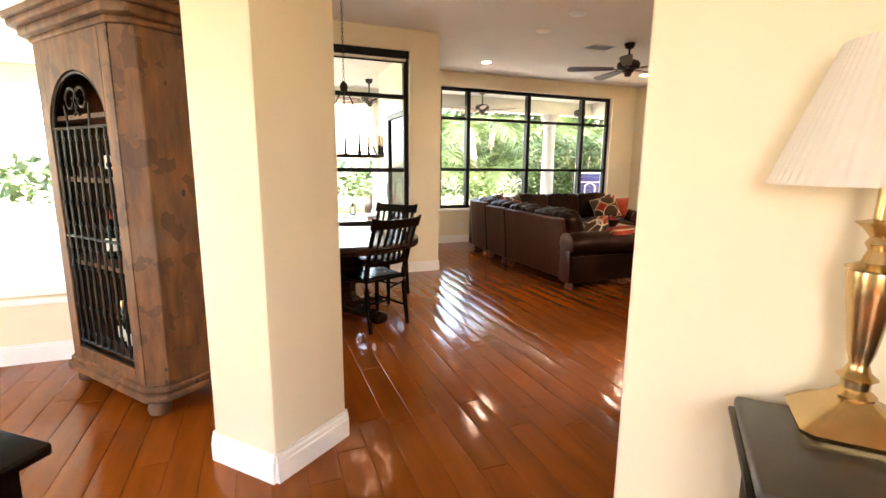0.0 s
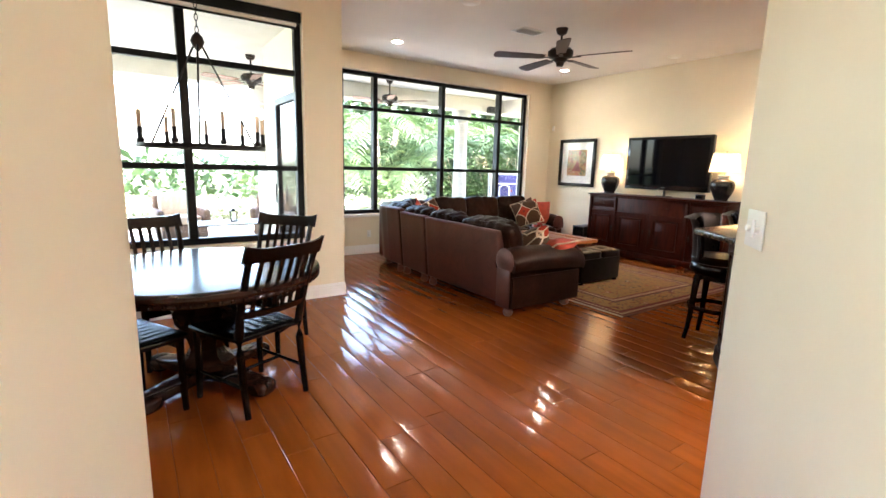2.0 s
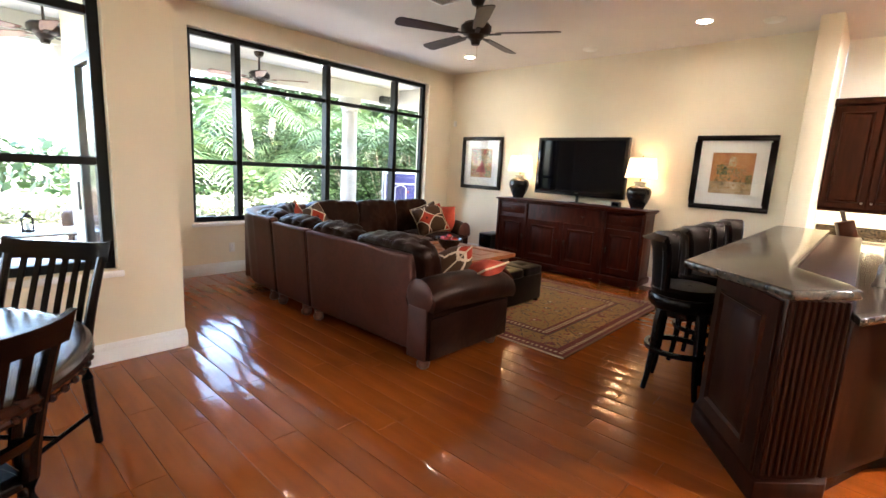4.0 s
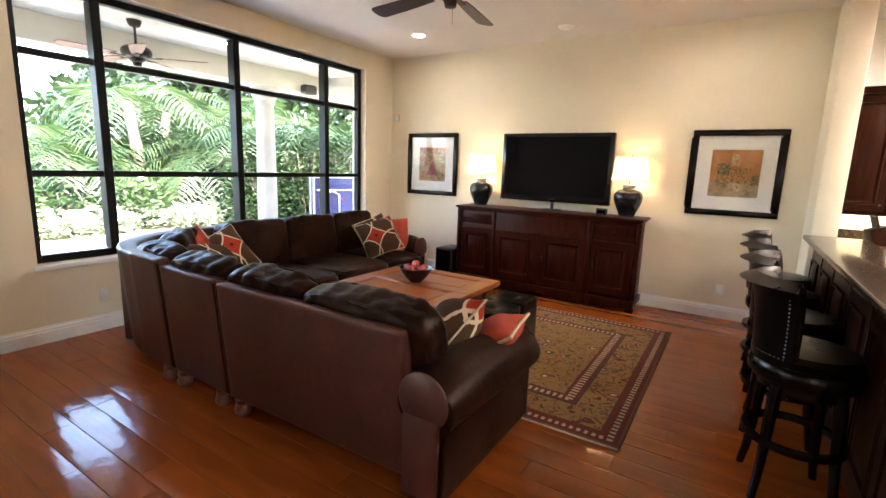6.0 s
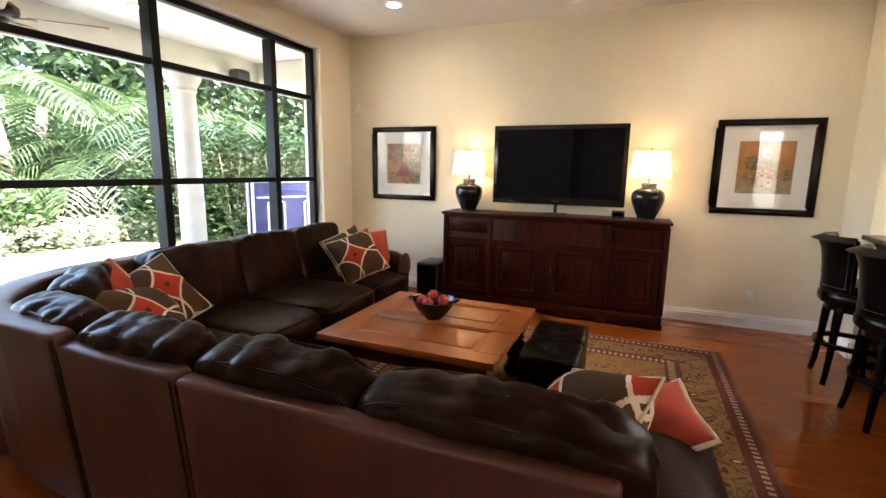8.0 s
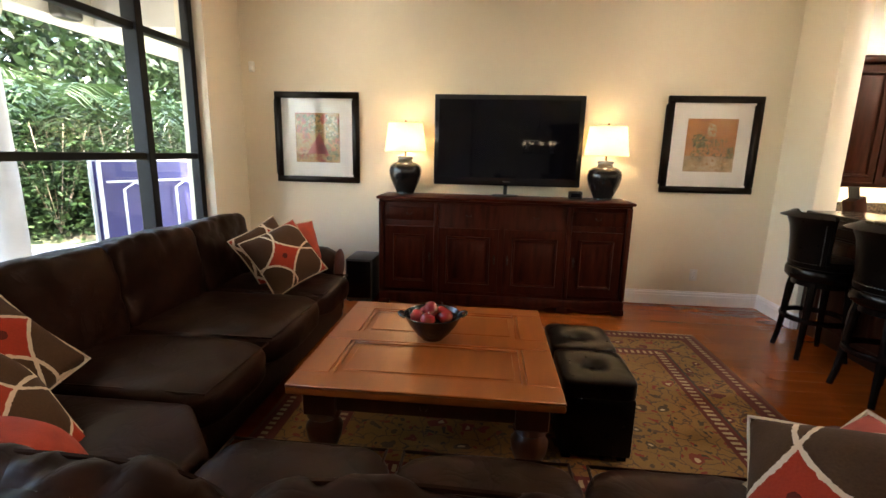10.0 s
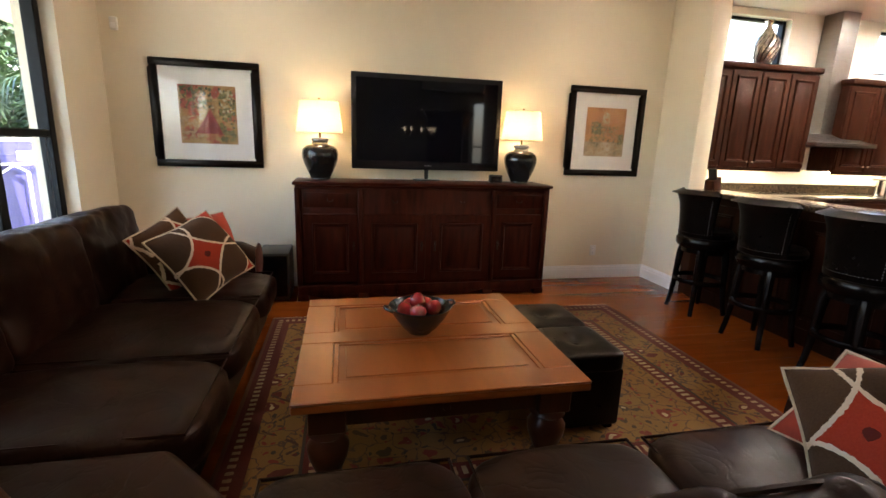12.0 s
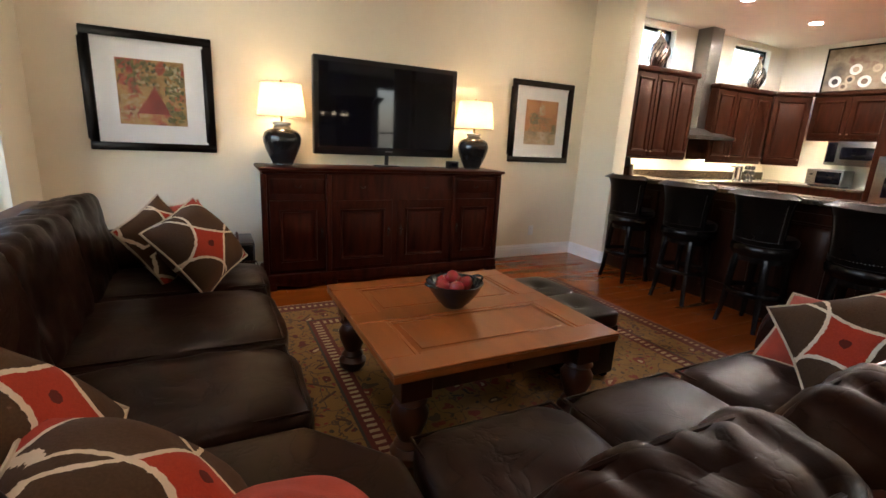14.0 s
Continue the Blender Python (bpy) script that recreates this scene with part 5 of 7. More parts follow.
DARKTABLE = mat("dark walnut tabletop", (0.034, 0.013, 0.008), 0.17, specular=0.25, var=0.3, scale=5, stretch=(1, 6, 1), bump=0.1, bscale=30, coat=0.1)
build_dining_table(1.16, 5.27)


def build_dining_chair(m, label):
    """Slat-back chair; it faces +y, its back legs stand on y = 0."""
    c = thing("dining_chair", label, "chair", m, "chairs round the dining table")
    W, D, SH, TH = 0.22, 0.44, 0.46, 0.98
    seat = prism([(-W + 0.01, 0.0), (W - 0.01, 0.0), (W + 0.025, D * 0.6), (W + 0.02, D), (-W - 0.02, D), (-W - 0.025, D * 0.6)], SH - 0.035, SH, 0.012, 3)
    st = part("seat", seat, BLACKWOOD, c)
    for k in range(7):
        x = -0.17 + k * 0.057
        part("seat_slat", box(x - 0.024, 0.03, SH - 0.002, x + 0.024, D - 0.035, SH + 0.006, 0.004, 1), BLACKWOOD, st)
    part("apron", box(-W, D - 0.05, SH - 0.09, W, D - 0.03, SH - 0.034, 0.003, 1), BLACKWOOD, c)

    def post_y(z):
        return 0.0 - 0.17 * max(0, (z - SH) / (TH - SH)) ** 1.3 - 0.05 * max(0, (SH - z) / SH) ** 1.5
    for s_ in (-1, 1):
        pts = [(s_ * (W - 0.015 + 0.015 * max(0, (z - SH) / 0.5)), post_y(z), z) for z in (0, 0.12, 0.24, 0.36, SH, 0.58, 0.70, 0.82, 0.92)]
        part("back_leg", tube(pts, [0.018, 0.02, 0.022, 0.024, 0.025, 0.023, 0.021, 0.02, 0.019], 8), BLACKWOOD, c)
        part("front_leg", tube([(s_ * (W - 0.01), D - 0.04, SH - 0.03), (s_ * (W - 0.01), D - 0.04, 0.2), (s_ * (W - 0.005), D - 0.035, 0)], [0.024, 0.021, 0.017], 8), BLACKWOOD, c)
        part("stretcher", tube([(s_ * (W - 0.015), -0.02, 0.17), (s_ * (W - 0.01), D - 0.04, 0.17)], 0.011, 8), BLACKWOOD, c)
    part("stretcher", tube([(-W + 0.02, D * 0.45, 0.17), (W - 0.02, D * 0.45, 0.17)], 0.011, 8), BLACKWOOD, c)
    # curved crest rail and lower rail
    for z0, z1, nm in ((0.90, TH, "crest_rail"), (0.575, 0.615, "lower_rail")):
        bm = bmesh.new()
        rows = []
        n = 12
        for k in range(n + 1):
            u = 2 * k / n - 1
            bow = -0.035 * (1 - u * u)
            w = (W + (0.035 if nm == "crest_rail" else -0.005)) * u
            flick = 0.02 * abs(u) ** 6 if nm == "crest_rail" else 0
            rows.append([bm.verts.new((w, post_y(z) + bow + dy, z + (flick if z > z0 else 0))) for z, dy in ((z0, -0.012), (z1, -0.02), (z1, 0.004), (z0, 0.012))])
        for a, b_ in zip(rows, rows[1:]):
            for i in range(4):
                bm.faces.new((a[i], a[(i + 1) % 4], b_[(i + 1) % 4], b_[i]))
        bm.faces.new(rows[0]), bm.faces.new(rows[-1][::-1])
        part(nm, bm, BLACKWOOD, c)
    for k in range(6):
        u = -0.72 + k * 0.288
        bow = -0.035 * (1 - u * u)
        bm = bmesh.new()
        zs = (0.60, 0.70, 0.80, 0.91)
        rows = [[bm.verts.new((W * u * 0.95 + dx, post_y(z) + bow + dy, z)) for dx, dy in ((-0.013, -0.005), (0.013, -0.005), (0.013, 0.005), (-0.013, 0.005))] for z in zs]
        for a, b_ in zip(rows, rows[1:]):
            for i in range(4):
                bm.faces.new((a[i], a[(i + 1) % 4], b_[(i + 1) % 4], b_[i]))
        part("back_slat", bm, BLACKWOOD, c)
    return c


CX, CY = 1.16, 5.27
def chair_pose(a, r):
    x, y = CX + r * math.cos(radians(a)), CY + r * math.sin(radians(a))
    return pose(x, y, 0, 0, 0, a + 90)


first = build_dining_chair(chair_pose(-60, 0.57) @ pose(0, 0, 0, 0, 0, -6), "black slat-back wooden dining chair at the round table")
copy_thing(first, chair_pose(45, 0.88))
copy_thing(first, chair_pose(106, 0.81))
copy_thing(first, chair_pose(208, 0.70))


def build_chandelier():
    x, y = 1.22, 5.30
    c = thing("chandelier", "black iron ring chandelier with candle lights on a chain", "chandelier", pose(x, y, 0))
    R, z = 0.345, 1.495
    part("canopy", lathe([(0.02, CEILING_Z - 0.04), (0.06, CEILING_Z - 0.02), (0.065, CEILING_Z - 0.001)], 24), IRON, c)
    part("ring", lathe_open([(R - 0.008, z - 0.011), (R + 0.006, z - 0.011), (R + 0.006, z + 0.011), (R - 0.008, z + 0.011), (R - 0.008, z - 0.011)], 56), IRON, c)
    part("hub", lathe([(0.008, 2.05), (0.028, 2.075), (0.038, 2.10), (0.028, 2.13), (0.010, 2.15)], 20), BROWNMETAL, c)
    n = 26
    for k in range(n):
        zz = 2.15 + (CEILING_Z - 0.04 - 2.15) * (k + 0.5) / n
        half = (CEILING_Z - 2.19) / n * 0.62
        pts = [(0.009 * math.cos(a) * (k % 2 == 0), 0.009 * math.cos(a) * (k % 2), zz + half * math.sin(a)) for a in (2 * math.pi * i / 10 for i in range(10))]
        part("chain_link", tube(pts, 0.0026, 5, True), IRON, c)
    for k in range(3):
        a = radians(20 + 120 * k)
        part("stay", tube([(0.02 * math.cos(a), 0.02 * math.sin(a), 2.09), (R * math.cos(a), R * math.sin(a), z + 0.01)], 0.006, 8), IRON, c)
    for k in range(9):
        a = radians(40 * k)
        px, py = R * math.cos(a), R * math.sin(a)
        cup = part("candle_cup", lathe([(0.016, z + 0.012), (0.020, z + 0.03), (0.012, z + 0.04), (0.013, z + 0.095)], 12, pose(px, py, 0)), IRON, c)
        part("candle_sleeve", lathe([(0.011, z + 0.09), (0.011, z + 0.19)], 12, pose(px, py, 0)), PIPING, cup, "cream candle sleeve")
        part("bulb", lathe([(0.006, z + 0.19), (0.013, z + 0.215), (0.010, z + 0.235), (0.002, z + 0.255)], 10, pose(px, py, 0)), CANDLEBULB, cup)


build_chandelier()


# ---- bar and kitchen ----
def build_bar():
    b = thing("breakfast_bar", "dark cherry breakfast bar with raised panel end and fluted corner", "counter")
    part("body", prism([(3.93, 3.32), (4.50, 3.70), (7.417, 3.70), (7.417, 3.12), (4.15, 3.12)], 0.0, 0.995, 0.004), CABWOOD, b)
    d = Vector((4.50 - 3.93, 3.70 - 3.32, 0))
    L = d.length
    end = part("end_panel", raised_panel(L - 0.06, 0.82, 0.016, 0.085), CABWOOD, b)
    end.matrix_local = pose(3.93 + d.x / 2, 3.32 + d.y / 2, 0.13, 0, 0, math.degrees(math.atan2(d.y, d.x)) - 90)
    e = Vector((4.15 - 3.93, 3.12 - 3.32, 0))
    for k in range(9):
        u = (k + 0.5) / 9
        part("flute", tube([(3.93 + e.x * u - 0.004, 3.32 + e.y * u - 0.004, 0.14), (3.93 + e.x * u - 0.004, 3.32 + e.y * u - 0.004, 0.96)], 0.011, 8), CABWOOD, b)
    part("plinth", prism([(3.90, 3.32), (4.49, 3.725), (4.62, 3.725), (4.62, 3.08), (4.13, 3.08)], 0.001, 0.115, 0.008), CABWOOD, b)
    for k in range(5):
        p = part("front_panel", raised_panel(0.50, 0.80, 0.014, 0.07), CABWOOD, b)
        p.matrix_local = pose(4.86 + k * 0.545, 3.70, 0.13, 0, 0, -90)
    low = thing("kitchen_island_cabinet", "dark cherry base cabinet behind the raised bar", "cabinet")
    part("body", prism([(4.17, 3.10), (4.66, 2.88), (4.9, 2.66), (7.92, 2.66), (7.92, 3.115), (4.17, 3.115)], 0.10, 0.88, 0.004), CABWOOD, low)
    part("toe_kick", prism([(4.22, 3.10), (4.68, 2.93), (4.95, 2.73), (7.90, 2.73), (7.90, 3.11), (4.22, 3.11)], 0.0, 0.10), BLACKWOOD, low)
    g = Vector((4.66 - 4.17, 2.88 - 3.10, 0))
    sp = part("side_panel", raised_panel(g.length - 0.04, 0.70, 0.014, 0.06), CABWOOD, low)
    sp.matrix_local = pose(4.17 + g.x / 2, 3.10 + g.y / 2, 0.13, 0, 0, math.degrees(math.atan2(-g.y, -g.x)) - 90 + 180)
    top = [(4.10, 3.79), (3.74, 3.30), (4.02, 3.09), (4.16, 3.14), (4.45, 3.36), (7.417, 3.36), (7.417, 3.79)]
    part("countertop", prism(top, 0.996, 1.038, 0.012, 3), GRANITE, b, "polished dark granite raised bar top")
    low_top = [(4.02, 3.085), (4.62, 2.83), (4.88, 2.62), (7.895, 2.62), (7.895, 3.545), (7.422, 3.545), (7.422, 3.12), (4.17, 3.12)]
    solid("island_counter", prism(low_top, 0.881, 0.918, 0.01, 3), GRANITE, "polished dark granite counter with the sink", "countertop")


build_bar()


def build_stool(m):
    """Swivel bar stool facing -y, with a curled barrel back."""
    s = thing("bar_stool", "black leather swivel bar stool with nailhead barrel back at the bar", "stool", m, "stools at the bar")
    SH = 0.70
    part("seat", lathe([(0.19, SH - 0.03), (0.215, SH - 0.02), (0.22, SH + 0.015), (0.20, SH + 0.04), (0.10, SH + 0.052), (0.02, SH + 0.05)], 32), LEATHERBLACK, s)
    part("seat_rail", lathe([(0.15, SH - 0.115), (0.205, SH - 0.112), (0.224, SH - 0.09), (0.226, SH - 0.045), (0.216, SH - 0.026)], 32), BLACKWOOD, s)
    n = 18
    bm = bmesh.new()
    rows = []
    zs = [SH - 0.01, SH + 0.08, SH + 0.18, SH + 0.27, SH + 0.335, SH + 0.355, SH + 0.345]
    out = [0.0, 0.004, 0.012, 0.025, 0.05, 0.075, 0.095]
    for k in range(n + 1):
        a = radians(28 + 124 * k / n)
        col = []
        for z, o in zip(zs, out):
            col.append(bm.verts.new(((0.215 + o) * math.cos(a), (0.215 + o) * math.sin(a), z)))
        for z, o in zip(zs[::-1], out[::-1]):
            col.append(bm.verts.new(((0.18 + o * 0.8) * math.cos(a), (0.18 + o * 0.8) * math.sin(a), z + (0.025 if z > SH + 0.32 else 0))))
        rows.append(col)
    for a, b_ in zip(rows, rows[1:]):
        for i in range(len(a)):
            j = (i + 1) % len(a)
            bm.faces.new((a[i], a[j], b_[j], b_[i]))
    bm.faces.new(rows[0]), bm.faces.new(rows[-1][::-1])
    back = part("backrest", bm, LEATHERBLACK, s, smooth=50)
    for ang_ in (27, 153):
        a = radians(ang_)
        part("back_post", tube([((0.20 + o) * math.cos(a), (0.20 + o) * math.sin(a), z) for z, o in zip(zs[:6], out[:6])], 0.018, 8), BLACKWOOD, s)
    nb = bmesh.new()
    for ang_ in (36, 144):
        for k in range(15):
            z = SH + 0.03 + k * 0.019
            a = radians(ang_)
            r = 0.217 + 0.025 * ((z - SH) / 0.27) ** 2
            lathe([(0.0042, -0.001), (0.0036, 0.002), (0.001, 0.0035)], 6, pose(r * math.cos(a), r * math.sin(a), z, 0, 90, ang_), bm=nb)
    for k in range(22):
        ang_ = 36 + 108 * k / 21
        a = radians(ang_)
        lathe([(0.0042, -0.001), (0.0036, 0.002), (0.001, 0.0035)], 6, pose(0.216 * math.cos(a), 0.216 * math.sin(a), SH + 0.015, 0, 90, ang_), bm=nb)
    nails = part("nailheads", nb, STEEL, back, "row of bright nailheads")
    nails["kind"] = "stuff"
    part("swivel", lathe([(0.10, SH - 0.125), (0.10, SH - 0.098)], 20), BLACKPLASTIC, s)
    part("leg_ring", lathe([(0.13, SH - 0.165), (0.175, SH - 0.16), (0.175, SH - 0.125), (0.13, SH - 0.12)], 24), BLACKWOOD, s)
    for k in range(4):
        a = radians(45 + 90 * k)
        c, d = math.cos(a), math.sin(a)
        sabre = [(0.165, SH - 0.13), (0.178, 0.50), (0.186, 0.38), (0.194, 0.24), (0.208, 0.10), (0.228, 0.0)]
        part("leg", tube([(r * c, r * d, z) for r, z in sabre], [0.030, 0.029, 0.026, 0.023, 0.020, 0.018], 8), BLACKWOOD, s)
    part("foot_ring", lathe_open([(0.188, 0.275), (0.212, 0.275), (0.216, 0.292), (0.212, 0.31), (0.188, 0.31), (0.188, 0.275)], 36), BLACKWOOD, s)
    return s


stool = build_stool(pose(4.92, 3.96, 0, 0, 0, 8))
for x, y, r in ((5.57, 3.96, -4), (6.22, 3.96, 3), (6.88, 3.95, -3)):
    copy_thing(stool, pose(x, y, 0, 0, 0, r))

fc = thing("kitchen_faucet", "brushed steel gooseneck kitchen faucet beside the sink", "faucet", pose(5.02, 3.02, 0.919))
part("base", lathe([(0.032, 0), (0.032, 0.012), (0.02, 0.03), (0.018, 0.12)], 20), STEEL, fc)
part("spout", tube([(0, 0, 0.1), (0, 0, 0.20)] + [(0, -0.09 + 0.09 * math.cos(radians(a)), 0.20 + 0.10 * math.sin(radians(a))) for a in range(15, 181, 15)] + [(0, -0.185, 0.15)], 0.013, 12), STEEL, fc)
part("spray_head", lathe([(0.022, 0.0), (0.020, 0.05), (0.014, 0.07)], 16, pose(0, -0.185, 0.09)), STEEL, fc)
part("lever", tube([(0.02, 0, 0.07), (0.06, 0, 0.085), (0.11, 0, 0.09)], [0.010, 0.008, 0.006], 8), STEEL, fc)
sk = thing("kitchen_sink", "stainless steel kitchen sink set in the granite counter", "sink", pose(5.15, 2.85, 0.919))
for a, b_, c, d in ((-0.36, -0.20, 0.36, -0.185), (-0.36, 0.11, 0.36, 0.125), (-0.36, -0.185, -0.345, 0.11), (0.345, -0.185, 0.36, 0.11)):
    part("rim", box(a, b_, 0.0, c, d, 0.006, 0.002, 1), STEEL, sk)
part("basin", box(-0.345, -0.185, 0.0005, 0.345, 0.11, 0.003), mat("dark basin steel", (0.10, 0.10, 0.10), 0.3, metal=1.0, var=0.2), sk)

kb = thing("knife_block", "dark wood knife block with black handled knives", "knife block", pose(7.66, 3.22, 0.919, 0, 0, 20))
part("block", box(-0.05, -0.07, 0, 0.05, 0.07, 0.20, 0.006, m=pose(0, 0, 0.02, -18, 0, 0)), CABWOOD, kb)
part("base", box(-0.05, -0.08, 0, 0.05, 0.06, 0.02, 0.004, 1), CABWOOD, kb)
for i in range(5):
    part("knife_handle", tube([(-0.034 + 0.017 * i, 0.055, 0.20), (-0.034 + 0.017 * i, 0.092, 0.31)], [0.009, 0.011], 8), BLACKPLASTIC, kb)


def build_wall_cabinet(m, w, h, depth, doors, label):
    """Upper cabinet in the plane x = 0, facing -x, along y from 0 to -w."""
    c = thing("wall_cabinet", label, "cabinet", m, "kitchen wall cabinets")
    part("body", box(0.0, -w, 0, depth, 0, h, 0.003, 1), CABWOOD, c)
    part("crown", box(-0.05, -w - 0.02, h, depth, 0.02, h + 0.07, 0.02, 3), CABWOOD, c)
    part("light_rail", box(0.0, -w, -0.03, 0.02, 0, 0.0, 0.004, 1), CABWOOD, c)
    part("light_strip", box(0.12, -w + 0.06, -0.016, 0.16, -0.06, -0.002), UNDERGLOW, c, "lit under-cabinet strip")
    dw = w / doors
    for k in range(doors):
        d = part("door", raised_panel(dw - 0.012, h - 0.03, 0.02, 0.06), CABWOOD, c)
        d.location = (0.0, -dw * (k + 0.5), 0.015)
        part("knob", lathe([(0.005, 0), (0.005, 0.012), (0.013, 0.02), (0.008, 0.028)], 12, pose(-0.02, (dw / 2 - 0.04) * (1 if k % 2 else -1), 0.06, 0, -90, 0)), STEEL, d)
    return c


build_wall_cabinet(pose(8.20, 3.545, 1.23), 2.01, 1.10, 0.34, 5, "dark cherry wall cabinet with raised panel doors beside the hood")
build_wall_cabinet(pose(8.20, 1.05, 1.21), 1.38, 1.04, 0.34, 3, "dark cherry wall cabinet with raised panel doors beyond the hood")
build_wall_cabinet(pose(8.19, -0.36, 1.21, 0, 0, -45), 0.52, 1.04, 0.22, 1, "dark cherry corner wall cabinet set diagonally")
build_wall_cabinet(pose(7.80, -0.745, 1.62, 0, 0, -90), 1.0, 0.63, 0.33, 2, "dark cherry wall cabinet above the microwave")
tall = thing("oven_cabinet", "tall dark cherry oven cabinet with a steel wall oven", "cabinet", pose(6.78, -1.07, 0))
part("body", box(-1.0, 0, 0, 0, 0.62, 2.30, 0.004), CABWOOD, tall)
ov = part("oven", box(-0.85, 0.60, 0.75, -0.08, 0.645, 1.40, 0.008), STEEL, tall, "steel wall oven")
part("oven_window", box(-0.72, 0.643, 0.85, -0.2, 0.65, 1.12, 0.006), SCREEN, ov)
part("handle", tube([(-0.76, 0.69, 1.19), (-0.16, 0.69, 1.19)], 0.012, 10), STEEL, ov)

mw = thing("microwave", "built-in stainless steel microwave under the wall cabinet", "microwave", pose(7.13, -0.745, 1.24))
part("housing", box(-0.36, -0.32, 0, 0.36, 0, 0.365, 0.006), STEEL, mw)
dr = part("door", box(-0.34, -0.002, 0.04, 0.20, 0.018, 0.33, 0.005), STEEL, mw)
part("door_window", box(-0.29, 0.016, 0.09, 0.15, 0.021, 0.27, 0.02, 3), SCREEN, dr)
part("handle", tube([(0.17, 0.05, 0.07), (0.17, 0.05, 0.30)], 0.009, 8), STEEL, dr)
part("control_panel", box(0.22, -0.002, 0.04, 0.34, 0.014, 0.33, 0.003), SCREEN, mw)

hood = thing("range_hood", "tall stainless steel chimney range hood", "range hood", pose(8.545, 1.10, 0))
part("chimney", box(-0.24, -0.13, 1.66, 0, 0.13, CEILING_Z - 0.002, 0.004, 1), STEEL, hood)
bm = bmesh.new()
lo = [bm.verts.new(p) for p in ((-0.48, -0.45, 1.56), (0, -0.45, 1.56), (0, 0.45, 1.56), (-0.48, 0.45, 1.56))]
hi = [bm.verts.new(p) for p in ((-0.24, -0.13, 1.67), (0, -0.13, 1.67), (0, 0.13, 1.67), (-0.24, 0.13, 1.67))]
for i in range(4):
    bm.faces.new((lo[i], lo[(i + 1) % 4], hi[(i + 1) % 4], hi[i]))
bm.faces.new(lo[::-1]), bm.faces.new(hi)
part("canopy", bm, STEEL, hood)
part("lip", box(-0.50, -0.46, 1.515, 0, 0.46, 1.56, 0.004, 1), STEEL, hood)

base = thing("base_cabinet", "dark cherry base cabinets along the kitchen wall", "cabinet", pose(0, 0, 0))
part("body", box(7.93, -0.95, 0.10, 8.54, 3.545, 0.88, 0.003, 1), CABWOOD, base)
for k in range(7):
    d = part("door", raised_panel(0.58, 0.72, 0.018, 0.06), CABWOOD, base)
    d.location = (7.93, -0.5 + k * 0.60, 0.13)
part("toe_kick", box(7.99, -0.95, 0, 8.54, 3.545, 0.10), BLACKWOOD, base)
base2 = thing("base_cabinet", "dark cherry base cabinets under the microwave wall", "cabinet", pose(0, 0, 0))
part("body", box(6.80, -1.07, 0.10, 7.92, -0.47, 0.88, 0.003, 1), CABWOOD, base2)
part("toe_kick", box(6.80, -1.07, 0, 7.92, -0.53, 0.10), BLACKWOOD, base2)
solid("kitchen_counter", prism([(7.90, 3.545), (7.90, -0.44), (6.79, -0.44), (6.79, -1.07), (8.54, -1.07), (8.54, 3.545)], 0.881, 0.918, 0.008), GRANITE, "polished dark granite kitchen counter", "countertop")
solid("backsplash", box(8.515, -1.06, 0.919, 8.545, 3.545, 1.03, 0.004, 1), GRANITE, "low dark granite backsplash", "backsplash", kind="structure")


def build_vase(y, z, r):
    vs = thing("mosaic_vase", "silver mosaic glass vase on top of the cabinet", "vase", pose(8.38, y, z), "vases on the cabinets")
    p = [(0.05, 0), (0.06, 0.01), (r * 0.7, 0.08), (r, 0.20), (r * 0.9, 0.28), (r * 0.45, 0.37), (0.035, 0.42), (0.03, 0.46), (0.055, 0.50)]
    part("body", lathe(p, 28), MERCURY, vs)
    nb = bmesh.new()
    for i in range(16):
        a = 2 * math.pi * i / 16
        pts = []
        for k in range(9):
            u = k / 8
            rr = 1.0
            z_ = 0.06 + 0.28 * u
            for (r0, z0), (r1, z1) in zip(p, p[1:]):
                if z0 <= z_ <= z1:
                    rr = r0 + (r1 - r0) * (z_ - z0) / (z1 - z0)
            pts.append((rr * math.cos(a + u), rr * math.sin(a + u), z_))
        tube(pts, 0.005, 5, bm=nb)
    part("spiral_ribs", nb, BROWNMETAL, vs)


build_vase(2.17, 2.402, 0.15)
build_vase(-0.10, 2.322, 0.13)

cn = thing("canister", "chrome canister on the kitchen counter", "canister", pose(8.25, 0.15, 0.919))
part("body", lathe([(0.085, 0), (0.09, 0.005), (0.09, 0.20), (0.085, 0.205)], 28), CHROME, cn)
part("lid", lathe([(0.092, 0.205), (0.092, 0.225), (0.03, 0.232), (0.015, 0.25)], 28), STEEL, cn)
sr = thing("spice_rack", "small chrome spice rack with jars on the counter", "rack", pose(8.2, -0.12, 0.919))
part("pole", lathe([(0.075, 0), (0.075, 0.01), (0.01, 0.014), (0.01, 0.24)], 20), CHROME, sr)
for lv in range(3):
    for k in range(6):
        a = radians(60 * k + 20 * lv)
        j = part("jar", lathe([(0.02, 0), (0.021, 0.045), (0.014, 0.055)], 10, pose(0.055 * math.cos(a), 0.055 * math.sin(a), 0.016 + lv * 0.076)), BLACKPLASTIC, sr)
        part("lid", lathe([(0.017, 0.055), (0.017, 0.068)], 10, pose(0.055 * math.cos(a), 0.055 * math.sin(a), 0.016 + lv * 0.076)), CHROME, j)
rbl = thing("roller_blind", "raised roller blind with dark cassette above the nook window", "blind", pose(0, Y_NOOK + 0.045, 0))
part("cassette", box(WIN2_U[0] - 0.02, -0.035, 2.735, WIN2_U[-1] + 0.02, 0.03, 2.828, 0.008), BLACKMETAL, rbl)
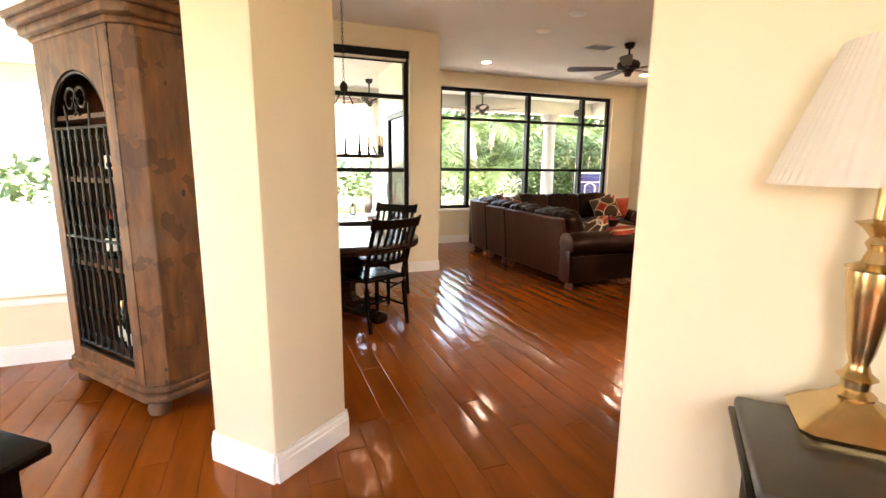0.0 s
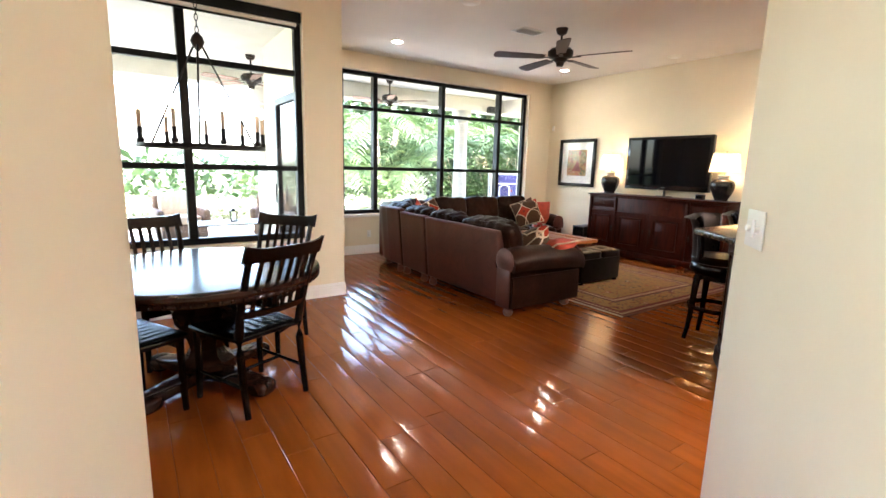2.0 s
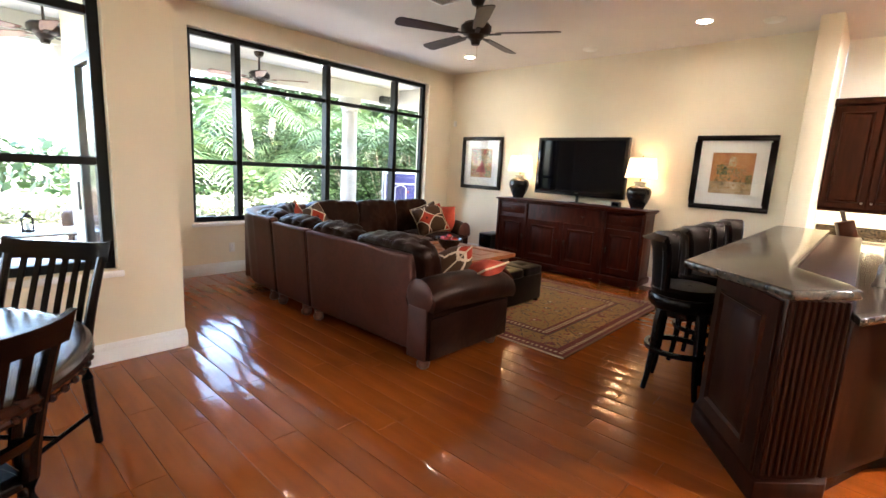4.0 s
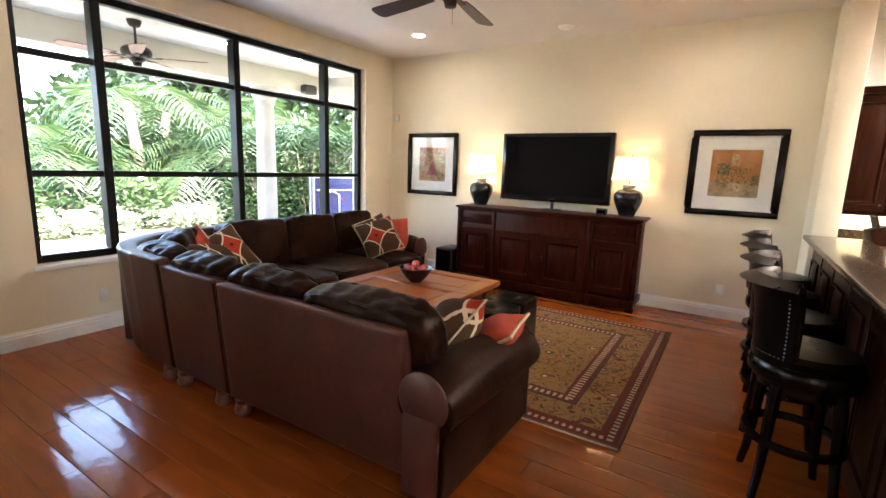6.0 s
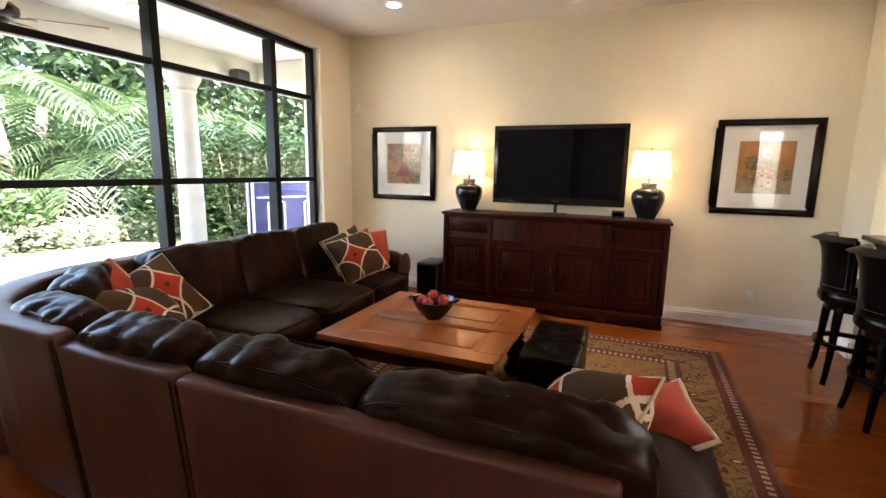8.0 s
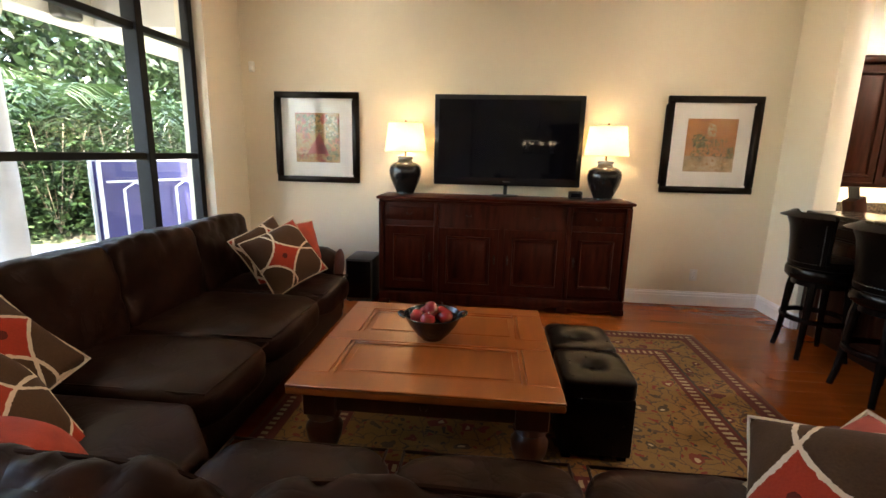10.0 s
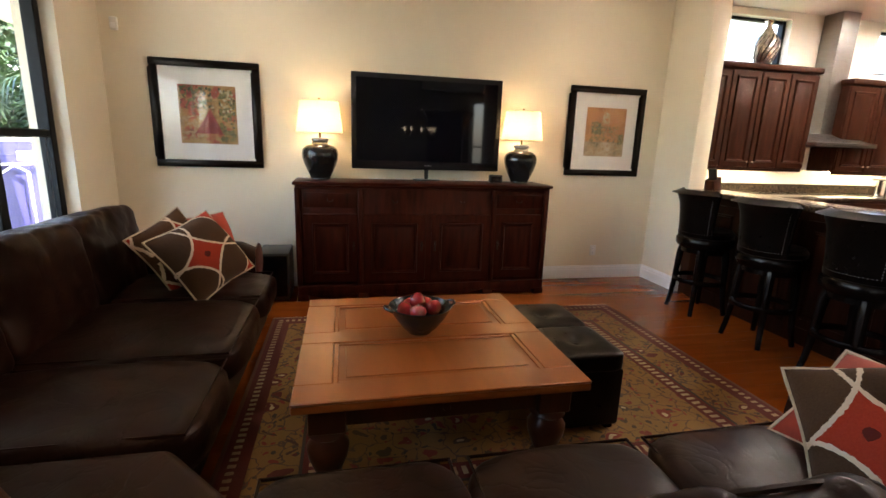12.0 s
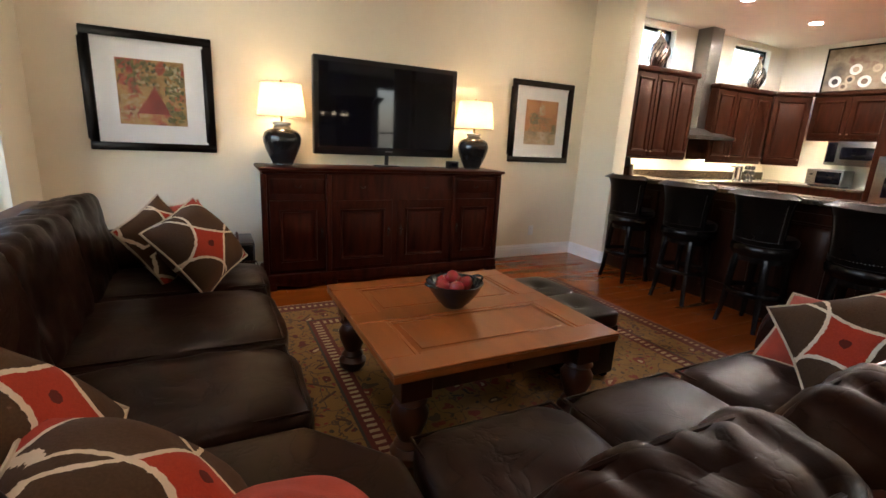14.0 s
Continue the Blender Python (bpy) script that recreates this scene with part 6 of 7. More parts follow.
part("rolled_cloth", tube([(WIN2_U[0] + 0.02, 0, 2.722), (WIN2_U[-1] - 0.02, 0, 2.722)], 0.022, 12), MATBOARD, rbl)
part("bottom_bar", box(WIN2_U[0] + 0.01, -0.01, 2.682, WIN2_U[-1] - 0.01, 0.012, 2.70, 0.003, 1), BLACKMETAL, rbl)

to = thing("toaster_oven", "stainless steel toaster oven on the counter", "toaster oven", pose(7.35, -0.72, 0.919))
part("housing", box(-0.24, -0.17, 0.015, 0.24, 0.17, 0.25, 0.012), STEEL, to)
part("door", box(-0.22, 0.168, 0.04, 0.10, 0.178, 0.22, 0.006), SCREEN, to)
part("knob", lathe([(0.018, 0), (0.015, 0.02)], 14, pose(0.165, 0.17, 0.17, -90, 0, 0)), BLACKPLASTIC, to)
for sx in (-0.2, 0.2):
    part("foot", box(sx - 0.02, -0.12, 0, sx + 0.02, 0.12, 0.016), BLACKPLASTIC, to)

art = thing("canvas_painting", "wide brown canvas with pale ring shapes above the cabinets", "painting", pose(7.21, -1.075, 2.36))
part("canvas", box(-0.72, 0.0, 0, 0.68, 0.035, 0.62, 0.004), art_print("brown ring canvas", [(0.07, 0.045, 0.025), (0.17, 0.12, 0.07), (0.30, 0.23, 0.15), (0.16, 0.06, 0.04)], 4, 4), art)
for i, (x, z, r) in enumerate(((0.52, 0.14, 0.085), (0.40, 0.06, 0.06), (0.28, 0.30, 0.08), (0.33, 0.16, 0.065), (0.14, 0.12, 0.085), (0.02, 0.30, 0.06), (-0.15, 0.16, 0.10), (-0.35, 0.35, 0.09))):
    ring = part("painted_ring", lathe([(r, 0), (r, 0.0016 + 0.0004 * i)], 24, pose(x, 0.034, z, -90, 0, 0)), PIPING if i % 2 else MATBOARD, art)
    part("painted_centre", lathe([(r * 0.5, 0), (r * 0.5, 0.0036 + 0.0004 * i)], 20, pose(x, 0.034, z, -90, 0, 0)), (BROWNMETAL, WICKER, OUTCLOTH)[i % 3], ring)
for a, b_, c, d in ((-0.74, -0.02, 0.70, 0.0), (-0.74, 0.62, 0.70, 0.64), (-0.74, 0.0, -0.72, 0.62), (0.68, 0.0, 0.70, 0.62)):
    part("frame", box(a, 0.0, b_, c, 0.045, d, 0.003, 1), BLACKWOOD, art)


# ---- hall and formal room ----
def build_wine_cabinet():
    """An armoire whose front faces -y in its own frame, with chamfered front corners."""
    fx = Vector((-0.18 + 0.69, 3.78 - 4.43, 0)).normalized()
    turn = math.degrees(math.atan2(fx.y, fx.x))
    c = thing("wine_cabinet", "tall knotty pine wine cabinet with arched iron grille door", "cabinet", pose(-0.435, 4.105, 0, 0, 0, turn))
    W, D, H, ch = 0.42, 0.52, 2.08, 0.09
    outline = [(-W, 0), (W, 0), (W + ch, ch * 0.9), (W + ch, D), (-W - ch, D), (-W - ch, ch * 0.9)]

    def grown(g):
        return [(x + math.copysign(g, x), y - g if y < D * 0.9 else y) for x, y in outline]
    n = 20
    # side shell, back and boards that leave the front open
    for a, b_ in ((1, 2), (2, 3), (3, 4), (4, 5), (5, 0)):
        p, q = Vector(outline[a]), Vector(outline[b_])
        d = (q - p).normalized()
        nrm = Vector((-d.y, d.x)) * 0.03
        part("side_board", prism([p, q, q + nrm, p + nrm], 0.19, H, 0.004, 1), RUSTIC, c)
    for z0, z1 in ((0.19, 0.23), (0.80, 0.825), (1.30, 1.325), (1.65, 1.675), (H - 0.04, H)):
        part("shelf", prism([(-W + 0.01, 0.035), (W - 0.01, 0.035), (W + ch - 0.04, ch), (W + ch - 0.04, D - 0.035), (-W - ch + 0.04, D - 0.035), (-W - ch + 0.04, ch)], z0, z1), RUSTIC, c)
    # face frame with an arched opening
    ow, oz0, oz1 = 0.325, 0.27, 1.60
    door = part("door", box(-W, -0.004, 0.19, -ow, 0.03, H, 0.003, 1), RUSTIC, c)
    part("stile", box(ow, -0.004, 0.19, W, 0.03, H, 0.003, 1), RUSTIC, door)
    part("bottom_rail", box(-ow, -0.004, 0.19, ow, 0.03, oz0, 0.003, 1), RUSTIC, door)
    bm = bmesh.new()
    arcp = [(ow * math.cos(radians(a)), oz1 + 0.30 * math.sin(radians(a))) for a in range(0, 181, 12)]
    front = [bm.verts.new((x, -0.004, z)) for x, z in arcp + [(-ow, H), (ow, H)]]
    f = bm.faces.new(front)
    r = bmesh.ops.extrude_face_region(bm, geom=[f])
    bmesh.ops.translate(bm, vec=(0, 0.034, 0), verts=[v_ for v_ in r["geom"] if isinstance(v_, bmesh.types.BMVert)])
    part("arched_rail", bm, RUSTIC, door)
    part("grille_frame", tube([(-ow + 0.01, 0.01, oz0 + 0.01)] + [(x * 0.96, 0.01, z - 0.01) for x, z in arcp[::-1]] + [(ow - 0.01, 0.01, oz0 + 0.01)], 0.010, 6, True), IRON, door, "wrought iron grille frame")
    for z in (0.32, 0.98, 1.60):
        part("grille_bar", tube([(-ow, 0.008, z), (ow, 0.008, z)], 0.009, 6), IRON, door)
    for k in range(8):
        x = -0.28 + k * 0.08
        part("grille_bar", tube([(x, 0.004, 0.31), (x, 0.004, 1.60)], 0.0075, 6), IRON, door)
        for z in (0.55, 0.80, 1.18, 1.40):
            part("knuckle", lathe([(0.006, -0.018), (0.014, -0.006), (0.014, 0.006), (0.006, 0.018)], 8, pose(x, 0.004, z)), IRON, door)
        for z, s_ in ((0.93, -1), (1.05, 1), (1.55, -1), (0.38, 1)):
            pts = [(x + 0.026 * math.cos(radians(a)) * (1 - a / 500), 0.002, z + s_ * 0.026 * math.sin(radians(a)) * (1 - a / 500)) for a in range(0, 300, 30)]
            part("scroll", tube(pts, 0.0045, 5), IRON, door)
    for s_ in (-1, 1):
        pts = [(s_ * (0.06 + (0.075 - a * 0.00013) * math.cos(radians(a + 180))), 0.004, 1.745 + (0.075 - a * 0.00013) * math.sin(radians(a))) for a in range(-70, 400, 24)]
        part("scroll", tube(pts, 0.008, 6), IRON, door)
        part("grille_bar", tube([(s_ * 0.12, 0.004, 1.60), (s_ * 0.14, 0.004, 1.72)], 0.007, 6), IRON, door)
    # cornice and plinth
    for g, z0, z1 in ((0.015, H, H + 0.035), (0.05, H + 0.035, H + 0.085), (0.085, H + 0.085, H + 0.125), (0.10, H + 0.125, H + 0.165)):
        part("cornice", prism(grown(g), z0, z1, 0.01), RUSTIC, c)
    for g, z0, z1 in ((0.035, 0.105, 0.15), (0.02, 0.15, 0.19)):
        part("plinth", prism(grown(g), z0, z1, 0.012), RUSTIC, c)
    for x, y in ((-W + 0.0, 0.06), (W - 0.0, 0.06), (W + 0.06, D - 0.08), (-W - 0.06, D - 0.08)):
        part("foot", lathe([(0.03, 0), (0.055, 0.015), (0.062, 0.045), (0.05, 0.08), (0.035, 0.09), (0.05, 0.106)], 16, pose(x, y, 0)), RUSTIC, c)
    return c, turn


wine, wturn = build_wine_cabinet()
BOTTLE = mat("dark bottle glass", (0.010, 0.014, 0.010), 0.08, var=0.2)
FOIL = mat("bottle foil", (0.35, 0.05, 0.04), 0.35, metal=0.6, var=0.1)
rb = random.Random(9)
for z in (0.231, 0.826, 1.326):
    for k in range(6):
        bt = thing("wine_bottle", "dark wine bottle standing in the pine cabinet", "bottle", wine.matrix_world @ pose(-0.25 + k * 0.1, 0.20 + rb.uniform(-0.04, 0.1), z), "bottles in the wine cabinet")
        part("glass", lathe([(0.036, 0), (0.038, 0.005), (0.038, 0.18), (0.028, 0.21), (0.014, 0.235), (0.014, 0.29)], 14), BOTTLE, bt)
        part("foil", lathe([(0.0148, 0.245), (0.0148, 0.292), (0.012, 0.296)], 12), FOIL if k % 2 else BRASS, bt)
        part("label", lathe_open([(0.0386, 0.05), (0.0386, 0.13)], 14), MATBOARD, bt, "pale paper label")


def build_console():
    """Black console table set against the angled wall."""
    d = Vector((2.62 - 1.39, 0.43 - 1.80, 0)).normalized()
    turn = math.degrees(math.atan2(d.y, d.x))
    c = thing("console_table", "black console table with worn brown top against the wall", "table", pose(1.475, 1.545, 0, 0, 0, turn))
    h = 0.87
    top = prism([(-0.06, -0.28), (1.0, -0.28), (1.0, 0.10), (-0.06, 0.10)], h - 0.03, h, 0.01, 3)
    t = part("tabletop", top, mat("worn dark lacquer", (0.045, 0.032, 0.025), 0.3, var=0.35, scale=4, bump=0.1, bscale=30), c)
    part("edge", prism([(-0.07, -0.29), (1.01, -0.29), (1.01, 0.105), (-0.07, 0.105)], h - 0.045, h - 0.031, 0.006), BLACKWOOD, t)
    part("apron", box(-0.02, -0.25, h - 0.16, 0.96, 0.08, h - 0.045, 0.004), BLACKWOOD, c)
    for x in (0.0, 0.93):
        for y in (-0.23, 0.06):
            part("leg", tube([(x, y, h - 0.16), (x, y, 0.45), (x, y, 0.0)], [0.032, 0.026, 0.018], 8), BLACKWOOD, c)
    L = thing("table_lamp", "antique brass fluted table lamp with white pleated shade", "lamp", pose(1.60, 1.47, h + 0.001, 0, 0, turn) @ Matrix.Scale(0.84, 4))
    bm = bmesh.new()
    rows = []
    for r, z in ((0.115, 0), (0.118, 0.012), (0.108, 0.022), (0.085, 0.045), (0.05, 0.07), (0.035, 0.085)):
        rows.append([bm.verts.new((r * math.copysign(min(1, abs(math.cos(a)) * 1.28), math.cos(a)), r * math.copysign(min(1, abs(math.sin(a)) * 1.28), math.sin(a)), z + (0.003 if i % 2 else 0) * (0.02 < z < 0.07))) for i, a in ((k, 2 * math.pi * k / 48) for k in range(48))])
    for a, b_ in zip(rows, rows[1:]):
        for i in range(48):
            bm.faces.new((a[i], a[(i + 1) % 48], b_[(i + 1) % 48], b_[i]))
    bm.faces.new(rows[0]), bm.faces.new(rows[-1])
    part("base", bm, BRASS, L)
    stem = [(0.03, 0.08), (0.045, 0.09), (0.028, 0.105), (0.03, 0.125), (0.042, 0.135), (0.026, 0.15), (0.02, 0.17), (0.028, 0.20), (0.045, 0.33), (0.052, 0.39), (0.05, 0.40), (0.058, 0.408), (0.03, 0.42), (0.02, 0.45), (0.028, 0.465), (0.02, 0.48), (0.035, 0.50), (0.052, 0.515), (0.02, 0.522), (0.018, 0.60)]
    part("stem", lathe(stem, 28), BRASS, L, "fluted brass stem")
    shade = bmesh.new()
    for (r0, z0), (r1, z1) in (((0.235, 0.60), (0.12, 0.92)),):
        lo = [shade.verts.new(((r0 + (0.003 if i % 2 else 0)) * math.cos(a), (r0 + (0.003 if i % 2 else 0)) * math.sin(a), z0)) for i, a in ((k, 2 * math.pi * k / 120) for k in range(120))]
        hi = [shade.verts.new(((r1 + (0.002 if i % 2 else 0)) * math.cos(a), (r1 + (0.002 if i % 2 else 0)) * math.sin(a), z1)) for i, a in ((k, 2 * math.pi * k / 120) for k in range(120))]
        for i in range(120):
            shade.faces.new((lo[i], lo[(i + 1) % 120], hi[(i + 1) % 120], hi[i]))
    part("shade", shade, shade_mat("white pleated shade", (0.86, 0.84, 0.80), 0.4), L, "white pleated fabric shade", smooth=20)
    part("bulb", lathe([(0.012, 0.61), (0.03, 0.67), (0.02, 0.71)], 14), PLASTIC, L)


build_console()

ft = thing("side_table", "dark polished table in the formal room", "table", pose(-0.02, 2.22, 0))
part("tabletop", prism([(0, 0), (-0.62, 0.50), (-1.2, -0.2), (-0.58, -0.72)], 0.72, 0.752, 0.008), BLACKWOOD, ft)
for x, y in ((-0.09, -0.02), (-0.61, 0.40), (-1.1, -0.18), (-0.58, -0.62)):
    part("leg", tube([(x, y, 0.722), (x, y, 0)], [0.028, 0.018], 8), BLACKWOOD, ft)
part("apron", prism([(-0.08, -0.01), (-0.60, 0.42), (-1.12, -0.19), (-0.58, -0.64)], 0.64, 0.721), BLACKWOOD, ft)


# ---- patio and garden ----
solid("ground", box(-60, 9.18, -0.30, 70, 80, -0.06), SOIL, "mulch planting ground around the house", "ground", kind="structure")
solid("ground_side", box(-60, -60, -0.30, 70, 9.17, -0.22), SOIL, "lawn around the house", "ground", kind="structure")
patio = solid("patio", prism([(-9, 5.17), (-1.02, 5.17), (-1.02, 7.04), (2.45, 7.04), (2.45, 9.19), (13, 9.19), (13, 11.6), (9.3, 12.8), (9.0, 14.9), (-9, 14.9)], -0.20, -0.055), PAVER, "pale stone paved patio", "pavement", kind="structure")
PC = 2.98
# the arm south of y 7.03 is added to keep sky light out
solid("patio_ceiling", prism([(-9, 5.16), (-1.0, 5.16), (-1.0, 7.03), (2.49, 7.03), (2.49, 9.18), (13, 9.18), (13, 11.1), (-9, 11.1)], PC, PC + 0.3), STUCCO, "white stucco patio ceiling", "ceiling", kind="structure")
solid("patio_beam", box(-9, 10.75, 2.68, 13, 11.1, PC - 0.001, 0.01), STUCCO, "cream stucco beam at the patio edge", "beam", kind="structure")
solid("patio_beam_east", box(8.3, 9.4, 2.68, 8.6, 10.74, PC - 0.001, 0.01), STUCCO, "cream stucco beam across the patio", "beam", kind="structure")


def build_patio_column(x, y):
    c = thing("patio_column", "round white stucco patio column", "column", pose(x, y, -0.054), "patio columns")
    part("shaft", lathe([(0.155, 0.10), (0.155, 0.9), (0.135, 2.45)], 32), COLPLASTER, c)
    part("base", lathe([(0.21, 0), (0.21, 0.05), (0.19, 0.08), (0.16, 0.11)], 32), COLPLASTER, c)
    part("capital", lathe([(0.135, 2.45), (0.16, 2.48), (0.15, 2.52), (0.20, 2.60), (0.22, 2.66), (0.22, 2.733)], 32), COLPLASTER, c)


for x in (7.2, 2.9, -1.6):
    build_patio_column(x, 10.92)
build_fan(pose(4.95, 10.1, PC), 0.32, "bronze patio ceiling fan with reddish wooden blades", "patio fans", mat("reddish fan blade", (0.20, 0.07, 0.04), 0.5, var=0.2), BROWNMETAL, 30, 0.72)
build_fan(pose(2.45, 9.75, PC), 0.32, "bronze patio ceiling fan outside the dining window", "patio fans", bpy.data.materials["reddish fan blade"], BROWNMETAL, 50, 0.72)
for x, y in ((6.0, 10.0), (7.0, 9.9), (3.0, 10.0)):
    build_downlight(x, y, PC, "patio ceiling lights", 0.06)
spk = thing("patio_speaker", "black outdoor speaker under the patio beam", "speaker", pose(7.85, 10.62, 2.72))
part("cabinet", puff(0.26, 0.17, 0.16, 5, 8), BLACKPLASTIC, spk)
part("bracket", box(-0.015, 0.06, -0.01, 0.015, 0.14, 0.10, 0.003, 1), BLACKPLASTIC, spk)

# wing wall with a dark door outside the dining nook
dw = thing("door_1", "dark framed glass patio door outside the nook", "door", pose(2.47, 7.9, -0.05), kind="structure")
for a, b_, c, d in ((-0.48, 0, -0.40, 2.25), (0.40, 0, 0.48, 2.25), (-0.40, 2.17, 0.40, 2.25), (-0.40, 0, 0.40, 0.16)):
    part("frame", box(-0.05, a, b_, 0.012, c, d, 0.004, 1), BLACKMETAL, dw)
part("panel", box(-0.02, -0.40, 0.16, 0.0, 0.40, 2.17), mat("dark reflecting door glass", (0.02, 0.022, 0.025), 0.1, var=0.2), dw)
part("door_handle", tube([(-0.09, 0.36, 0.95), (-0.09, 0.36, 1.2)], 0.012, 8), STEEL, dw)


def build_pingpong():
    t = thing("table_tennis_table", "folded blue table tennis table standing on edge", "game table", pose(7.60, 10.28, -0.053, 0, 0, -22))
    for k, y in enumerate((0.0, 0.16)):
        bd = part("board", box(0, y - 0.012, 0.16, 1.50, y + 0.012, 1.36, 0.004, 1), BLUETABLE, t)
        for c in ((0.0, 0.16, 0.03, 1.36), (1.47, 0.16, 1.50, 1.36), (0.03, 0.16, 1.47, 0.19), (0.03, 1.33, 1.47, 1.36)):
            part("edge_line", box(c[0], y - 0.0145, c[1], c[2], y + 0.0145, c[3]), TRIM, bd)
    part("logo_bar", box(0.95, -0.016, 1.16, 1.35, -0.012, 1.24), TRIM, t)
    for x in (0.2, 0.75, 1.3):
        part("leg_frame", tube([(x, -0.06, 0.05), (x, -0.06, 1.05), (x + 0.12, -0.06, 1.12), (x + 0.24, -0.06, 1.05), (x + 0.24, -0.06, 0.35)], 0.014, 8), TRIM, t)
    part("cross_bar", tube([(0.05, -0.05, 1.13), (1.45, -0.05, 1.13)], 0.012, 8), TRIM, t)
    for x in (0.2, 1.3):
        w = part("wheel", lathe([(0.05, -0.015), (0.06, -0.008), (0.06, 0.008), (0.05, 0.015)], 16, pose(x, -0.06, 0.06, 0, 90, 0)), BLACKPLASTIC, t)
    for k in range(2):
        part("clip", box(0.48 + 0.75 * k, -0.03, 0.95, 0.52 + 0.75 * k, -0.012, 0.99, 0.004, 1), REDCLOTH, t, "small red safety clip")


build_pingpong()


def build_patio_chair(m):
    c = thing("patio_armchair", "brown wicker patio armchair with tan cushions", "chair", m, "patio armchairs")
    part("base", box(-0.38, -0.38, 0.06, 0.38, 0.38, 0.30, 0.03), WICKER, c)
    part("back", box(-0.38, 0.28, 0.30, 0.38, 0.40, 0.82, 0.05, 3), WICKER, c)
    for s_ in (-1, 1):
        part("arm", box(s_ * 0.38 - 0.06, -0.38, 0.30, s_ * 0.38 + 0.06, 0.32, 0.58, 0.05, 3), WICKER, c)
        for r_ in (-1, 1):
            part("leg", tube([(s_ * 0.33, r_ * 0.33, 0), (s_ * 0.33, r_ * 0.33, 0.08)], 0.025, 8), WICKER, c)
    part("seat_cushion", puff(0.62, 0.62, 0.16, 6, 8, m=pose(0, -0.04, 0.38)), OUTCLOTH, c)
    part("back_cushion", puff(0.60, 0.18, 0.46, 5, 8, m=pose(0, 0.22, 0.64, -10, 0, 0)), OUTCLOTH, c)
    return c


pch = build_patio_chair(pose(1.55, 12.0, -0.053, 0, 0, 8))
copy_thing(pch, pose(3.25, 11.9, -0.053, 0, 0, -18))
copy_thing(pch, pose(-0.3, 11.4, -0.053, 0, 0, 60))
pt = thing("patio_table", "low metal and glass patio table", "table", pose(2.2, 10.6, -0.053, 0, 0, 4))
part("tabletop", box(-0.62, -0.32, 0.44, 0.62, 0.32, 0.46, 0.005), mat("frosted patio glass", (0.45, 0.45, 0.42), 0.2, var=0.1), pt)
for sx in (-1, 1):
    for sy in (-1, 1):
        part("leg", tube([(sx * 0.57, sy * 0.27, 0.44), (sx * 0.54, sy * 0.26, 0.25), (sx * 0.60, sy * 0.30, 0)], 0.016, 8), BROWNMETAL, pt)
    part("rail", tube([(sx * 0.57, -0.27, 0.43), (sx * 0.57, 0.27, 0.43)], 0.012, 8), BROWNMETAL, pt)
for sy in (-1, 1):
    part("rail", tube([(-0.57, sy * 0.27, 0.43), (0.57, sy * 0.27, 0.43)], 0.012, 8), BROWNMETAL, pt)
ln = thing("lantern", "small black metal lantern on the patio table", "lantern", pose(2.25, 10.62, 0.408))
part("base", box(-0.06, -0.06, 0, 0.06, 0.06, 0.02, 0.003, 1), IRON, ln)
for sx in (-1, 1):
    for sy in (-1, 1):
        part("post", tube([(sx * 0.05, sy * 0.05, 0.02), (sx * 0.05, sy * 0.05, 0.17)], 0.006, 6), IRON, ln)
part("roof", lathe([(0.075, 0.17), (0.02, 0.215), (0.01, 0.23)], 4, pose(0, 0, 0, 0, 0, 45)), IRON, ln)
part("ring", tube([(0.025 * math.cos(a), 0, 0.25 + 0.025 * math.sin(a)) for a in (2 * math.pi * k / 14 for k in range(14))], 0.004, 6, True), IRON, ln)
part("candle", lathe([(0.025, 0.02), (0.025, 0.10)], 12), MATBOARD, ln)
bn = thing("storage_bin", "pale blue storage bin on the patio", "bin", pose(0.15, 10.3, -0.053))
part("body", lathe([(0.20, 0), (0.24, 0.55), (0.25, 0.57)], 24), mat("pale blue plastic", (0.25, 0.36, 0.55), 0.5, var=0.1), bn)
part("rim", tube([(0.25 * math.cos(a), 0.25 * math.sin(a), 0.57) for a in (2 * math.pi * k / 24 for k in range(24))], 0.012, 6, True), bpy.data.materials["pale blue plastic"], bn)

rt = random.Random(21)


def frond(bm, base, heading, length, rise, droop, leaflet, pairs, width, rr):
    """One feather leaf: a bowed rib with narrow leaflets on both sides, each with its own lift."""
    h = Vector((math.cos(heading), math.sin(heading), 0))
    side = Vector((-h.y, h.x, 0))
    pts = []
    for k in range(pairs + 1):
        u = k / pairs
        pts.append(Vector(base) + h * length * (u - 0.12 * u * u) + Vector((0, 0, rise * u - droop * u * u)))
    for k in range(2, pairs):
        p, d = pts[k], (pts[k + 1] - pts[k]).normalized()
        u = k / pairs
        ll = leaflet * (0.45 + 1.1 * math.sin(math.pi * (0.15 + 0.8 * u))) * rr.uniform(0.85, 1.1)
        for s_ in (-1, 1):
            out = (side * s_ + d * 0.55 + Vector((0, 0, 0.25 - 0.5 * u + rr.uniform(-0.15, 0.1)))).normalized()
            w = d * width * 0.5
            mid, tip = p + out * ll * 0.5, p + out * ll + Vector((0, 0, -0.22 * ll))
            v = [bm.verts.new(q) for q in (p - w * 0.5, mid - w, tip, mid + w, p + w * 0.5)]
            bm.faces.new(v)
    tube([tuple(q) for q in pts[::2]], [0.012 * (1 - 0.8 * i / len(pts[::2])) for i in range(len(pts[::2]))], 4, bm=bm)


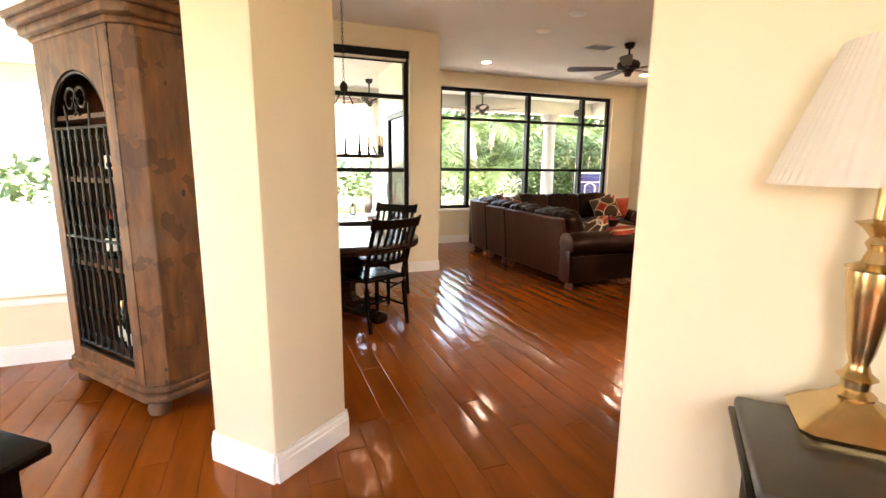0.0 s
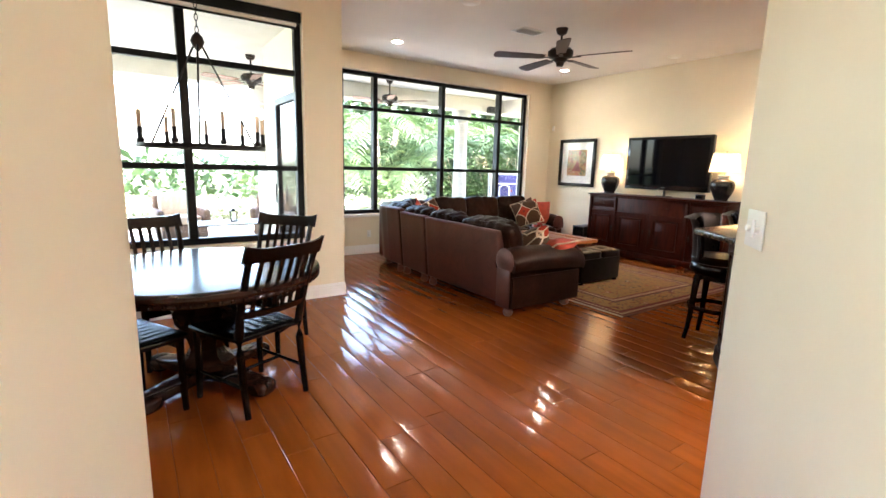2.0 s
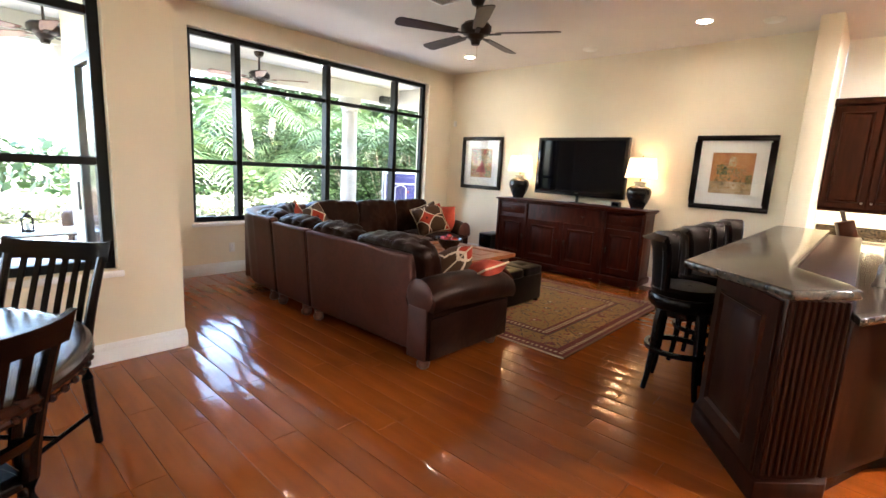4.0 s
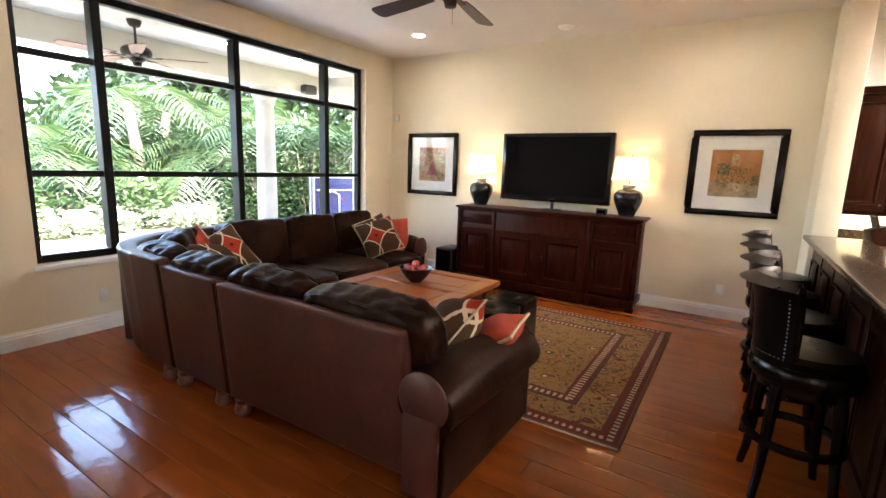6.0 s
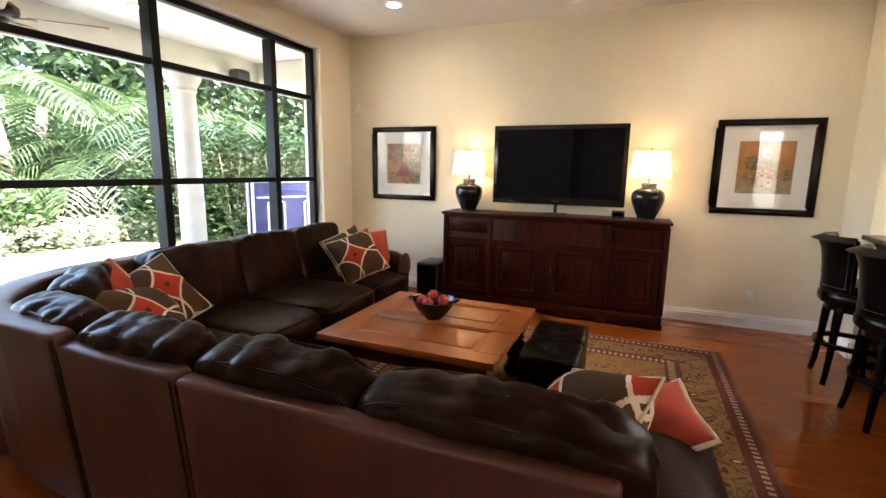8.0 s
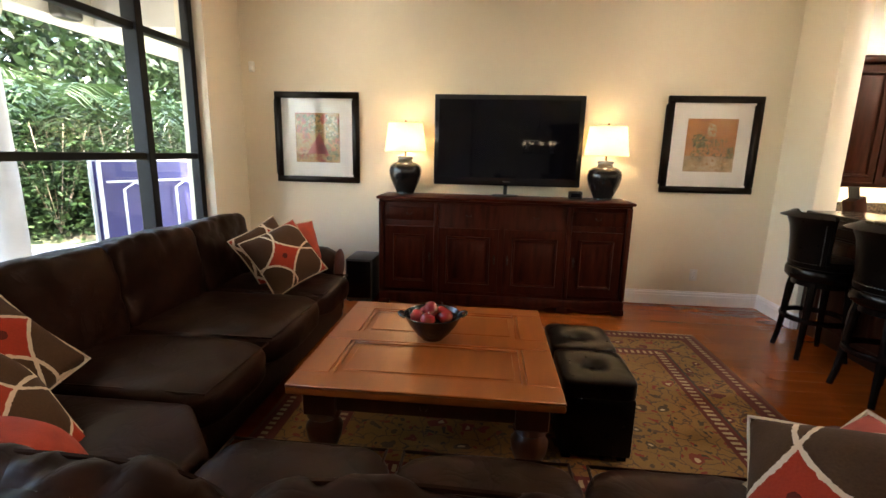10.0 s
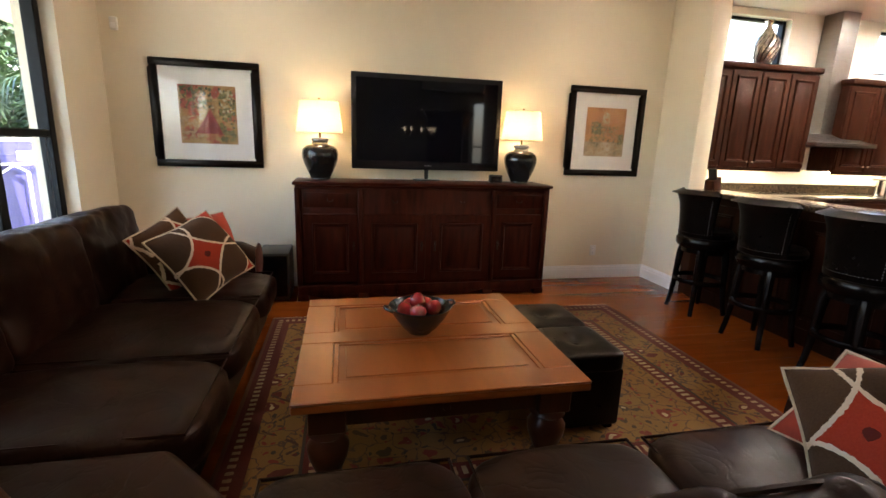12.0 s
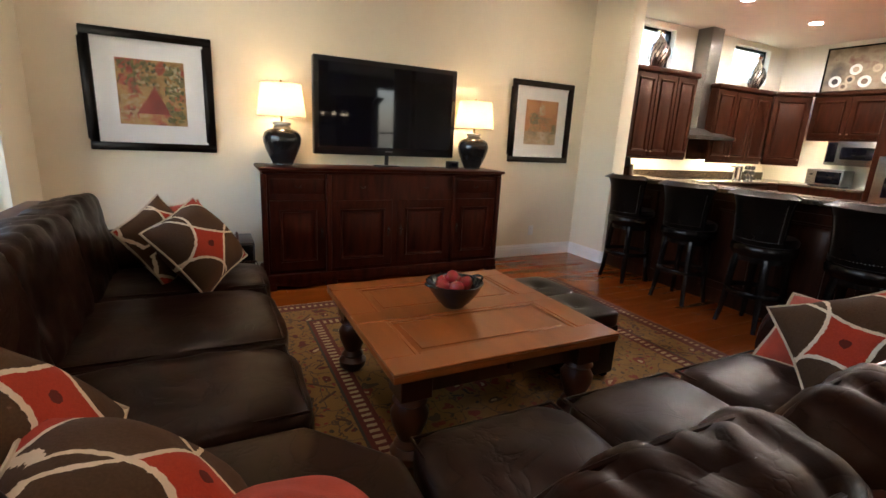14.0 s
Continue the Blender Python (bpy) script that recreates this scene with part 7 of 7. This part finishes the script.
def build_palm(m, height, trunk_r, fronds, length, label, name="palm_tree", stems=1, mat_=None, seed=0):
    rr = random.Random(100 + seed)
    p = thing(name, label, "palm", m, "garden palms")
    crown = bmesh.new()
    for s_ in range(stems):
        ox, oy = (0, 0) if stems == 1 else (rr.uniform(-0.45, 0.45), rr.uniform(-0.45, 0.45))
        hh = height * rr.uniform(0.8, 1.05)
        lean = (rr.uniform(-0.25, 0.25), rr.uniform(-0.25, 0.25))
        n = 8
        pts = [(ox + lean[0] * (k / n) ** 2, oy + lean[1] * (k / n) ** 2, hh * k / n) for k in range(n + 1)]
        part("trunk", tube(pts, [trunk_r * (1.25 if k == 0 else 1 - 0.3 * k / n) * (1.05 if k % 2 else 0.97) for k in range(n + 1)], 10), BARK, p)
        top = pts[-1]
        for k in range(fronds):
            a = 2 * math.pi * (k / fronds) + rr.uniform(-0.25, 0.25)
            L = length * rr.uniform(0.8, 1.15)
            frond(crown, top, a, L, L * rr.uniform(0.35, 1.0), L * rr.uniform(0.7, 1.25), L * 0.25, 22, 0.040, rr)
    part("crown", crown, mat_ or LEAF, p)
    return p


palms = [build_palm(pose(8.3, 17.4, -0.06), 3.1, 0.16, 12, 2.3, "leaning garden palm with arching green fronds", seed=1),
         build_palm(pose(9.8, 17.0, -0.06), 1.6, 0.04, 8, 2.0, "clumping areca palm with many thin stems", "areca_palm", 5, seed=2),
         build_palm(pose(12.0, 16.2, -0.06), 2.0, 0.045, 7, 2.2, "tall clumping palm with dark fronds", "areca_palm", 5, LEAFDARK, seed=3)]
for k, x, y, r in ((1, 8.6, 18.6, 60), (2, 11.2, 17.6, 130), (0, 12.4, 18.8, 200), (1, -2.8, 19.0, 20), (2, 13.8, 16.4, 80), (2, 14.2, 14.2, 170), (2, 12.6, 14.6, 250), (2, 10.8, 16.4, 300), (0, 9.8, 19.4, 250), (2, 15.6, 17.4, 10), (2, 12.6, 19.8, 140), (2, 10.2, 20.4, 20), (2, 13.8, 11.8, 60), (2, 13.4, 10.4, 200), (1, 7.0, 17.9, 100), (0, 15.0, 19.4, 30), (1, 16.8, 16.6, 70)):
    copy_thing(palms[k], pose(x, y, -0.06, 0, 0, r))


def build_shrub(m, label, leaves, r, h, size, mat_, seed):
    rr = random.Random(300 + seed)
    s = thing("shrub", label, "shrub", m, "garden shrubs")
    bm = bmesh.new()
    for k in range(leaves):
        a, q = rr.uniform(0, 2 * math.pi), rr.random() ** 0.5
        x, y = r * q * math.cos(a), r * q * math.sin(a)
        z = h * rr.random() * (1 - 0.55 * q * q) + 0.02
        d = Vector((math.cos(a) + rr.uniform(-0.6, 0.6), math.sin(a) + rr.uniform(-0.6, 0.6), rr.uniform(-0.3, 0.7))).normalized()
        w = d.cross(Vector((rr.uniform(-1, 1), rr.uniform(-1, 1), 1))).normalized()
        L = size * rr.uniform(0.6, 1.3)
        c = Vector((x, y, z))
        bm.faces.new([bm.verts.new(v) for v in (c, c + d * L * 0.45 + w * L * 0.24, c + d * L, c + d * L * 0.45 - w * L * 0.24)])
    part("foliage", bm, mat_, s)
    st = bmesh.new()
    for k in range(9):
        a = 2 * math.pi * k / 9
        tube([(0, 0, 0), (0.35 * r * math.cos(a), 0.35 * r * math.sin(a), h * 0.4), (0.6 * r * math.cos(a), 0.6 * r * math.sin(a), h * 0.7)], 0.008, 4, bm=st)
    part("stems", st, BARK, s)
    return s


sh = [build_shrub(pose(4.3, 15.5, -0.06), "low pale variegated shrub along the patio", 800, 0.55, 0.55, 0.14, LEAFPALE, 1),
      build_shrub(pose(7.4, 16.2, -0.06), "broad leaved green shrub in the garden bed", 700, 0.7, 1.1, 0.22, LEAF, 2),
      build_shrub(pose(9.2, 17.6, -0.06), "dense dark green shrub in the garden bed", 3400, 1.0, 2.6, 0.13, LEAFDARK, 3)]
for i in range(17):
    copy_thing(sh[0], pose(-3.6 + i * 0.85, 15.45 + rt.uniform(-0.15, 0.3), -0.06, 0, 0, rt.uniform(0, 360)))
for i in range(10):
    copy_thing(sh[1], pose(4.0 + i * 1.15, 16.4 + rt.uniform(-0.3, 0.4), -0.06, 0, 0, rt.uniform(0, 360)))
for i in range(15):
    copy_thing(sh[2], pose(7.6 + i * 0.85, 18.8 + rt.uniform(-0.6, 0.8), -0.06, 0, 0, rt.uniform(0, 360)))
for x, y in ((10.5, 13.7), (11.4, 13.3), (12.3, 12.7), (9.9, 14.6), (11.7, 14.6), (10.7, 15.2), (14.0, 12.6), (14.4, 14.6), (13.2, 15.6), (14.6, 10.4), (12.2, 15.4), (11.2, 16.6), (13.9, 9.4)):
    copy_thing(sh[2], pose(x, y, -0.06, 0, 0, rt.uniform(0, 360)))

# far trees close the view
woods = bmesh.new()
for k in range(40000):
    x, y = rt.uniform(9, 38), rt.uniform(22, 28)
    z = (3 + 5.5 * min(1, (x - 9) / 4)) * rt.random() ** 0.8
    if k % 12 == 0:
        x, z = rt.uniform(-24, 10), 1.6 * rt.random()
    d = Vector((rt.uniform(-1, 1), rt.uniform(-1, 1), rt.uniform(-1, 0.6))).normalized()
    w = d.cross(Vector((rt.uniform(-1, 1), rt.uniform(-1, 1), rt.uniform(-1, 1)))).normalized()
    c, L = Vector((x, y, z)), rt.uniform(0.3, 0.65)
    woods.faces.new([woods.verts.new(v_) for v_ in (c, c + d * L * 0.5 + w * L * 0.2, c + d * L, c + d * L * 0.5 - w * L * 0.2)])
solid("far_trees", woods, LEAFDARK, "dense green trees behind the garden", "trees", kind="stuff")


# ---- floor planks ----
def plank_mesh(w, L, ease=1.0):
    """One hand-scraped plank: eased edges and a slightly crowned face."""
    g, h = 0.0006, 0.0022 * ease
    bm = bmesh.new()
    lo = [bm.verts.new((x, y, 0.0028)) for x, y in ((g, g), (w - g, g), (w - g, L - g), (g, L - g))]
    rows = [[bm.verts.new((g + h + (w - 2 * g - 2 * h) * u, y, h + 0.0026 + 0.0016 * ease * u * (1 - u) * 4)) for u in (0, 0.12, 0.38, 0.62, 0.88, 1)] for y in (g + h, L - g - h)]
    n = len(rows[0])
    for i in range(n - 1):
        bm.faces.new((rows[0][i], rows[0][i + 1], rows[1][i + 1], rows[1][i]))
    bm.faces.new([lo[0], lo[1]] + rows[0][::-1])
    bm.faces.new([lo[2], lo[3]] + rows[1])
    bm.faces.new((lo[1], lo[2], rows[1][-1], rows[0][-1]))
    bm.faces.new((lo[3], lo[0], rows[0][0], rows[1][0]))
    return bm


rng = random.Random(5)
LENGTHS = (0.75, 0.95, 1.2, 1.5, 1.8)
PW = 0.152
PLANKS = {L: mesh_of("plank", plank_mesh(PW, L), FLOORWOOD) for L in LENGTHS}
rest = bmesh.new()
near = 0
for col in range(79):
    x = -3.2 + col * PW
    y = -2.2
    end = 3.6 if x > 7.98 else 8.925 if x > 2.60 else 6.82 if x > -0.95 else 5.02
    first = rng.uniform(0.3, 1.5)
    while y < end - 0.08:
        L = rng.choice(LENGTHS) if y > -2.2 else first
        whole = L in PLANKS and y + L <= end
        L = min(L, end - y)
        tilt = rng.uniform(-0.005, 0.005)
        lift = -0.006 + max(0, tilt) * PW
        if whole and near < 300 and 0.6 < x < 4.6 and 2.4 < y < 7.6:
            ob = new("plank", PLANKS[L])
            ob.location, ob.parent = (x, y, lift), FLOOR
            ob.rotation_euler = (rng.uniform(0, 0.0008), tilt, 0)
            near += 1
        else:
            join(rest, plank_mesh(PW, L, 0.45 if x > 5.6 else 1.0), Matrix.Translation((x, y, lift)) @ Matrix.Rotation(tilt, 4, "Y"))
        y += L
far = new("plank_field", mesh_of("plank_field", rest, FLOORREST))
far.parent = FLOOR
far["kind"] = "stuff"
